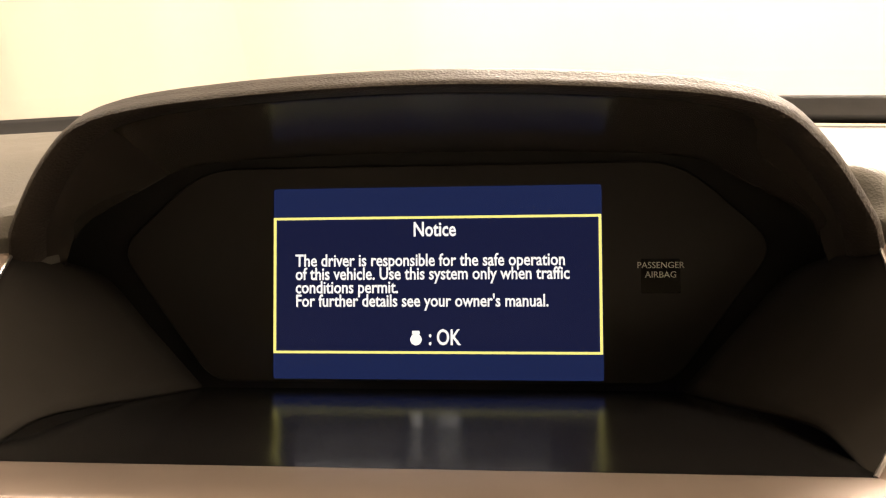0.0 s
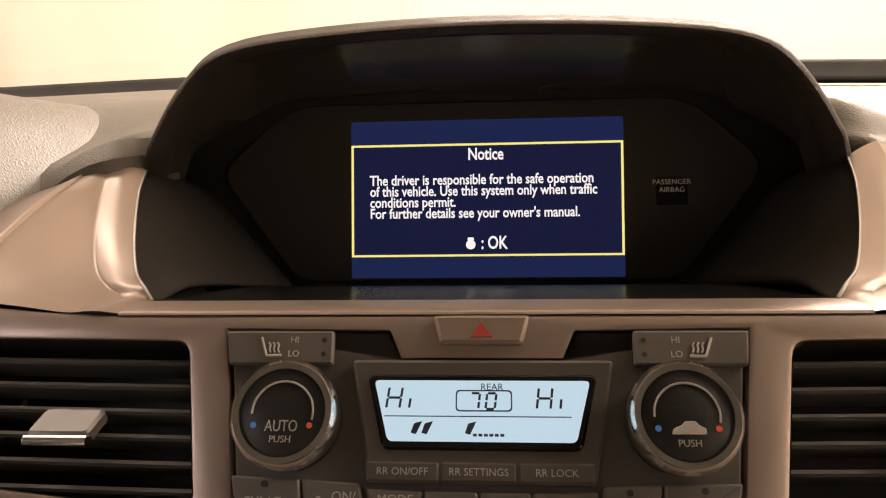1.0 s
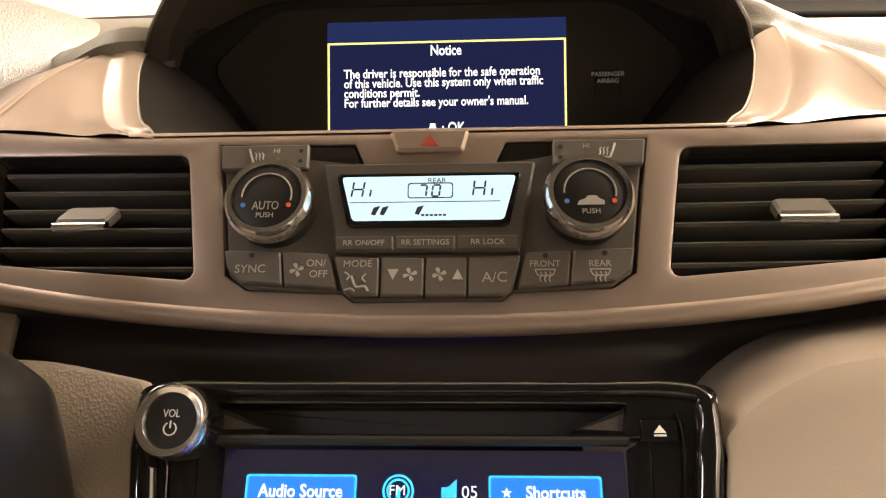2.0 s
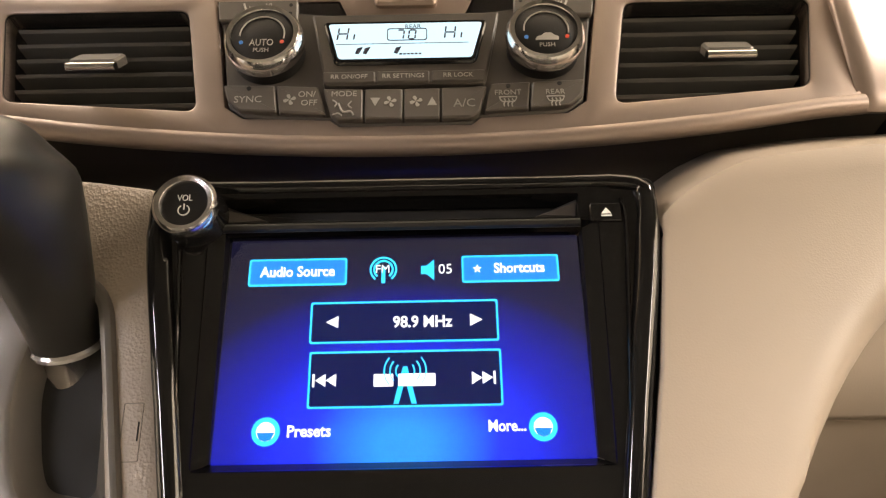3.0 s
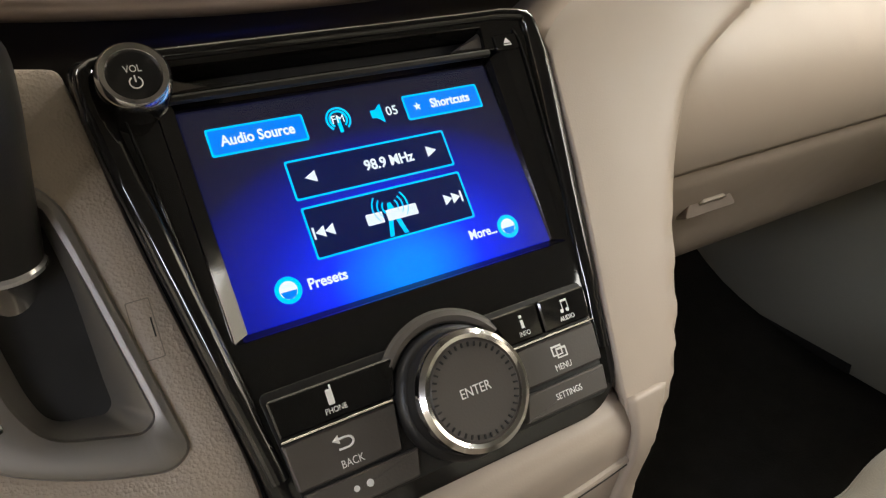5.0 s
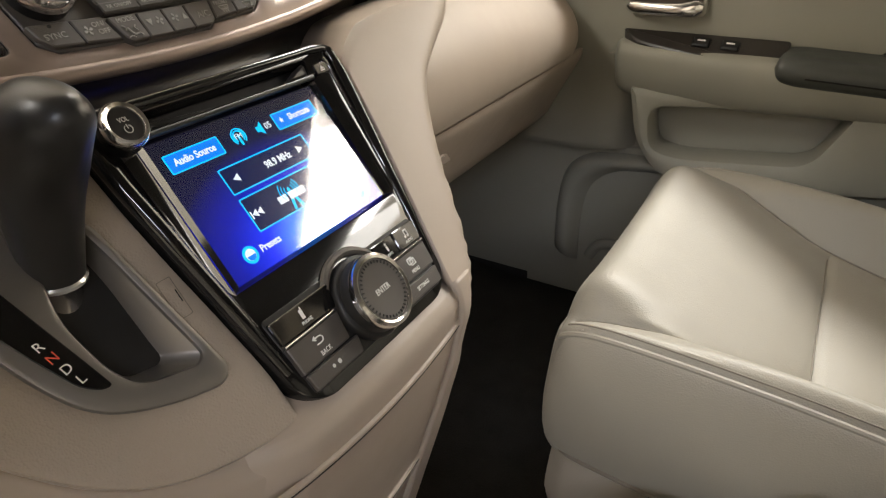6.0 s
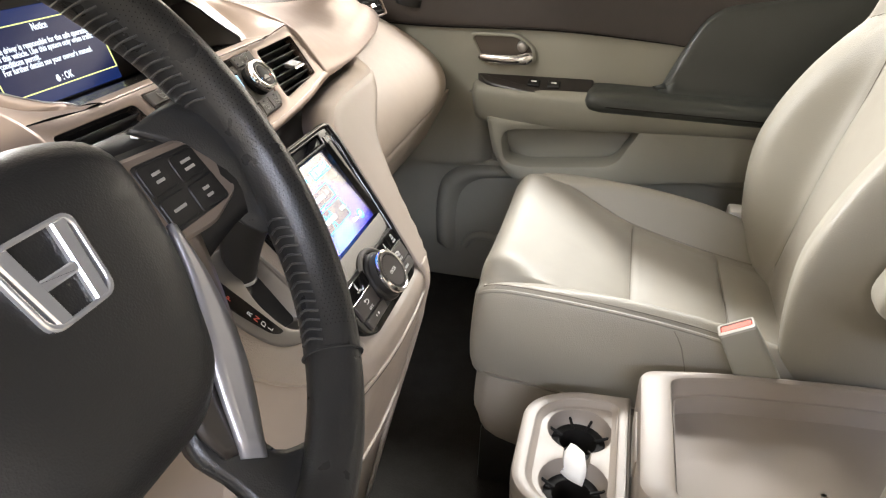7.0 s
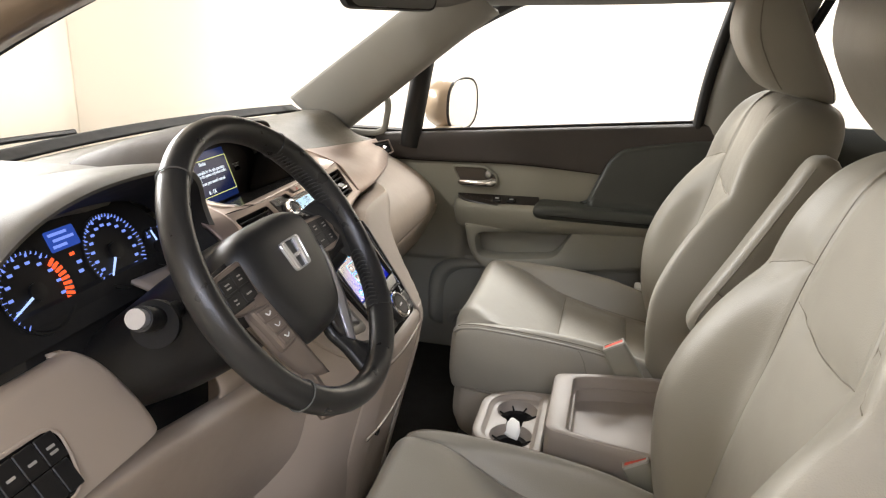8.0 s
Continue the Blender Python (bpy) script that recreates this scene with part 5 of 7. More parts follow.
part("latch_pull", plate(rounded([(0.330, 0.0), (0.362, 0.0), (0.358, 0.008), (0.334, 0.008)], 0.002), GL, -0.006, 0.0035, 0.0015), M_TAN, latch)
# cheek of the stack down to the floor on the passenger side
rows = []
for z in (0.462, 0.45, 0.435, 0.42, 0.40, 0.38, 0.34, 0.30, 0.20, 0.05):
    e_, c_, y_ = along(EDGE, z), along(CREASE, z) - 0.002, along(STACK_Y, z) + (0.004 if z > 0.45 else 0.0015)
    rows.append([(e_, y_, z), ((e_ + c_) / 2, y_ + 0.001, z), (c_ - 0.010, y_ + 0.003, z), (c_ + 0.003, y_ + 0.016, z), (c_ + 0.010, y_ + 0.06, z), (c_ + 0.012, 0.30, z), (c_ + 0.014, 0.60, z)])
part("stack_cheek", sheet(rows, 4, 4), M_TAN, dash, mods=(("solid", 0.006),))
# lower front of the stack
rows = []
for z, y0, w in ((0.468, 0.096, 0.092), (0.4600, 0.0785, 0.092), (0.455, 0.071, 0.093), (0.44, 0.066, 0.094), (0.38, 0.075, 0.100), (0.30, 0.094, 0.10), (0.20, 0.118, 0.095), (0.05, 0.150, 0.09)):
    rows.append([(x * w, y0 - 0.002 + 0.004 * x * x + 0.35 * max(0.0, -x - 1.02) ** 1.6 * 0.2, z) for x in (-1.5, -1.3, -1.12, -0.98, -0.6, 0, 0.6, 0.95)])
lower = part("lower_panel", sheet(rows, 4, 4), M_TAN, dash, mods=(("solid", 0.006),))
for z in (0.424, 0.272):
    yz = along(((0.05, 0.148), (0.20, 0.116), (0.30, 0.092), (0.38, 0.073), (0.44, 0.064)), z)
    path = [(x, yz - 0.0016 + 0.4 * x * x, z + 0.5 * (x + 0.02) ** 2) for x in (-0.135, -0.10, -0.06, -0.02, 0.02, 0.06, 0.086)]
    part("panel_lip", tube(path, 0.0024, 8, 4), M_TAN, lower)
    part("panel_gap", tube([(x, y - 0.0006, q - 0.0030) for x, y, q in path], 0.0012, 6, 4), M_SWITCH, lower)
part("power_socket", turned([(0.013, 0), (0.013, 0.006), (0.010, 0.006), (0.0095, 0.001), (0.001, 0.001)], Matrix.Translation((-0.080, 0.106, 0.27)) @ Matrix.Rotation(radians(90), 4, "X"), 24), M_BLACK, lower, "black power socket")

# ---------------------------------------------------------------- climate panel
cl = root("climate_panel", 0.0, 0.27, 0.65, "dark grey climate panel with two chrome-ringed knobs and lit readout", "climate control")
part("panel_plate", plate([(x * 0.985, y) for x, y in rounded(climate_hole, 0.001, 2)], PU, -0.010, -0.0006, 0.001), M_PANEL, cl)
part("lcd_pod", plate(rounded(mm([(-50, 18.5), (50, 18.5), (41, 64), (-41, 64)]), 0.002), PU, -0.004, 0.004, 0.0012), M_PANEL, cl)
part("lcd_frame", plate(rounded(mm([(-43.5, 24.5), (43.5, 24.5), (36.5, 52.5), (-36.5, 52.5)]), 0.003), PU, 0.002, 0.0055, 0.001), M_PIANO, cl)
lcd = part("lcd", plate(rounded(mm([(-40.5, 27), (40.5, 27), (34.5, 49.5), (-34.5, 49.5)]), 0.002), PU, 0.003, 0.0060, 0.0002), G_LCD, cl, "pale blue lit readout")
M_INK = mat("lcd_ink", (0.02, 0.025, 0.05), 0.5)
SEGS = {"H": "bcefg", "i": "c", "7": "abc", "0": "abcdef"}


def segment_digit(ch, x, v, w, h):
    """A slanted seven-segment sign; x, v: its upper left corner."""
    t = 0.9

    def bar(p, q):
        ax_, ay_ = q[0] - p[0], q[1] - p[1]
        n = math.hypot(ax_, ay_)
        ux, uy = ax_ / n, ay_ / n
        pts = [(p[0] + ux * 0.3 - uy * t / 2, p[1] + uy * 0.3 + ux * t / 2), (q[0] - ux * 0.3 - uy * t / 2, q[1] - uy * 0.3 + ux * t / 2), (q[0] - ux * 0.3 + uy * t / 2, q[1] - uy * 0.3 - ux * t / 2), (p[0] + ux * 0.3 + uy * t / 2, p[1] + uy * 0.3 - ux * t / 2)]
        part("readout", plate(mm([(x + a + 0.12 * (h - b), v + b) for a, b in pts]), PU, 0.0058, 0.0062, 0.0001), M_INK, lcd, smooth=False)
    ends = {"a": ((0, 0), (w, 0)), "b": ((w, 0), (w, h / 2)), "c": ((w, h / 2), (w, h)), "d": ((0, h), (w, h)), "e": ((0, h / 2), (0, h)), "f": ((0, 0), (0, h / 2)), "g": ((0, h / 2), (w, h / 2))}
    for k in SEGS[ch]:
        bar(*ends[k])


for x0 in (-35.5, 20.5):
    segment_digit("H", x0, 29.6, 5.0, 8.0)
    segment_digit("i", x0 + 3.6, 29.6, 5.0, 8.0)
segment_digit("7", -4.5, 31.8, 3.4, 5.8)
segment_digit("0", 1.6, 31.8, 3.4, 5.8)
letters("readout", "REAR", 0.0036, at(PU, 4, 29.6, 0.0061), M_INK, lcd)
part("readout_box", holed(rect(-9.5, 11.5, 30.6, 38.6, 1.6), [rect(-9.0, 11.0, 31.1, 38.1, 1.4)], PU, 0.0058, 0.0062), M_INK, lcd, smooth=False)
part("readout_line", plate(rect(-36, 33, 40.2, 40.6, 0.1), PU, 0.0058, 0.0062, 0.0001), M_INK, lcd)
for x0 in (-26, -22, -6):
    part("readout_icon", plate(rounded(mm([(x0, 46.5), (x0 + 1.2, 43), (x0 + 4.2, 42.2), (x0 + 3.4, 44), (x0 + 2, 47)]), 0.0003), PU, 0.0058, 0.0062, 0.0001), M_INK, lcd)
for k in range(6):
    part("readout_bar", plate(rect(-3 + 2.0 * k, -1.6 + 2.0 * k, 46.6, 47.6, 0.1), PU, 0.0058, 0.0062, 0.0001), M_INK, lcd)
hz = part("hazard_button", plate(rounded(mm([(-19, 0.5), (19, 0.5), (16, 12), (-16, 12)]), 0.002), PU, -0.003, 0.004, 0.0014), M_SILVER, cl, "champagne hazard button with red triangle")
part("triangle", plate(mm([(0, 3), (4.4, 9.6), (-4.4, 9.6)]), PU, 0.003, 0.0043, 0.0002), M_DKRED, hz, "red warning triangle")


def key(parent, pts, words=(), size=0.0042, h=0.003, material=M_BUTTON, print_mat=None, m=PU, r=0.0012, dot=False, name="button", dy=0.0):
    print_mat = print_mat or (M_PRINT if m is PU else M_WHITE)
    k = part(name, plate(rounded(mm(pts), r), m, -0.004, h, 0.0008), material, parent)
    cx, cv = sum(p[0] for p in pts) / len(pts), sum(p[1] for p in pts) / len(pts)
    for i, w in enumerate(words):
        letters("key_print", w, size, at(m, cx, cv + dy + (i - (len(words) - 1) / 2) * size * 1050, h + 0.0001), print_mat, k)
    if dot:
        part("indicator", turned([(0.0012, 0), (0.0012, 0.0003), (0.0001, 0.0003)], at(m, cx, min(p[1] for p in pts) + 2.8, h), 12), M_MATTE, k)
    return k


def fan_icon(x, v, s, h, parent, m=PU):
    """Four curved blades round a hub."""
    for k in range(4):
        mk = at(m, x, v, h) @ Matrix.Rotation(k * math.pi / 2 + 0.3, 4, "Z")
        part("fan_blade", plate([(s * a, s * b) for a, b in ((0.12, -0.05), (0.55, -0.30), (0.98, -0.22), (1.02, 0.12), (0.80, 0.34), (0.52, 0.22), (0.14, 0.08))], mk, -0.0002, 0.00025, 0.00005), M_PRINT, parent, smooth=False)


def heat_icon(x, v, h, parent, flip=1):
    part("seat_icon", tube([PU @ Vector(((x + flip * a) / 1000, -(v + b) / 1000, h)) for a, b in ((-4.2, 3.2), (1, 3.4), (2.2, 2), (4.4, -4))], 0.0006, 6, 3), M_PRINT, parent)
    for k in range(3):
        part("heat_wave", tube([PU @ Vector(((x + flip * (a - 2.6 + 1.7 * k)) / 1000, -(v + b) / 1000, h)) for a, b in ((-0.6, 2), (0, 0.6), (-0.3, -0.8), (0.5, -2))], 0.0004, 6, 2), M_PRINT, parent)


for sx in (-1, 1):
    hk = key(cl, [(sx * 58.5, 6.5), (sx * 102, 6.5), (sx * 100, 20), (sx * 58.0, 20)] if sx > 0 else [(-102, 6.5), (-58.5, 6.5), (-58, 20), (-100, 20)], h=0.0025)
    letters("key_print", "HI", 0.0036, at(PU, sx * 74, 10.4, 0.0026), M_PRINT, hk)
    letters("key_print", "LO", 0.0036, at(PU, sx * 74, 16.0, 0.0026), M_PRINT, hk)
    heat_icon(sx * 83, 13.4, 0.0029, hk, -sx * -1)
    for v in (10.4, 16):
        part("indicator", turned([(0.001, 0), (0.001, 0.0003), (0.0001, 0.0003)], at(PU, sx * 62, v, 0.0025), 10), M_MATTE, hk)
    kn = part("temperature_knob", turned([(0.0190, -0.002), (0.0190, 0.009), (0.0182, 0.012)], at(PU, sx * 72, 41), 56), M_BLACK, cl, "chrome-ringed temperature knob")
    part("knob_ring", turned([(0.0200, 0.007), (0.0205, 0.010), (0.0200, 0.0135), (0.0182, 0.0165), (0.0160, 0.0162), (0.0153, 0.0148), (0.0154, 0.008)], at(PU, sx * 72, 41), 56), M_CHROME, kn, "chrome ring")
    part("knob_face", turned([(0.0155, 0.008), (0.0155, 0.0148), (0.0148, 0.0153), (0.0001, 0.0153)], at(PU, sx * 72, 41), 48), M_BLACK, kn)
    for a0, a1, mm_ in ((-35, 215, M_PRINT),):
        part("dial_arc", tube([at(PU, sx * 72, 41, 0.0155) @ Vector((0.0113 * math.cos(radians(a)), 0.0113 * math.sin(radians(a)), 0)) for a in range(a0 + 22, a1 - 20, 14)], 0.00042, 6, 2), mm_, kn)
    for a, q in ((-24, M_RED), (204, M_BLUEP)):
        part("dial_mark", turned([(0.0011, 0), (0.0011, 0.0003), (0.0001, 0.0003)], at(PU, sx * 72, 41, 0.0153) @ Matrix.Translation((0.0113 * math.cos(radians(a)), 0.0113 * math.sin(radians(a)), 0)), 12), q, kn)
    if sx < 0:
        letters("key_print", "AUTO", 0.0058, at(PU, -72, 46, 0.0154), M_PRINT, kn, squeeze=0.75)
    else:
        part("car_icon", plate(rounded(mm([(66, 47.6), (67, 45.4), (69.5, 44.6), (71, 43), (74.6, 43), (76, 44.6), (78, 45.4), (78, 47.6)]), 0.0006), PU, 0.0150, 0.0156, 0.0002), M_PRINT, kn)
    letters("key_print", "PUSH", 0.0034, at(PU, sx * 72, 50.6, 0.0154), M_PRINT, kn)
for x0, x1, w in ((-42.5, -15.4, "RR ON/OFF"), (-14.6, 12.6, "RR SETTINGS"), (13.4, 41, "RR LOCK")):
    key(cl, [(x0, 56.5), (x1, 56.5), (x1 * 0.985, 63.6), (x0 * 0.985, 63.6)], (w,), 0.0037, 0.0048, M_PANEL)
key(cl, [(-93, 62), (-66.8, 63), (-64.5, 79), (-84, 77.5), (-90.5, 71)], ("SYNC",), 0.0056, dot=True, dy=1)
k2 = key(cl, [(-66, 63), (-44.5, 64.2), (-40, 81), (-63.7, 79)], dot=False)
letters("key_print", "ON/", 0.0048, at(PU, -50, 69, 0.0031), M_PRINT, k2)
letters("key_print", "OFF", 0.0048, at(PU, -48.6, 74.2, 0.0031), M_PRINT, k2)
fan_icon(-58.5, 72, 0.0032, 0.0031, k2)
k3 = key(cl, [(-42, 66), (-21.5, 66.6), (-21.2, 84.5), (-34, 84.5), (-37.5, 81.5)], h=0.0038)
letters("key_print", "MODE", 0.0046, at(PU, -31, 69.8, 0.0039), M_PRINT, k3)
for pts, r_ in ((((-33.5, 75.6), (-31.2, 80.6), (-27.4, 80.4), (-25.8, 82.6)), 0.0006), (((-36.5, 73.6), (-34.5, 75.4), (-35.4, 77.4)), 0.0004), (((-27, 74.4), (-28.6, 76.6), (-27.0, 78.4)), 0.0004), (((-36.4, 82.2), (-33.6, 81.4), (-31.6, 82.8)), 0.0004)):
    part("mode_icon", tube([PU @ Vector((x / 1000, -v / 1000, 0.0041)) for x, v in pts], r_, 6, 3), M_PRINT, k3)
k4 = key(cl, [(-20.6, 66.6), (-1.4, 66.8), (-1.4, 84.8), (-20.4, 84.6)], h=0.0038)
part("arrow_icon", plate(mm([(-17.6, 72.5), (-12.6, 72.5), (-15.1, 77.5)]), PU, 0.003, 0.0041, 0.0001), M_PRINT, k4)
fan_icon(-7.5, 75, 0.0032, 0.0039, k4)
k5 = key(cl, [(-0.6, 66.8), (17.6, 66.8), (17.4, 84.8), (-0.6, 84.8)], h=0.0038)
part("arrow_icon", plate(mm([(11.2, 77.5), (16.0, 77.5), (13.6, 72.5)]), PU, 0.003, 0.0041, 0.0001), M_PRINT, k5)
fan_icon(5.5, 75, 0.0032, 0.0039, k5)
key(cl, [(18.4, 66.7), (41.5, 66), (37.5, 81.5), (33.5, 84.5), (18.2, 84.7)], ("A/C",), 0.0068, h=0.0038)
for x, w, pts in ((52, "FRONT", [(43.8, 64.2), (64, 63.4), (62, 79.3), (39.8, 81)]), (76, "REAR", [(64.8, 63.4), (92, 62.4), (89.8, 71.3), (83, 77.8), (62.8, 79.2)])):
    kk_ = key(cl, pts, dot=True)
    letters("key_print", w, 0.0042, at(PU, x, 70.2, 0.0031), M_PRINT, kk_)
    part("defrost_icon", holed(rounded(mm([(x - 5, 72.5), (x + 5, 72.5), (x + 3.4, 76), (x - 3.4, 76)]), 0.001), [rounded(mm([(x - 4.2, 73.1), (x + 4.2, 73.1), (x + 3.0, 75.4), (x - 3.0, 75.4)]), 0.0008)], PU, 0.0028, 0.0033), M_PRINT, kk_, smooth=False)
    for d in (-2, 0, 2):
        part("heat_wave", tube([PU @ Vector(((x + d + q) / 1000, -v / 1000, 0.0032)) for q, v in ((0, 74), (0.5, 75.6), (-0.4, 77), (0, 78.6))], 0.00035, 6, 2), M_PRINT, kk_)

# ---------------------------------------------------------------- audio unit with touch screen
au = root("audio_unit", 0.0, 0.15, 0.46, "gloss black audio unit with lit blue touch screen and enter dial", "car stereo")
fas_o = rounded(mm([(-117, -19), (117, -19), (107, 57), (88, 182), (70, 194), (-70, 194), (-88, 182), (-107, 57)]), [0.008, 0.008, 0.06, 0.02, 0.02, 0.02, 0.02, 0.06], 6)
scr_h = rounded(mm([(-88, 2), (88, 2), (86, 108), (-86, 108)]), 0.002)
slot_h = rounded(mm([(-84, -11), (80, -11), (78, 1), (-82, 1)]), 0.001)
part("face_plate", holed(fas_o, [scr_h, slot_h], PS, -0.022, 0.0, None, 0.0015), M_PIANO, au)
for sx in (-1, 1):
    part("edge_strip", tube([PS @ Vector((sx * x / 1000, -v / 1000, o / 1000)) for x, v, o in ((0, -17.0, -1.0), (60, -17.0, -1.0), (100, -16.6, -1.0), (110.5, -10, -1.0), (108.5, 20, -1.2), (102.5, 57, -1.4), (92.5, 120, -1.8), (85, 165, -2.4))], [0.0034, 0.0034, 0.0038, 0.0050, 0.0058, 0.0058, 0.0054, 0.0046], 14, 5), M_PIANO, au)
    part("bright_line", tube([PS @ Vector((sx * x / 1000, -v / 1000, o / 1000)) for x, v, o in ((99, -8, 1.0), (100.5, 4, 1.1), (97, 50, 1.1), (92, 110, 0.8))], 0.0008, 8, 5), M_PIANO, au)
    wl = [[PS @ Vector((sx * x / 1000, -v / 1000, o / 1000)) for x, v, o in r] for r in (((88, 2, 0), (81, 5, -2.6), (80, 6, -7)), ((86, 108, 0), (79.5, 105.2, -2.6), (78.5, 105.5, -7)))]
    part("screen_bevel", sheet(wl, 2, 1), M_PIANO, au)
part("screen_bevel", sheet([[PS @ Vector((x / 1000, -v / 1000, o / 1000)) for x, v, o in r] for r in (((-86, 108, 0), (-78.5, 104.8, -6)), ((86, 108, 0), (78.5, 104.8, -6)))], 2, 2), M_PIANO, au)
# disc slot
part("slot_back", plate(rounded(mm([(-84, -11), (80, -11), (78, 3), (-82, 3)]), 0.001), PS, -0.022, -0.016, 0.001), M_MATTE, au)
part("slot_lip", tube([PS @ Vector((x / 1000, -0.0026, -0.0015)) for x in (-82, -40, 0, 40, 80)], 0.0022, 8, 3), M_BLACK, au)
# side facets of the slot, lighter grey standing in for caught light
for sx in (-1, 1):
    part("slot_wedge", plate(mm([(sx * 82, -11), (sx * 60, -1.5), (sx * 82, 1)] if sx > 0 else [(-86, -11), (-84, 1), (-62, -1.5)]), PS, -0.016, -0.003, 0.002), M_PANEL, au)
ej = part("eject_button", plate(rect(84.5, 99, -5.5, 3.2, 1.2), PS, -0.001, 0.0014, 0.0006), M_PIANO, au)
part("eject_icon", plate(mm([(91.8, -3.2), (94.2, -0.2), (89.4, -0.2)]), PS, 0.001, 0.0016, 0.0001), M_WHITE, ej)
part("eject_icon", plate(rect(89.4, 94.2, 0.3, 1.1, 0.1), PS, 0.001, 0.0016, 0.0001), M_WHITE, ej)


def screen_material():
    """The blue glow of the touch screen, brightest low in the middle."""
    m = bpy.data.materials.new("touch_screen_glow")
    m.use_nodes = True
    nt = m.node_tree
    b = nt.nodes["Principled BSDF"]
    b.inputs["Base Color"].default_value, b.inputs["Roughness"].default_value = (0.008, 0.009, 0.012, 1), 0.12
    tc, mp = nt.nodes.new("ShaderNodeTexCoord"), nt.nodes.new("ShaderNodeMapping")
    mp.inputs["Location"].default_value = (0, 0, -7.90)
    mp.inputs["Scale"].default_value = (7.6, 0.0, 14.8)
    gr, ra = nt.nodes.new("ShaderNodeTexGradient"), nt.nodes.new("ShaderNodeValToRGB")
    gr.gradient_type = "SPHERICAL"
    e = ra.color_ramp.elements
    e[0].position, e[0].color = 0.0, (0.004, 0.004, 0.016, 1)
    e[1].position, e[1].color = 0.92, (0.0, 0.22, 1.0, 1)
    q = e.new(0.20)
    q.color = (0.002, 0.003, 0.035, 1)
    q = e.new(0.46)
    q.color = (0.0, 0.005, 0.34, 1)
    q = e.new(0.70)
    q.color = (0.0, 0.02, 0.90, 1)
    nt.links.new(tc.outputs["Object"], mp.inputs["Vector"])
    nt.links.new(mp.outputs[0], gr.inputs[0])
    nt.links.new(gr.outputs["Fac"], ra.inputs[0])
    nt.links.new(ra.outputs[0], b.inputs["Emission Color"])
    b.inputs["Emission Strength"].default_value = 1.2
    return m


ZS = 0.0
PX = PS @ Matrix.Translation((0, -0.056, -0.0062)) @ Matrix.Rotation(radians(-2.5), 4, "X") @ Matrix.Translation((0, 0.056, 0))
ts = part("touch_screen", plate(rect(-79.5, 79.5, 6, 105.5, 1), PX, -0.006, ZS, 0.0004), screen_material(), au, "lit blue touch screen")


def framed(x0, x1, v0, v1, r, line, fill, w=0.9):
    part("screen_field", plate(rect(x0, x1, v0, v1, r), PX, ZS - 0.0004, ZS + 0.0001, 0.0001), fill, ts)
    part("screen_frame", holed(rect(x0, x1, v0, v1, r), [rect(x0 + w, x1 - w, v0 + w, v1 - w, r * 0.7)], PX, ZS - 0.0002, ZS + 0.0003), line, ts, smooth=False)


framed(-70.5, -26, 15.5, 28.5, 1.2, G_CYAN, G_BTN)
letters("screen_text", "Audio Source", 0.0069, at(PX, -48.3, 22, ZS + 0.0004), G_WHITE, ts, squeeze=0.88, bold=0.00018)
framed(26, 70, 15.5, 28.5, 1.2, G_CYAN, G_BTN)
letters("screen_text", "Shortcuts", 0.0066, at(PX, 52, 22, ZS + 0.0004), G_WHITE, ts, squeeze=0.9, bold=0.00018)
star = [((2.3 if k % 2 == 0 else 0.95) * math.sin(k * math.pi / 5) + 33, -(2.3 if k % 2 == 0 else 0.95) * math.cos(k * math.pi / 5) + 22) for k in range(10)]
part("star_icon", plate(mm(star), PX, ZS, ZS + 0.0004, 0.0001), G_WHITE, ts)
for r in (5.8, 4.2):
    part("radio_icon", tube([at(PX, -9.5, 21.5, ZS + 0.0002) @ Vector((r / 1000 * math.cos(radians(a)), r / 1000 * math.sin(radians(a)), 0)) for a in range(-50, 231, 28)], 0.0005, 6, 3), G_CYAN, ts)
part("radio_icon", plate(rect(-10.4, -8.6, 20, 28, 0.4), PX, ZS, ZS + 0.0003, 0.0001), G_CYAN, ts)
letters("screen_text", "FM", 0.0055, at(PX, -9.8, 21.5, ZS + 0.0005), G_WHITE, ts)
part("speaker_icon", plate(mm([(7.5, 20), (10, 20), (13.5, 17), (13.5, 27), (10, 24), (7.5, 24)]), PX, ZS, ZS + 0.0003, 0.0001), G_CYAN, ts)
letters("screen_text", "05", 0.0066, at(PX, 18.6, 22, ZS + 0.0004), G_WHITE, ts)
framed(-41.5, 41.5, 36.5, 55.5, 1.2, G_CYAN, G_DK)
letters("screen_text", "98.9 MHz", 0.0072, at(PX, 8, 46.5, ZS + 0.0004), G_WHITE, ts, squeeze=0.92, bold=0.00018)
framed(-41, 42, 59, 83.5, 1.2, G_CYAN, G_DK)
for sx in (-1, 1):
    part("arrow_icon", plate(mm([(sx * 34.5, 45.8), (sx * 29, 43), (sx * 29, 48.6)]), PX, ZS, ZS + 0.0004, 0.0001), G_WHITE, ts)
    for x in (29, 33.5):
        part("arrow_icon", plate(mm([(sx * (x + 4.5), 71.5), (sx * x, 68.7), (sx * x, 74.3)]), PX, ZS, ZS + 0.0004, 0.0001), G_WHITE, ts)
    part("arrow_icon", plate(rect(38.2 if sx > 0 else -39.2, 39.2 if sx > 0 else -38.2, 68.7, 74.3, 0.1), PX, ZS, ZS + 0.0004, 0.0001), G_WHITE, ts)
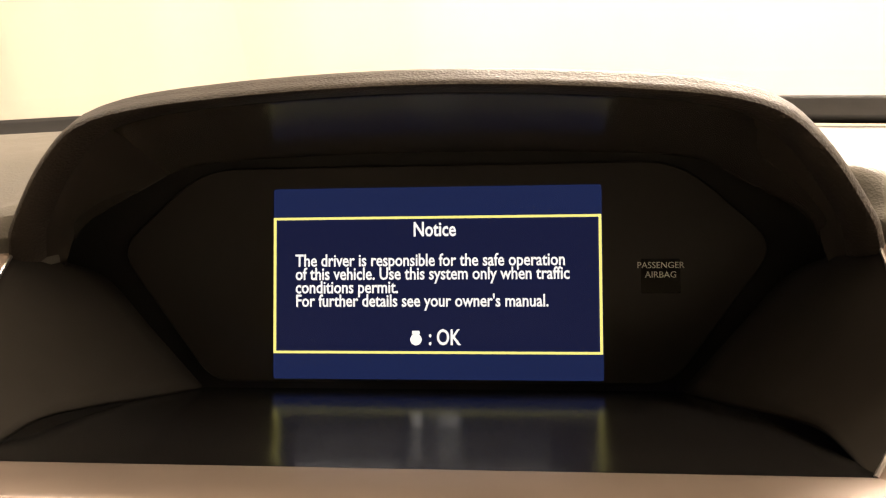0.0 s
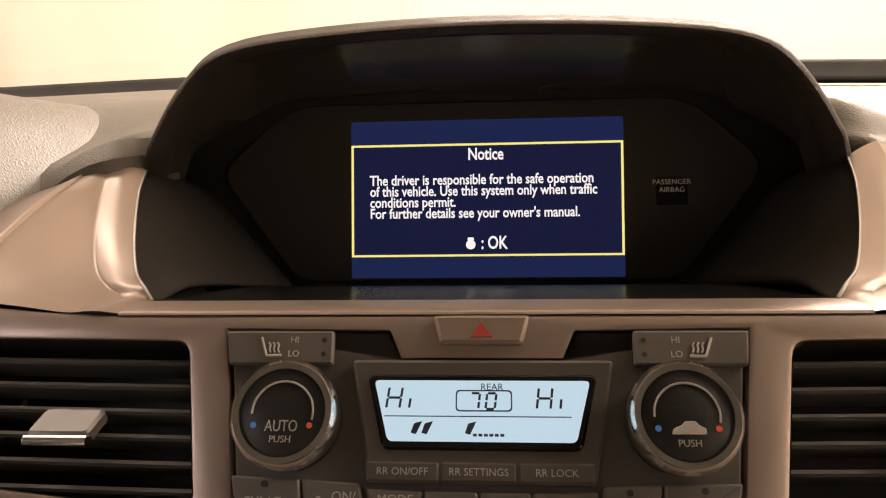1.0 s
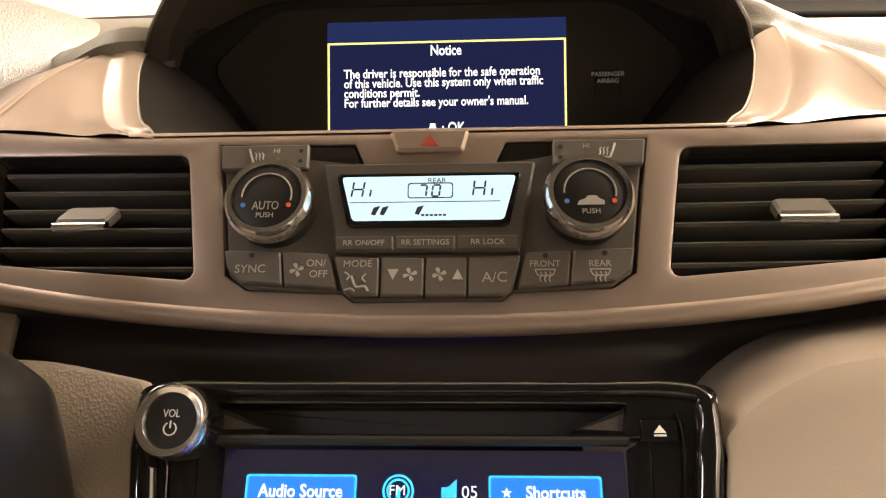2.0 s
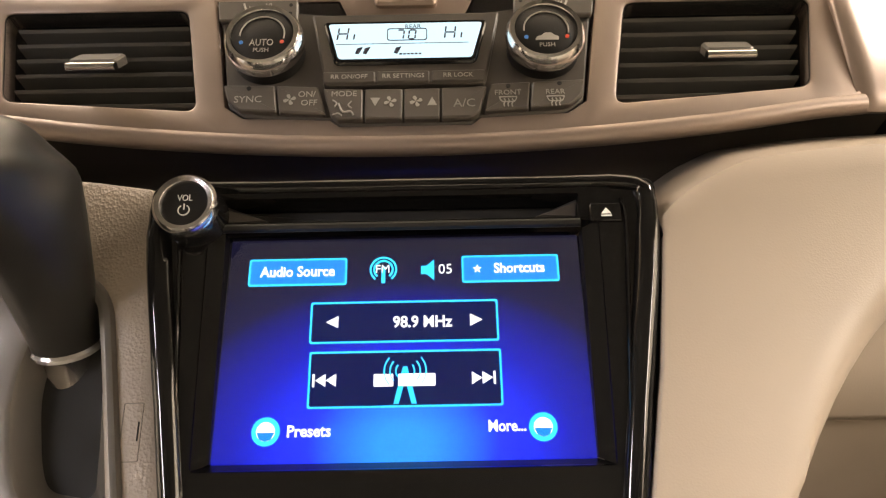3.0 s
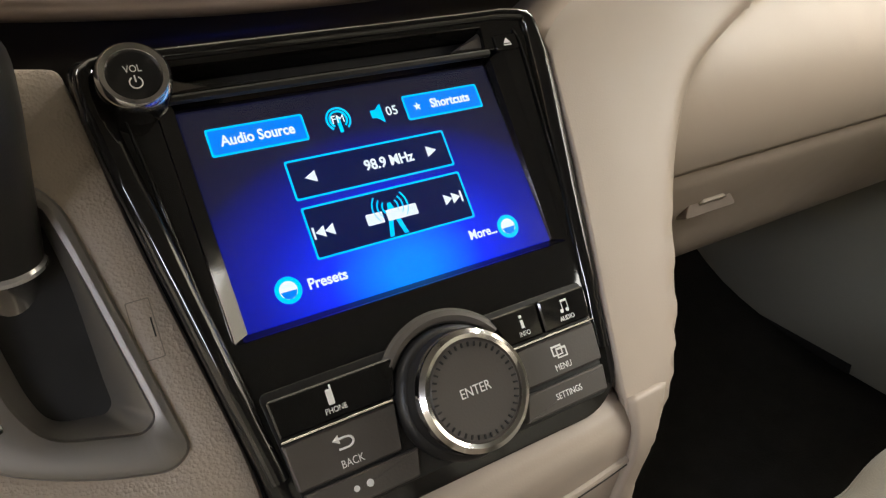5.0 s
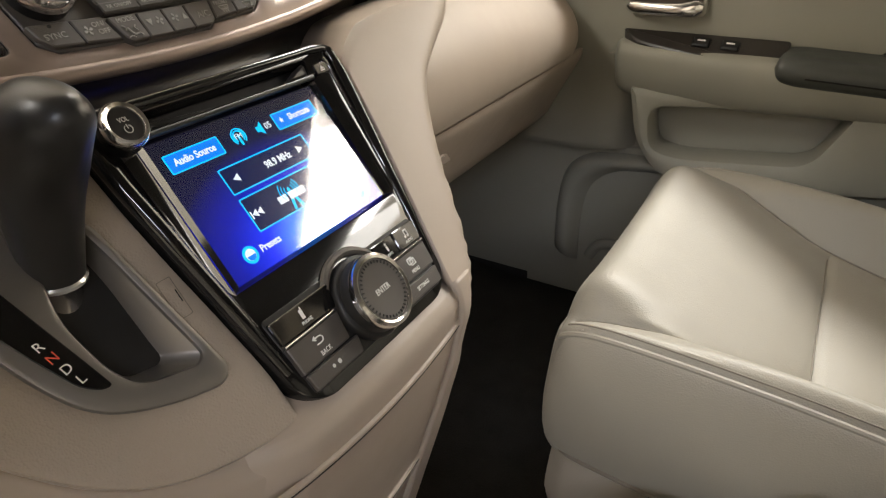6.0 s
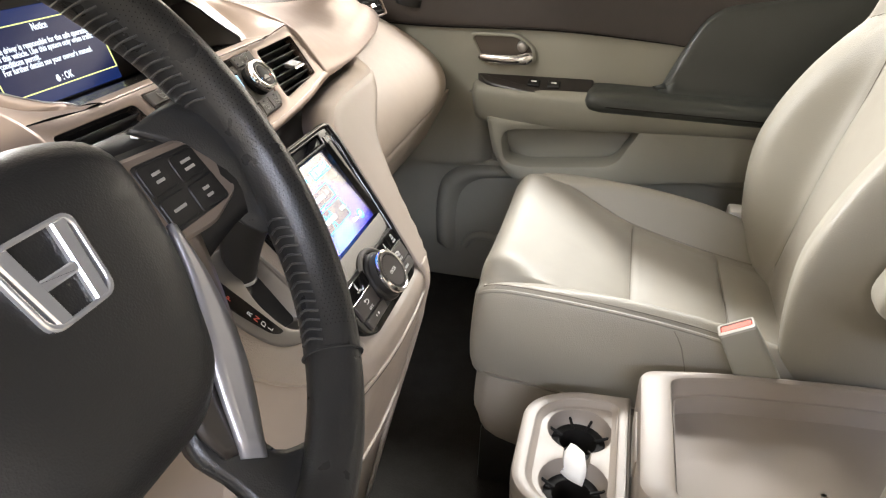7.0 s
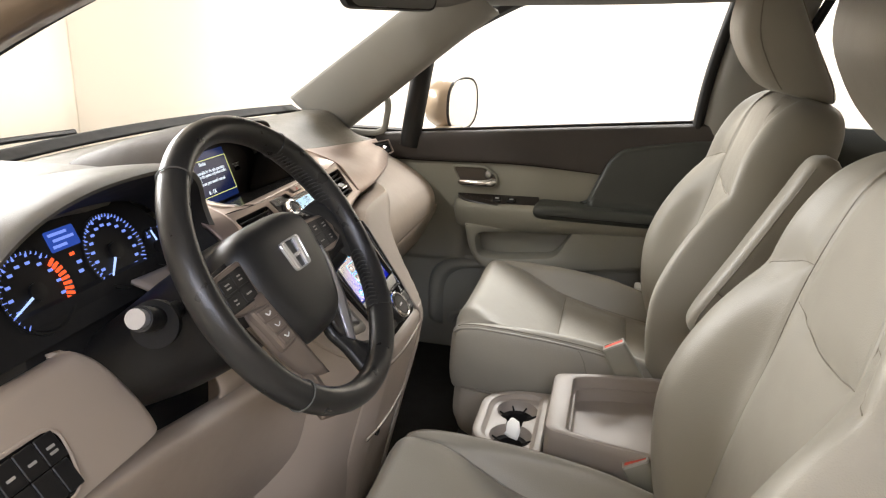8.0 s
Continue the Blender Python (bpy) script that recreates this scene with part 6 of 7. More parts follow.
for r in (4, 6.5, 9):
    for a0 in (-40, 140):
        part("mast_icon", tube([at(PX, 0.5, 68, ZS + 0.0002) @ Vector((r / 1000 * math.cos(radians(a0 + a)), r / 1000 * math.sin(radians(a0 + a)), 0)) for a in range(0, 81, 20)], 0.0004, 6, 3), G_CYAN, ts)
part("mast_icon", plate(mm([(-0.4, 66), (1.4, 66), (5.5, 82), (3.2, 82), (0.5, 72), (-2.2, 82), (-4.5, 82)]), PX, ZS, ZS + 0.0003, 0.0001), G_CYAN, ts)
for x0, x1 in ((-13, -4.5), (-2.5, 13.5)):
    part("track_bar", plate(rect(x0, x1, 69.2, 74.6, 0.5), PX, ZS, ZS + 0.0005, 0.0001), G_WHITE, ts)
for x in (-57.5, 58):
    part("soft_key", turned([(0.0060, 0), (0.0060, 0.0002), (0.0001, 0.0002)], at(PX, x, 92.5, ZS), 24), G_CYAN, ts)
    part("soft_key", turned([(0.0040, 0), (0.0040, 0.0004), (0.0001, 0.0004)], at(PX, x, 92.5, ZS), 24), G_WHITE, ts)
    part("soft_key", plate(mm([(x - 3.7, 93), (x + 3.7, 93), (x + 2.4, 95.8), (x, 96.6), (x - 2.4, 95.8)]), PX, ZS, ZS + 0.0006, 0.0001), G_BTN, ts)
letters("screen_text", "Presets", 0.0068, at(PX, -39.5, 92.8, ZS + 0.0004), G_WHITE, ts, squeeze=0.92, bold=0.00018)
letters("screen_text", "More...", 0.0066, at(PX, 43, 92.0, ZS + 0.0004), G_WHITE, ts, squeeze=0.85, bold=0.00016)

sg = part("screen_glass", plate(rect(-79.5, 79.5, 6, 105.5, 1), PX, ZS + 0.0009, ZS + 0.0015, 0.0002), glass("screen_cover_glass", rough=0.08, fac=0.085), ts, "glossy clear screen cover")
sg.visible_shadow = False

# volume knob
vk = part("volume_knob", turned([(0.0146, -0.002), (0.0146, 0.010), (0.0140, 0.012)], at(PS, -94.5, -3), 48), M_PIANO, au, "chrome-ringed volume knob")
part("knob_ring", turned([(0.0134, 0.009), (0.0142, 0.011), (0.0141, 0.0150), (0.0126, 0.0170), (0.0106, 0.0164), (0.0098, 0.0150), (0.0098, 0.009)], at(PS, -94.5, -3), 48), M_CHROME, vk)
part("knob_face", turned([(0.0099, 0.009), (0.0099, 0.0148), (0.0001, 0.0150)], at(PS, -94.5, -3), 40), M_BLACK, vk)
letters("key_print", "VOL", 0.0042, at(PS, -94.5, -5.6, 0.0151), M_WHITE, vk, squeeze=0.82)
part("power_icon", tube([at(PS, -94.5, 0, 0.0151) @ Vector((0.0024 * math.cos(radians(a)), 0.0024 * math.sin(radians(a)), 0)) for a in range(120, 421, 30)], 0.0003, 6, 2), M_WHITE, vk)
part("power_icon", plate(rect(-94.8, -94.2, -3, -0.2, 0.1), PS, 0.0145, 0.0153, 0.0001), M_WHITE, vk)

# keys round the enter dial
part("key_bed", plate(rounded(mm([(-84, 130), (84, 130), (78, 186), (-78, 186)]), 0.004), PS, -0.001, 0.0008, 0.0004), M_BLACK, au)
for sx, rws in ((-1, (("PHONE", 133.5, 149.5, 82.3, 26), ("BACK", 152, 171.5, 81.2, 31), ("", 173, 184.5, 78.6, 27))), (1, ())):
    for w, v0, v1, xo, xi in rws:
        k = key(au, [(sx * xo, v0), (sx * xi, v0), (sx * (xi + 3), v1), (sx * (xo - 1.2), v1)], m=PS, h=0.0042, material=M_PIANO if w == "PHONE" else M_PANEL)
        if w:
            letters("key_print", w, 0.0034 if w == "PHONE" else 0.0046, at(PS, sx * 56, v1 - 3.8, 0.0043), M_WHITE, k, squeeze=0.85)
        if w == "PHONE":
            part("phone_icon", plate(rect(-58.4, -55.6, 137, 143.4, 0.5), PS, 0.004, 0.0045, 0.0001), M_WHITE, k)
            part("phone_icon", plate(rect(-56.4, -55.6, 135.2, 138, 0.2), PS, 0.004, 0.0045, 0.0001), M_WHITE, k)
        if w == "BACK":
            part("back_icon", tube([PS @ Vector((x / 1000, -v / 1000, 0.0045)) for x, v in ((-61, 157.5), (-55, 157.5), (-53.2, 159.5), (-55, 161.5), (-60, 161.5))], 0.0005, 6, 3), M_WHITE, k)
            part("back_icon", plate(mm([(-62, 157.5), (-59, 155.6), (-59, 159.4)]), PS, 0.004, 0.0047, 0.0001), M_WHITE, k)
        if not w:
            part("moon_icon", turned([(0.0016, 0), (0.0016, 0.0003), (0.0001, 0.0003)], at(PS, -52, 178.5, 0.0042), 14), M_WHITE, k)
            part("sun_icon", turned([(0.0013, 0), (0.0013, 0.0003), (0.0001, 0.0003)], at(PS, -58, 178.5, 0.0042), 10), M_WHITE, k)
for w, pts, tx, tv, sz in (("INFO", [(25.5, 132.5), (52.6, 132.5), (51.6, 148), (30.5, 148)], 41.5, 144.6, 0.0036), ("AUDIO", [(54, 132.5), (82.6, 132.5), (81, 148), (53.2, 148)], 67.5, 144.6, 0.0036), ("MENU", [(32, 151), (81, 151), (79, 169.5), (32.5, 169.5)], 56, 165.5, 0.0046), ("SETTINGS", [(31.5, 172), (78.5, 172), (76.5, 184), (27, 184)], 54, 178, 0.0046)):
    k = key(au, pts, m=PS, h=0.0042, material=M_PIANO if tv < 150 else M_PANEL)
    letters("key_print", w, sz * 0.92, at(PS, tx, tv, 0.0043), M_WHITE, k, squeeze=0.85)
    if w == "INFO":
        part("info_icon", plate(rect(40.8, 42.4, 138, 142, 0.2), PS, 0.004, 0.0045, 0.0001), M_WHITE, k)
        part("info_icon", plate(rect(40.8, 42.4, 135.6, 137.2, 0.6), PS, 0.004, 0.0045, 0.0001), M_WHITE, k)
    if w == "AUDIO":
        for x in (65.6, 69.0):
            part("note_icon", turned([(0.0010, 0), (0.0010, 0.0003), (0.0001, 0.0003)], at(PS, x, 140.8, 0.0042), 10), M_WHITE, k)
            part("note_icon", plate(rect(x + 0.6, x + 1.0, 136, 140.8, 0.1), PS, 0.004, 0.0045, 0.0001), M_WHITE, k)
        part("note_icon", plate(rect(66.2, 70.0, 135.4, 136.5, 0.1), PS, 0.004, 0.0045, 0.0001), M_WHITE, k)
    if w == "MENU":
        for q in (0, 2.4):
            part("menu_icon", holed(rect(52 + q, 58 + q, 155 + q * 0.6, 160 + q * 0.6, 0.2), [rect(52.6 + q, 57.4 + q, 156 + q * 0.6, 159.4 + q * 0.6, 0.1)], PS, 0.0042, 0.0046), M_WHITE, k, smooth=False)
for x0, x1, v in ((-81.5, -32, 150.8), (31, 81.5, 149.6)):
    part("bright_line", tube([PS @ Vector((x / 1000, -v / 1000, 0.0042)) for x in (x0, (x0 + x1) / 2, x1)], 0.0006, 6, 2), M_CHROME, au)
dial = part("enter_dial", turned([(0.0300, 0.000), (0.0300, 0.006), (0.0285, 0.008), (0.0270, 0.0085), (0.0265, 0.010), (0.0265, 0.016), (0.0255, 0.0175)], at(PS, -1, 158), 64), M_BLACK, au, "knurled enter dial with chrome ring")
part("knob_ring", turned([(0.0262, 0.015), (0.0268, 0.018), (0.0262, 0.0208), (0.0240, 0.0222), (0.0222, 0.0215), (0.0216, 0.0200), (0.0216, 0.016)], at(PS, -1, 158), 64), M_CHROME, dial, "chrome ring")
part("dial_face", turned([(0.0217, 0.015), (0.0217, 0.0203), (0.0208, 0.0210), (0.0190, 0.0208), (0.0001, 0.0200)], at(PS, -1, 158), 56), M_PANEL, dial)
for k in range(40):
    a = 2 * math.pi * k / 40
    part("knurl", plate(rounded([(0.0185, -0.0004), (0.0206, -0.0004), (0.0206, 0.0004), (0.0185, 0.0004)], 0.0002, 1), at(PS, -1, 158) @ Matrix.Rotation(a, 4, "Z"), 0.0202, 0.0216, 0.0001), M_MATTE, dial, smooth=False)
letters("key_print", "ENTER", 0.0060, at(PS, -1, 158, 0.0204), M_WHITE, dial, squeeze=0.86)
part("dial_collar", tube([at(PS, -1, 158, 0.001) @ Vector((0.0345 * math.cos(radians(a)), 0.0345 * math.sin(radians(a)), 0)) for a in range(35, 150, 12)], 0.0034, 8, 3), M_BUTTON, au)

# ---------------------------------------------------------------- gear selector on the tan panel beside the stack
PG = PS @ Matrix.Translation((-0.112, 0, -0.008)) @ Matrix.Rotation(radians(-7.7), 4, "Y")
rim_g = rounded(mm([(-44, 31), (-27, 33), (-21, 59), (-9, 125), (-14, 129), (-45, 121), (-54, 106), (-60, 73), (-55, 48)]), [0.006, 0.005, 0.02, 0.004, 0.006, 0.014, 0.012, 0.02, 0.012], 4)
floor_g = rounded(mm([(-43, 34), (-30, 36), (-26, 62), (-24, 114), (-27, 117), (-46, 114), (-51, 102), (-57, 72), (-53, 50)]), [0.004, 0.004, 0.01, 0.003, 0.003, 0.008, 0.006, 0.01, 0.006], 4)
bez = rounded(mm([(-62, 14), (-28, 22), (-19, 35), (-8.6, 90), (1, 141), (-8, 147), (-31, 141.5), (-51, 133.5), (-66, 125), (-77, 113), (-87, 93), (-103, 44), (-112, 14)]), [0.02, 0.012, 0.012, 0.05, 0.012, 0.010, 0.03, 0.03, 0.02, 0.02, 0.03, 0.03, 0.012], 4)
seam_c = [(20, 194), (3, 191.7), (-34, 184.5), (-64, 173), (-92, 151), (-117, 117), (-136, 80), (-150, 40), (-160, 0)]
edge_c = [(-158, -34), (-60, -33), (-7, -22), (-3, 0), (1, 40), (7, 80), (14, 120), (20, 160)]
part("shifter_panel", holed(rounded(mm(seam_c + edge_c), [0.006] + [0.02] * 8 + [0.01, 0.02, 0.004] + [0.02] * 5, 3), [inset(bez, 0.004)], PG, -0.008, 0.0, None, 0.0035), M_TANG, dash, "tan pebbled panel round the shifter")
rows = []
for x, v in seam_c:
    p = PG @ Vector((x / 1000 * 0.985, -v / 1000 * 0.99, -0.006))
    k = max(0.0, min(1.0, (-x - 40) / 110))
    q = 0.011 * max(0.0, min(1.0, (x + 60) / 63))
    rows.append([tuple(p + Vector(d)) for d in ((0.004, 0.008, 0.004), (-0.001, -0.001, -0.002), (-0.003 * k, -0.003 - 0.6 * q, -0.012), (-0.004 * k, -0.002 - q, -0.022), (-0.006 * k, 0.003 - q, -0.06), (-0.004 * k, 0.020 - q, -0.13), (0.0, 0.045 - q, -0.22), (0.0, 0.085 - q, -0.42))])
part("shifter_skirt", sheet(rows, 4, 4), M_TAN, dash, mods=(("solid", 0.005),))
gs = root("gear_shifter", -0.15, 0.15, 0.50, "black leather shifter in a satin silver gate", "gear lever")
part("gate_bezel", holed(bez, [rim_g], PG, -0.008, 0.0035, None, 0.0032), M_GATE, gs, "satin silver gate bezel")
part("gate_slope", grid([[PG @ Vector((x * (1 - k) + fx * k, y * (1 - k) + fy * k, h)) for (x, y), (fx, fy) in zip(rim_g, floor_g)] for k, h in ((0.0, 0.0008), (0.35, -0.003), (0.8, -0.010), (1.0, -0.0125))], closed_v=True), M_GATE, gs)
part("gate_slide", plate(inset(floor_g, -0.002), PG, -0.018, -0.012, 0.001), M_MATTE, gs, "black sliding gate cover")
gp = part("gear_plate", plate(rounded(mm([(-97, 36), (-79, 34), (-66, 80), (-57, 113), (-63, 112), (-71, 105), (-87, 68)]), [0.003, 0.003, 0.02, 0.004, 0.004, 0.01, 0.02]), PG, 0.0, 0.0044, 0.0005), M_PIANO, gs, "black gear position strip")
for w, x, v, q in (("P", -82.5, 55, M_RED), ("R", -75.6, 78, M_WHITE), ("N", -73.2, 85.8, M_RED), ("D", -70.8, 93.8, M_WHITE), ("L", -68, 101.6, M_WHITE)):
    letters("gear_print", w, 0.0074, PG @ Matrix.Translation((x / 1000, -v / 1000, 0.0045)) @ Matrix.Rotation(radians(12), 4, "Z"), q, gp)
part("key_cover", holed(rect(-8, 1.2, 79, 103.5, 0.8), [rect(-7.6, 0.8, 79.4, 103.1, 0.7)], PG, -0.002, 0.0002), M_SEAM, gs)
part("key_slit", plate(rect(-0.6, 0.0, 87, 95, 0.1), PG, -0.002, 0.0004, 0.0001), M_MATTE, gs)
sb, tp_ = Vector((-0.156, 0.184, 0.540)), Vector((-0.157, 0.174, 0.672))
ax_ = (tp_ - sb).normalized()
part("shaft", tube([sb - ax_ * 0.05, sb, sb + ax_ * 0.03], 0.0085, 12, 3), M_SATIN, gs)
lv = Matrix.Translation(sb) @ ax_.to_track_quat("Z", "X").to_matrix().to_4x4()
part("collar", turned([(0.0100, -0.008), (0.0118, -0.004), (0.0112, 0.004), (0.0118, 0.016), (0.0128, 0.018)], lv, 28), M_CHROME, gs, "chrome shifter collar")
part("collar_ring", turned([(0.0135, 0.0175), (0.0156, 0.0190), (0.0158, 0.0208), (0.0148, 0.0222)], lv, 28), M_EMBLEM, gs)
# the knob is upright on the passenger side and swells towards the driver
lev = []
for h, e_, w_, d_ in ((0.0215, 0.0146, 0.0146, 0.0146), (0.032, 0.0152, 0.0165, 0.0160), (0.050, 0.0160, 0.0205, 0.0180), (0.070, 0.0166, 0.0270, 0.0205), (0.088, 0.0164, 0.0370, 0.0225), (0.103, 0.0142, 0.0460, 0.0225), (0.115, 0.0095, 0.0505, 0.0200), (0.1235, 0.0020, 0.0500, 0.0160), (0.1295, -0.0090, 0.0440, 0.0100), (0.1315, -0.0190, 0.0330, 0.0040)):
    lev.append([lv @ Vector(((e_ if math.cos(q) > 0 else w_) * math.cos(q) if h < 0.110 else (e_ - w_) / 2 + (e_ + w_) / 2 * math.cos(q), d_ * math.sin(q), h)) for q in [2 * math.pi * j / 24 for j in range(24)]])
part("knob", sheet(lev, 3, 1, closed_v=True, caps=True), M_KNOB, gs, "black leather shifter knob")

# ---------------------------------------------------------------- instrument binnacle
bn = root("instrument_cluster", -0.46, 0.36, 0.62, "instrument cluster with lit blue and red gauges under its hood", "instrument cluster")
BR = [(-0.252, 0.283, 0.662), (-0.260, 0.306, 0.700), (-0.272, 0.315, 0.745), (-0.305, 0.303, 0.795), (-0.36, 0.296, 0.820), (-0.45, 0.292, 0.830), (-0.55, 0.294, 0.826), (-0.63, 0.298, 0.805), (-0.685, 0.305, 0.765), (-0.715, 0.315, 0.70), (-0.72, 0.32, 0.66)]
BI = [(-0.275, 0.335, 0.625), (-0.285, 0.352, 0.660), (-0.292, 0.366, 0.70), (-0.32, 0.385, 0.745), (-0.37, 0.395, 0.765), (-0.45, 0.398, 0.772), (-0.55, 0.396, 0.768), (-0.62, 0.388, 0.75), (-0.665, 0.375, 0.72), (-0.685, 0.36, 0.68), (-0.69, 0.352, 0.65)]
BB = [(-0.46 + (x + 0.46) * 1.12, 0.60, 0.745 + (z - 0.745) * 0.30) for x, y, z in BR]
BC = [(-0.46 + (x + 0.46) * 1.06, 0.45, 0.74 + (z - 0.74) * 0.80) for x, y, z in BR]
part("cluster_hood", sheet([BB, BC, [(x, y + 0.03, z + 0.003) for x, y, z in BR], BR, [(-0.46 + (x + 0.46) * 0.97, y + 0.002, z - 0.007) for x, y, z in BR]], 4, 5), M_PAD, bn, "grained beige-grey cluster hood")
part("hood_inside", sheet([[(-0.46 + (x + 0.46) * 0.97, y + 0.002, z - 0.007) for x, y, z in BR], BI], 3, 5), M_MATTE, bn)
PC = plane_at(0.375, 0.69, 25.0)
cface = part("gauge_face", plate(rounded(mm([(-690, -40), (-620, -84), (-460, -92), (-340, -84), (-285, -20), (-285, 60), (-695, 60)]), 0.03, 5), PC, -0.006, 0.0, 0.001), M_MATTE, bn)


def gauge(x, v, r, a0, a1, n, mt, needle):
    g_ = part("gauge", turned([(r, 0.0), (r, 0.004), (r - 0.003, 0.004), (r - 0.006, 0.001), (0.0001, 0.001)], at(PC, x, v), 48), M_BLACK, cface)
    for k in range(n):
        a = radians(a0 + (a1 - a0) * k / (n - 1))
        part("tick", plate(rounded([(r * (0.84 if k % 3 == 0 else 0.90), -0.0005), (r * 0.97, -0.0006), (r * 0.97, 0.0006), (r * (0.84 if k % 3 == 0 else 0.90), 0.0005)], 0.0002, 1), at(PC, x, v) @ Matrix.Rotation(a, 4, "Z"), 0.0005, 0.0045, 0.0001), mt, g_, smooth=False)
        if k % 3 == 0:
            part("numeral_bar", plate(rounded([(-0.0036, -0.0019), (0.0036, -0.0019), (0.0036, 0.0019), (-0.0036, 0.0019)], 0.0008, 1), at(PC, x, v) @ Matrix.Translation((r * 0.70 * math.cos(a), r * 0.70 * math.sin(a), 0)), 0.0005, 0.0018, 0.0001), mt, g_, smooth=False)
    part("needle", plate([(0.006, -0.0017), (r * 0.86, -0.0008), (r * 0.86, 0.0008), (0.006, 0.0017)], at(PC, x, v) @ Matrix.Rotation(radians(needle), 4, "Z"), 0.003, 0.005, 0.0002), G_NEEDLE, g_, smooth=False)
    part("hub", turned([(0.012, 0.001), (0.012, 0.006), (0.0001, 0.007)], at(PC, x, v), 24), M_BLACK, g_)
    return g_


gauge(-405, -14, 0.056, -45, 225, 43, G_GAUGE, 228)
gauge(-552, -6, 0.054, -20, 225, 31, G_GAUGE, 200)
gauge(-318, 8, 0.034, -30, 120, 7, G_GAUGE, 100)
part("trip_window", plate(rect(-503, -452, -70, -42, 3), PC, 0.0, 0.001, 0.0002), glow("trip_blue", (0.03, 0.07, 0.35), 1.0), cface)
for k, (a, b) in enumerate(((-498, -466), (-494, -458), (-498, -474))):
    part("trip_bar", plate(rect(a, b, -66 + 8 * k, -62 + 8 * k, 0.6), PC, 0.0008, 0.0014, 0.0001), G_GAUGE, cface)
for k in range(9):
    part("red_zone", plate(rounded([(0.0405, -0.0019), (0.0525, -0.0022), (0.0525, 0.0022), (0.0405, 0.0019)], 0.0006, 1), at(PC, -552, -6) @ Matrix.Rotation(radians(-30 + 8.2 * k), 4, "Z"), 0.002, 0.0046, 0.0002), G_RED, cface, smooth=False)
for x, v, c in ((-475, -33, G_RED), (-388, 17, G_RED), (-486, 24, G_RED), (-474, 21, G_GAUGE), (-470, -20, G_GAUGE), (-474, -8, G_GAUGE), (-300, 30, G_WHITE)):
    part("warning_lamp", plate(rect(x - 4, x + 4, v - 2.2, v + 2.2, 0.8), PC, 0.0, 0.0012, 0.0002), c, cface)

# ---------------------------------------------------------------- driver side lower dash
dl = root("driver_lower_dash", -0.55, 0.25, 0.25, "tan driver lower dash with knee panel and dark switch bank", "dashboard panel")
rows = []
for d, k in ((0.0, 0.0), (0.004, 0.35), (0.014, 0.8), (0.05, 1.0), (0.13, 1.0), (0.24, 0.9)):
    f = 1 - min(1.0, d / 0.05)
    rows.append([(-0.587 - d - f * e, y - g * k, z) for e, y, g, z in ((0.040, 0.300, 0, 0.655), (0.036, 0.276, 0.008, 0.666), (0.016, 0.255, 0.012, 0.645), (0.003, 0.222, 0.010, 0.60), (0.004, 0.200, 0.006, 0.570), (0.010, 0.197, 0.004, 0.562), (0.012, 0.215, 0, 0.556))])
part("upper_panel", sheet(rows, 4, 4), M_TAN, dl, mods=(("solid", -0.006),))
rows = []
for x, ty, tz in ((-0.84, 0.215, 0.548), (-0.70, 0.205, 0.545), (-0.60, 0.202, 0.535), (-0.52, 0.205, 0.515), (-0.42, 0.200, 0.500), (-0.30, 0.180, 0.490), (-0.20, 0.140, 0.475), (-0.10, 0.090, 0.455)):
    rows.append([(x, ty + 0.03, tz + 0.004), (x, ty, tz), (x, ty - 0.004, tz - 0.02), (x, ty + 0.02, tz - 0.10), (x, ty + 0.055, tz - 0.20), (x, ty + 0.13, tz - 0.30), (x, ty + 0.25, tz - 0.36)])
part("knee_panel", sheet(rows, 4, 4), M_TAN, dl, mods=(("solid", -0.006),))
rows = []
for x, dy in ((-0.42, 0.012), (-0.36, 0.004), (-0.30, 0.0), (-0.26, 0.0), (-0.215, 0.006)):
    rows.append([(x, 0.335 + dy, 0.668), (x, 0.300 + dy, 0.655), (x, 0.262 + dy, 0.615), (x, 0.225 + dy, 0.560), (x, 0.205 + dy, 0.52), (x, 0.215 + dy, 0.49)])
part("column_panel", sheet(rows, 4, 4), M_TAN, dl, mods=(("solid", -0.006),))
PB = plane_at(0.243, 0.588, 34.0)
stb = part("start_button", turned([(0.021, -0.004), (0.021, 0.003), (0.018, 0.005), (0.0155, 0.003)], at(PB, -219, 0), 36), M_SATIN, dl, "red start button in a silver ring")
part("button_cap", turned([(0.0158, 0.0), (0.0155, 0.004), (0.013, 0.0055), (0.0001, 0.006)], at(PB, -219, 0), 36), M_RED, stb)
part("button_print", plate(rect(-225, -213, -2, 2, 0.6), PB, 0.0055, 0.0064, 0.0001), M_WHITE, stb)
PK = plane_at(0.222, 0.612, 36.0)
bank_o = rounded(mm([(-815, -24), (-716, -21), (-704, -12), (-706, 10), (-715, 40), (-727, 50), (-815, 50)]), [0.004, 0.010, 0.010, 0.02, 0.012, 0.010, 0.004], 4)
bank = part("switch_bank", plate(bank_o, PK, -0.006, 0.0035, 0.0008), M_PIANO, dl, "black switch bank")
part("bank_rim", tube([PK @ Vector((x, y, 0.002)) for x, y in bank_o], 0.0028, 8, 1, closed=True), M_TAN, bank)
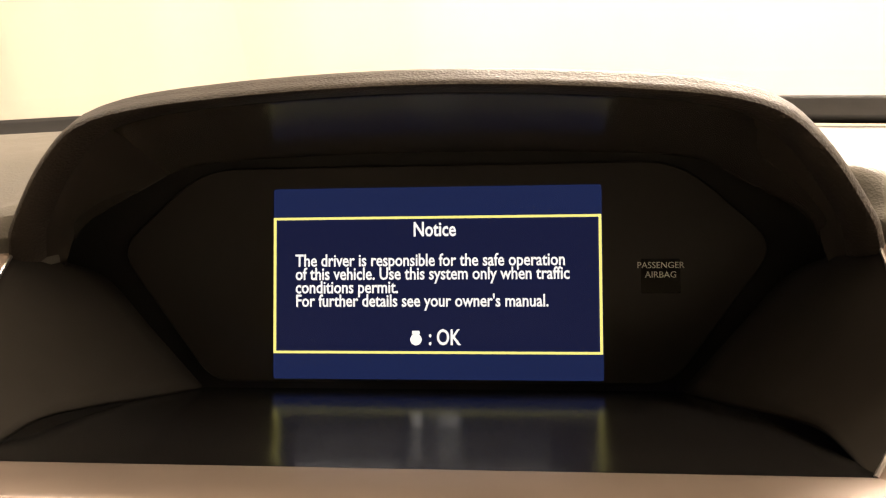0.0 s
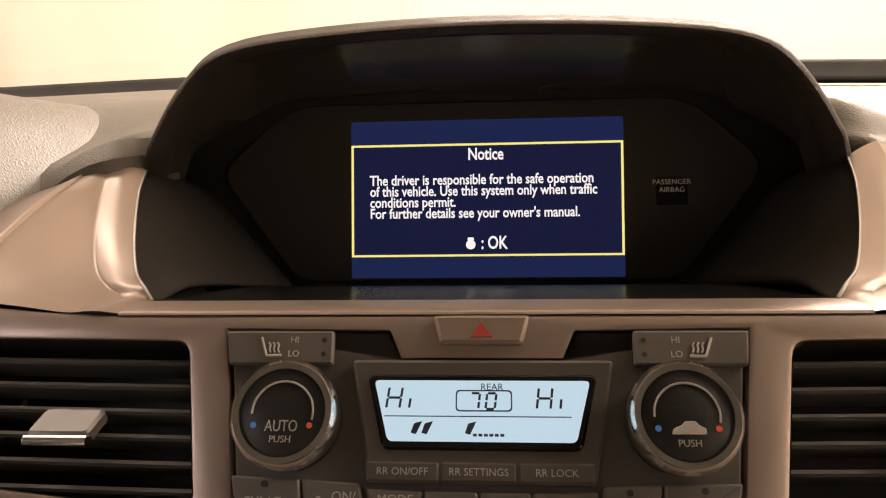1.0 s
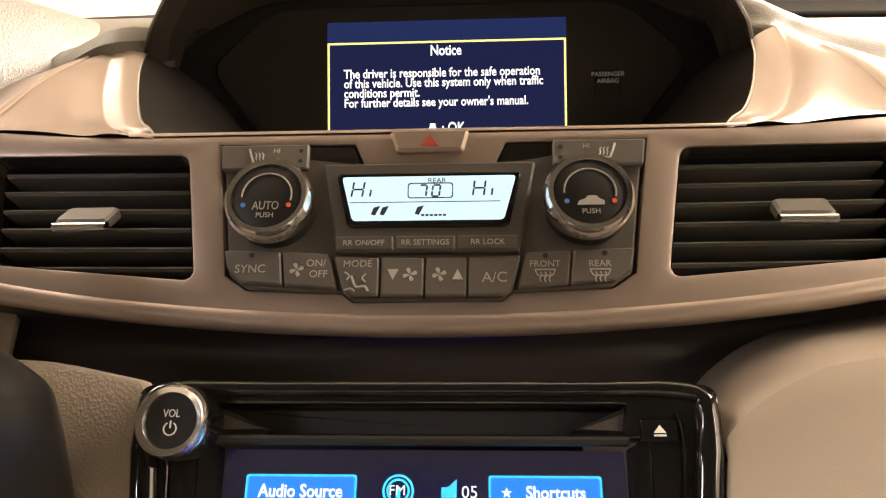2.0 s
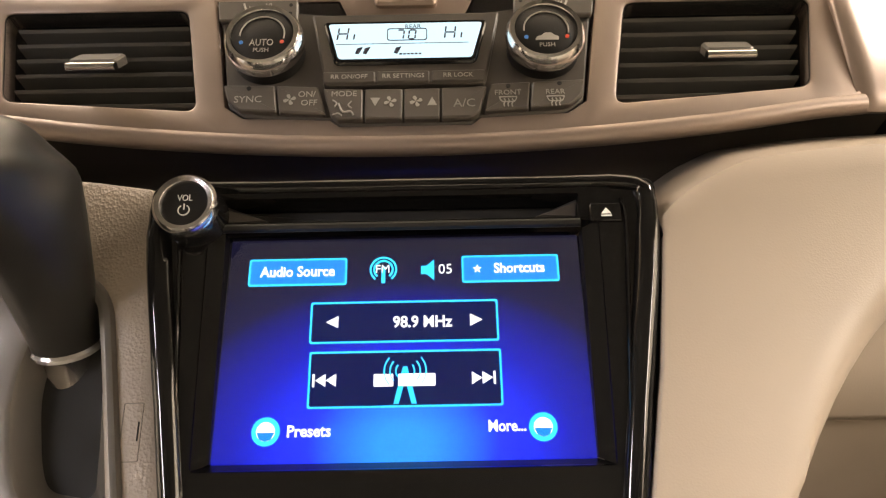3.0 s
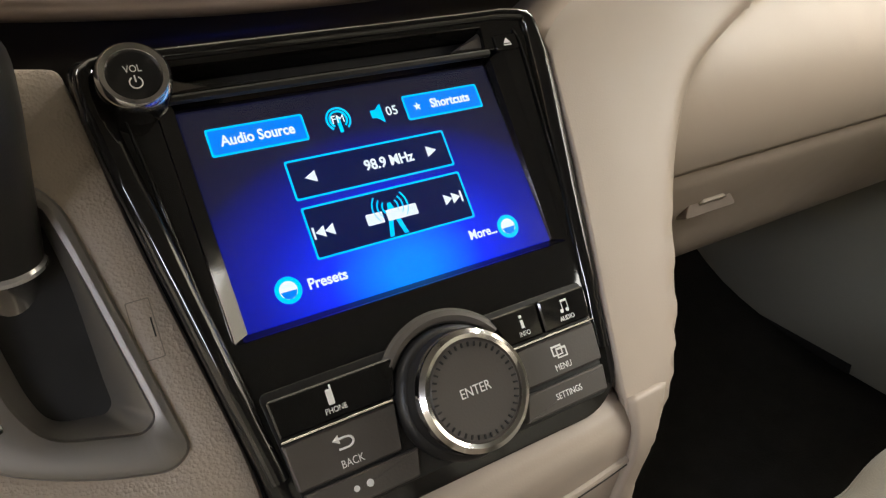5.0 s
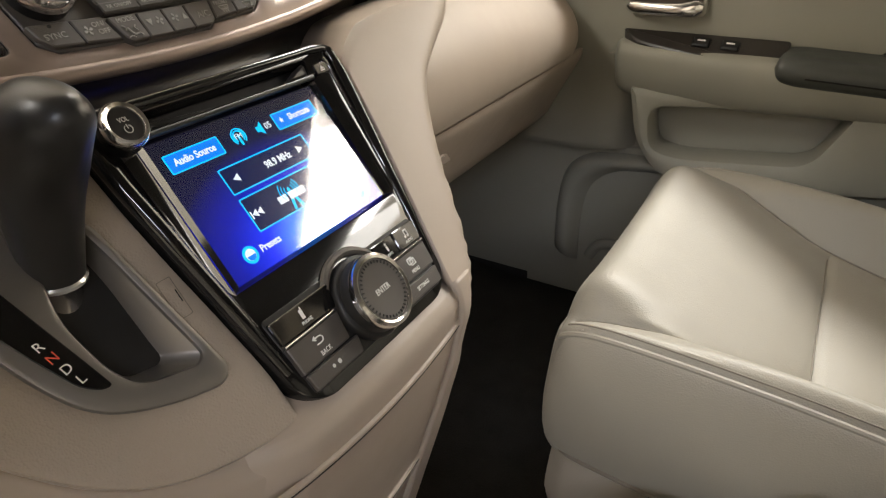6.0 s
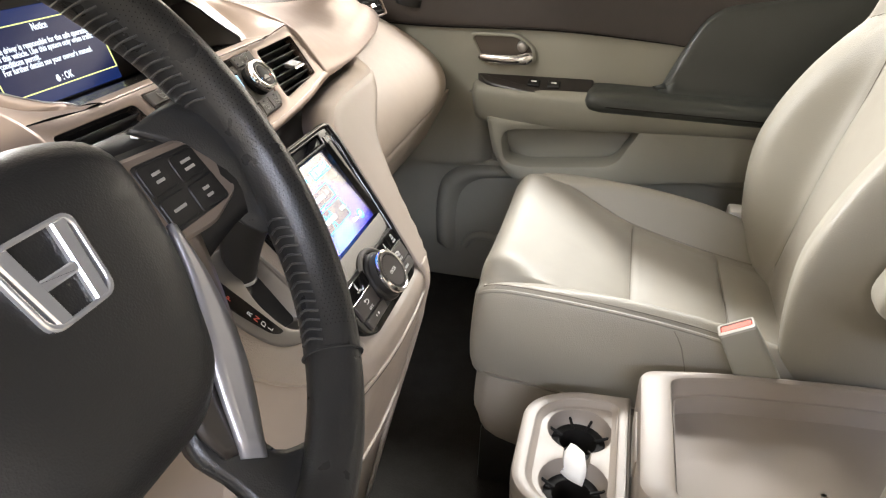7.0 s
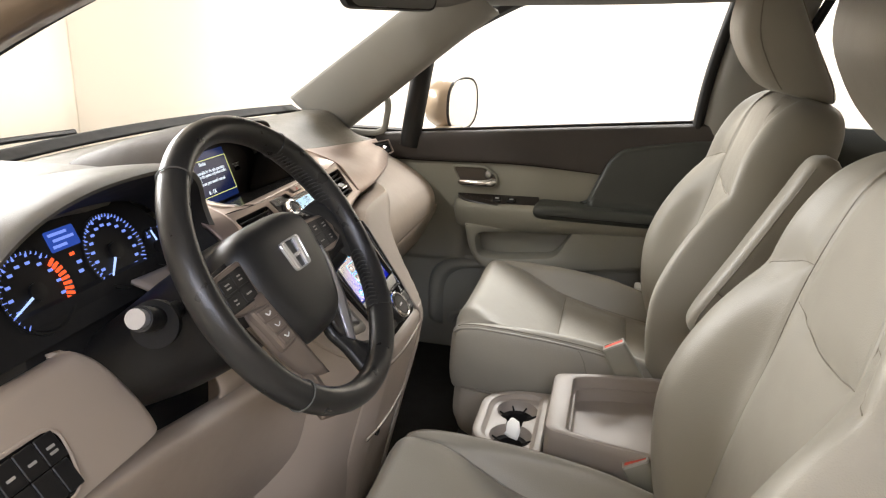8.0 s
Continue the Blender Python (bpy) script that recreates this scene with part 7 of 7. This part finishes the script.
for i, (x0, x1) in enumerate(((-733.6, -710), (-759, -734.6), (-784.5, -760), (-810, -785.5))):
    for v0, v1, n_ in ((-17, 13, 2 if i in (0, 3) else 1), (14, 45, 2 if i == 3 else 0)):
        kb = part("switch", plate(rect(x0, x1 - (4 if i == 0 and v0 > 0 else 0), v0, v1, 2), PK, 0.0, 0.0052, 0.0010), M_BLACK, bank)
        for q in range(n_):
            xc, vc = (x0 + x1) / 2, (v0 + v1) / 2 + 2 + 6 * (q - (n_ - 1) / 2)
            part("switch_icon", plate(rect(xc - 5, xc + 5, vc - 1.5, vc + 1.5, 0.7), PK, 0.0050, 0.0056, 0.0001), M_PRINT, kb)
part("filler", block(-0.60, -0.26, 0.36, 0.44, 0.50, 0.68, 0.01), M_MATTE, dl)

# ---------------------------------------------------------------- steering wheel and column
WA = radians(33)
WC = Vector((-0.4696, 0.0779, 0.7448))
WM = Matrix(((1, 0, 0, WC.x), (0, math.sin(WA), -math.cos(WA), WC.y), (0, math.cos(WA), math.sin(WA), WC.z), (0, 0, 0, 1)))
sw_ = root("steering_wheel", WC.x, WC.y + 0.05, WC.z - 0.03, "black leather steering wheel with silver spokes and stitched rim", "steering wheel")
R0 = 0.178
def rim_at(a, b, k=1.0):
    """A point of the rim: a round the wheel, b round its section."""
    thick = k * (1 + 0.10 * max(0.0, math.cos(3.2 * (a - radians(28)))) if abs(a - radians(28)) < 0.49 else k)
    return WM @ Vector(((R0 + 0.0160 * thick * math.cos(b)) * math.cos(a), (R0 + 0.0160 * thick * math.cos(b)) * math.sin(a), 0.0180 * thick * math.sin(b)))


SECTION = [2 * math.pi * j / 18 for j in range(18)]
# smooth leather over most of the ring, perforated leather at the grip
plain = [[rim_at(radians(51 + 264 * i / 72), b) for b in SECTION] for i in range(73)]
rim = part("rim", grid(plain, closed_v=True), M_WHEEL, sw_, "worn black leather rim")
grips = [[rim_at(radians(-45 + 96 * i / 36), b, 1.012) for b in SECTION] for i in range(37)]
grip = part("rim_grip", grid(grips, closed_v=True), M_WHEEL, sw_, "perforated black leather grip")
dots = bmesh.new()
for i in range(100):
    a = radians(48) - 0.0155 * i
    for j in range(40):
        b = 2 * math.pi * (j + 0.5 * (i % 2)) / 40
        if 2.6 < b < 3.9 or a < radians(-43):
            continue
        c = rim_at(a, b, 1.0165)
        u, w = (rim_at(a + 0.01, b, 1.0165) - c).normalized(), (rim_at(a, b + 0.05, 1.0165) - c).normalized()
        dots.faces.new([dots.verts.new(c + 0.00034 * (u * math.cos(q) + w * math.sin(q))) for q in (0, 1.047, 2.094, 3.142, 4.189, 5.236)])
tagged(part("perforation", dots, M_HOLE, grip, smooth=False), kind="stuff")
for a in (129, 51, -45, 224):
    part("rim_seam", tube([rim_at(radians(a), b, 1.03) for b in SECTION], 0.0009, 6, 2, closed=True), M_STITCH if a > 100 else M_WHEEL, rim)
# lacing along the inner edge
for k in range(44):
    a = radians(-43 + 92 * k / 43)
    if -14 < math.degrees(a) < 14:
        continue
    part("stitch", tube([rim_at(a, radians(158), 1.03), rim_at(a + 0.016, radians(183), 1.06), rim_at(a + 0.006, radians(212), 1.03)], 0.0008, 6, 3), M_LACE, grip)
# hub cover
hub = rounded([(-0.092, 0.052), (-0.05, 0.066), (0.05, 0.066), (0.092, 0.052), (0.090, -0.01), (0.062, -0.075), (0.035, -0.092), (-0.035, -0.092), (-0.062, -0.075), (-0.090, -0.01)], 0.03, 5)
hb_ = [[WM @ Vector((x * k, y * k - 0.004, h)) for x, y in hub] for h, k in ((-0.060, 0.92), (-0.035, 1.0), (-0.017, 0.99), (-0.006, 0.93), (0.002, 0.80), (0.0055, 0.55), (0.0065, 0.02))]
hubo = part("hub_cover", sheet(hb_, 2, 1, closed_v=True, caps=True), M_HUB, sw_, "black padded hub cover")
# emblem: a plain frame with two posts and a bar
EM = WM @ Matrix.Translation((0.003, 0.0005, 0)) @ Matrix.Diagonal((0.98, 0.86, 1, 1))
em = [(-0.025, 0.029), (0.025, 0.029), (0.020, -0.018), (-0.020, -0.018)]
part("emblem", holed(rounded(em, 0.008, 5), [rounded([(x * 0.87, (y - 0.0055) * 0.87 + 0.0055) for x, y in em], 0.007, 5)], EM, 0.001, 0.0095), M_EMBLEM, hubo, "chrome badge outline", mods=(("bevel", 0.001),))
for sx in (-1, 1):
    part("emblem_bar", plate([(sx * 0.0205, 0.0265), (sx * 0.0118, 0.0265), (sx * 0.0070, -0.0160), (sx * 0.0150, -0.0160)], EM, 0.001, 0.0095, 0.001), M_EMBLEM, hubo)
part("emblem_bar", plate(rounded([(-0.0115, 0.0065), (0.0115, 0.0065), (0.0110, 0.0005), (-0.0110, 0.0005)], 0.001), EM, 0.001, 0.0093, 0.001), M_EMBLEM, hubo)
for sx in (-1, 1):
    sp = [[WM @ Vector((sx * x, y, h)) for x, y, h in r] for r in (((0.070, 0.040, -0.022), (0.070, 0.002, -0.012), (0.070, -0.045, -0.022)), ((0.115, 0.036, -0.018), (0.115, 0.000, -0.012), (0.115, -0.034, -0.018)), ((0.150, 0.034, -0.012), (0.150, 0.000, -0.006), (0.150, -0.028, -0.012)), ((0.176, 0.040, -0.006), (0.176, 0.000, -0.002), (0.176, -0.030, -0.006)))]
    spo = part("side_spoke", sheet(sp, 4, 4), M_BLACK, sw_, mods=(("solid", 0.014),))
    part("button_pad", plate(rounded([(sx * 0.080, 0.034), (sx * 0.134, 0.030), (sx * 0.151, 0.008), (sx * 0.154, -0.012), (sx * 0.120, -0.021), (sx * 0.082, -0.018)], 0.007), WM, -0.020, -0.0068, 0.002), M_BRONZE, spo, "bronze button surround")
    part("key_base", plate(rounded([(sx * 0.0865, 0.0280), (sx * 0.137, 0.0250), (sx * 0.1425, -0.0130), (sx * 0.0865, -0.0130)], 0.004), WM, -0.018, -0.0064, 0.0004), M_BLACK, spo)
    for (x0, x1, y0, y1), (n_, w_) in zip(((0.088, 0.1125, 0.0075, 0.0265), (0.1135, 0.138, 0.0065, 0.0235), (0.088, 0.1125, -0.0115, 0.0065), (0.1135, 0.1405, -0.0125, 0.0055)), ((2, 0.0035), (2, 0.0045), (1, 0.0055), (2, 0.0030))):
        kb = part("wheel_button", plate(rounded([(sx * x0, y0), (sx * x1, y0), (sx * x1, y1), (sx * x0, y1)], 0.004), WM, -0.018, -0.0058, 0.0012), M_BLACK, spo)
        for q in range(n_):
            yc = (y0 + y1) / 2 + (q - (n_ - 1) / 2) * 0.0044
            xc = (x0 + x1) / 2
            part("button_print", plate(rounded([(sx * (xc - w_), yc - 0.0009), (sx * (xc + w_), yc - 0.0009), (sx * (xc + w_), yc + 0.0009), (sx * (xc - w_), yc + 0.0009)], 0.0003), WM, -0.0062, -0.0055, 0.0001), M_PRINT, kb)
    # glossy cap between the pad and the rim
    cap = [[WM @ Vector((sx * x, y, h)) for x, y, h in r] for r in (((0.118, 0.046, -0.020), (0.138, 0.049, -0.014), (0.158, 0.050, -0.014)), ((0.132, 0.028, -0.013), (0.150, 0.032, -0.004), (0.168, 0.034, -0.004)), ((0.143, 0.004, -0.011), (0.157, 0.006, -0.002), (0.172, 0.008, -0.002)), ((0.146, -0.020, -0.014), (0.158, -0.022, -0.008), (0.172, -0.024, -0.006)))]
    if sx > 0:
        cap += [[WM @ Vector(p) for p in r] for r in (((0.148, -0.032, -0.016), (0.158, -0.034, -0.009), (0.171, -0.036, -0.006)), ((0.157, -0.045, -0.014), (0.163, -0.047, -0.009), (0.170, -0.048, -0.007)))]
    part("spoke_cap", sheet(cap, 5, 5), M_WHEEL if sx > 0 else M_PIANO, spo, "black leather spoke cap" if sx > 0 else "glossy black spoke cap", mods=(("solid", 0.004),))
    # lower spoke with its inlay, nearly upright
    if sx > 0:
        lrow = (((0.060, -0.020, -0.018), (0.085, -0.022, -0.012), (0.112, -0.022, -0.022)), ((0.040, -0.070, -0.024), (0.070, -0.068, -0.014), (0.096, -0.064, -0.024)), ((0.024, -0.104, -0.024), (0.048, -0.108, -0.017), (0.072, -0.112, -0.026)), ((0.028, -0.136, -0.018), (0.044, -0.140, -0.012), (0.062, -0.138, -0.018)), ((0.024, -0.170, -0.008), (0.052, -0.168, -0.004), (0.086, -0.152, -0.008)))
    else:
        lrow = (((0.060, -0.020, -0.018), (0.085, -0.022, -0.012), (0.112, -0.022, -0.022)), ((0.050, -0.070, -0.024), (0.076, -0.068, -0.014), (0.098, -0.064, -0.024)), ((0.046, -0.115, -0.026), (0.068, -0.112, -0.017), (0.086, -0.108, -0.026)), ((0.052, -0.150, -0.020), (0.070, -0.148, -0.014), (0.088, -0.142, -0.020)), ((0.060, -0.176, -0.008), (0.078, -0.170, -0.004), (0.098, -0.160, -0.008)))
    part("lower_spoke", sheet([[WM @ Vector((sx * x, y, h)) for x, y, h in r] for r in lrow], 4, 4), M_WHEEL if sx > 0 else M_BRONZE, sw_, mods=(("solid", 0.012),))
    if sx > 0:
        inl = [[WM @ Vector((x, y, h)) for x, y, h in r] for r in (((0.085, -0.006, -0.003), (0.0885, -0.008, -0.004)), ((0.0745, -0.036, -0.004), (0.088, -0.042, -0.006)), ((0.059, -0.066, -0.006), (0.081, -0.078, -0.009)), ((0.050, -0.086, -0.008), (0.072, -0.099, -0.011)), ((0.037, -0.123, -0.011), (0.050, -0.134, -0.013)))]
        part("spoke_inlay", sheet(inl, 4, 3), M_SPOKE, sw_, "satin silver spoke inlay", mods=(("solid", 0.004),))
        inl = [[WM @ Vector((x, y, h)) for x, y, h in r] for r in (((0.036, -0.076, -0.013), (0.055, -0.074, -0.011)), ((0.027, -0.095, -0.014), (0.048, -0.094, -0.012)), ((0.031, -0.117, -0.015), (0.042, -0.122, -0.014)))]
        part("spoke_foot", sheet(inl, 4, 3), M_SWITCH, sw_, "satin grey spoke foot", mods=(("solid", 0.004),))
        inl = [[WM @ Vector((x, y, h)) for x, y, h in r] for r in (((0.090, -0.010, -0.008), (0.110, -0.018, -0.013)), ((0.089, -0.044, -0.010), (0.103, -0.050, -0.017)), ((0.073, -0.098, -0.013), (0.082, -0.100, -0.019)), ((0.051, -0.135, -0.015), (0.057, -0.135, -0.019)))]
        part("spoke_trim", sheet(inl, 4, 3), M_BRONZE, sw_, "bronze spoke trim", mods=(("solid", 0.004),))
    else:
        inl = [[WM @ Vector((-x, y, h)) for x, y, h in r] for r in (((0.072, -0.008, -0.006), (0.096, -0.010, -0.006), (0.121, -0.010, -0.014)), ((0.066, -0.050, -0.008), (0.088, -0.055, -0.007), (0.110, -0.062, -0.015)), ((0.052, -0.090, -0.012), (0.072, -0.094, -0.011), (0.092, -0.098, -0.018)), ((0.036, -0.136, -0.016), (0.056, -0.130, -0.015), (0.078, -0.118, -0.021)))]
        part("spoke_trim", sheet(inl, 4, 4), M_BRONZE, sw_, "bronze spoke trim", mods=(("solid", 0.005),))
pk_o = [(-0.118, -0.019), (-0.080, -0.023), (-0.069, -0.076), (-0.100, -0.078)]
pk = part("phone_keys", plate(rounded(pk_o, 0.006), WM, -0.018, -0.0045, 0.0025), M_BRONZE, sw_, "bronze phone key pad")
for k in range(3):
    a, b = 0.06 + 0.30 * k, 0.33 + 0.30 * k
    l0, l1 = Vector((-0.114, -0.021)).lerp(Vector((-0.097, -0.076)), a), Vector((-0.114, -0.021)).lerp(Vector((-0.097, -0.076)), b)
    r0, r1 = Vector((-0.084, -0.024)).lerp(Vector((-0.073, -0.074)), a), Vector((-0.084, -0.024)).lerp(Vector((-0.073, -0.074)), b)
    ky = part("phone_key", plate(rounded([tuple(l0), tuple(r0), tuple(r1), tuple(l1)], 0.003), WM, -0.006, -0.0022, 0.0010), M_BRONZE, pk)
    c_ = (l0 + l1 + r0 + r1) / 4
    part("key_print", tube([WM @ Vector((c_.x - 0.005, c_.y + 0.002, -0.0020)), WM @ Vector((c_.x, c_.y - 0.002, -0.0020)), WM @ Vector((c_.x + 0.005, c_.y + 0.001, -0.0020))], 0.0009, 6, 3), M_WHITE, ky)
# column shroud and stalks
col = root("steering_column", WC.x, 0.25, 0.60, "black steering column shroud with two stalks", "steering column")
cs = []
for d, rx, ry, dz in ((-0.045, 0.060, 0.055, 0), (-0.075, 0.072, 0.068, -0.004), (-0.14, 0.078, 0.072, -0.010), (-0.22, 0.075, 0.068, -0.014), (-0.30, 0.07, 0.06, -0.014)):
    cs.append([WM @ Vector((rx * math.copysign(abs(math.cos(a)) ** 0.8, math.cos(a)), ry * math.copysign(abs(math.sin(a)) ** 0.8, math.sin(a)) + dz, d)) for a in [2 * math.pi * j / 24 for j in range(24)]])
part("shroud", sheet(cs, 3, 1, closed_v=True, caps=True), M_BLACK, col)
s1 = part("light_stalk", tube([(-0.50, 0.20, 0.688), (-0.56, 0.188, 0.698), (-0.600, 0.180, 0.708), (-0.632, 0.173, 0.722)], [0.010, 0.011, 0.013, 0.014], 16, 5), M_BLACK, col)
part("stalk_ring", tube([(-0.590, 0.184, 0.6980), (-0.600, 0.181, 0.7010)], 0.0270, 24, 2), M_RUBBER, s1)
part("stalk_end", tube([(-0.629, 0.1735, 0.7208), (-0.642, 0.171, 0.7265)], 0.0110, 18, 2), M_SPOKE, s1, "silver stalk end")
s2 = part("wiper_stalk", tube([(-0.39, 0.20, 0.712), (-0.33, 0.192, 0.724), (-0.28, 0.184, 0.728), (-0.245, 0.178, 0.726)], [0.010, 0.012, 0.015, 0.014], 14, 5, flat=0.75), M_BLACK, col)
for x in (-0.275, -0.262, -0.25):
    part("stalk_print", block(x - 0.003, x + 0.003, 0.172, 0.178, 0.7375, 0.7395, 0.0005), M_WHITE, s2)

# ---------------------------------------------------------------- passenger end vent, rear-view mirror, wiper
pv = root("side_vent", 0.765, 0.37, 0.63, "small black air vent at the dash end", "air vent")
PV = Matrix.Translation((0.752, 0.372, 0.660)) @ Matrix.Rotation(radians(-25), 4, "Z") @ Matrix(((1, 0, 0, 0), (0, 0.5, -0.866, 0), (0, 0.866, 0.5, 0), (0, 0, 0, 1)))
vp = rounded([(-0.032, -0.022), (0.032, -0.016), (0.030, 0.020), (-0.034, 0.018)], 0.004)
part("vent_box", plate(vp, PV, -0.02, 0.002, 0.002), M_MATTE, pv)
part("vent_frame", holed([(x * 1.12, y * 1.15) for x, y in vp], [vp], PV, -0.01, 0.005), M_SILVER, pv)
for k in range(3):
    part("slat", plate(rounded([(-0.030, -0.013 + 0.011 * k), (0.029, -0.011 + 0.011 * k), (0.029, -0.008 + 0.011 * k), (-0.030, -0.010 + 0.011 * k)], 0.001, 1), PV, 0.001, 0.005, 0.0005), M_BLACK, pv)
part("vent_tab", plate(rounded([(-0.006, -0.004), (0.006, -0.004), (0.006, 0.004), (-0.006, 0.004)], 0.001), PV, 0.004, 0.010, 0.001), M_CHROME, pv)

rv = root("rear_view_mirror", 0.03, 0.16, 1.06, "black rear-view mirror under the headliner", "mirror")
RVM = Matrix.Translation((0.045, 0.12, 1.074)) @ Matrix.Rotation(radians(-22), 4, "Z") @ Matrix.Rotation(radians(82), 4, "X")
ro = rounded([(-0.125, -0.036), (0.125, -0.036), (0.128, 0.034), (-0.128, 0.034)], 0.028, 6)
part("mirror_case", grid([[RVM @ Vector((x * k, y * k, h)) for x, y in ro] for h, k in ((-0.030, 0.7), (-0.018, 0.95), (0.0, 1.0), (0.006, 0.97))], closed_v=True, caps=True), M_BLACK, rv)
part("mirror_glass", plate([(x * 0.93, y * 0.9) for x, y in ro], RVM, 0.004, 0.0068, 0.0005), M_MIRROR, rv)
part("mirror_arm", tube([(0.05, 0.16, 1.10), (0.02, 0.22, 1.115), (0.0, 0.28, 1.105)], 0.010, 10, 4), M_BLACK, rv)

wp = root("windshield_wiper", 0.0, 0.82, 0.775, "black wiper resting on the cowl", "wiper")
part("wiper_blade", tube([(x, ws_base(x)[1] + 0.05, ws_base(x)[2] - 0.016 - 0.012 * (x + 0.3) ** 2) for x in (-0.72, -0.5, -0.25, 0.0, 0.1)], 0.008, 8, 4), M_RUBBER, wp)
part("wiper_arm", tube([(-0.3, 0.875, 0.772), (-0.1, 0.885, 0.770), (0.12, 0.88, 0.762)], 0.007, 8, 4), M_BLACK, wp)
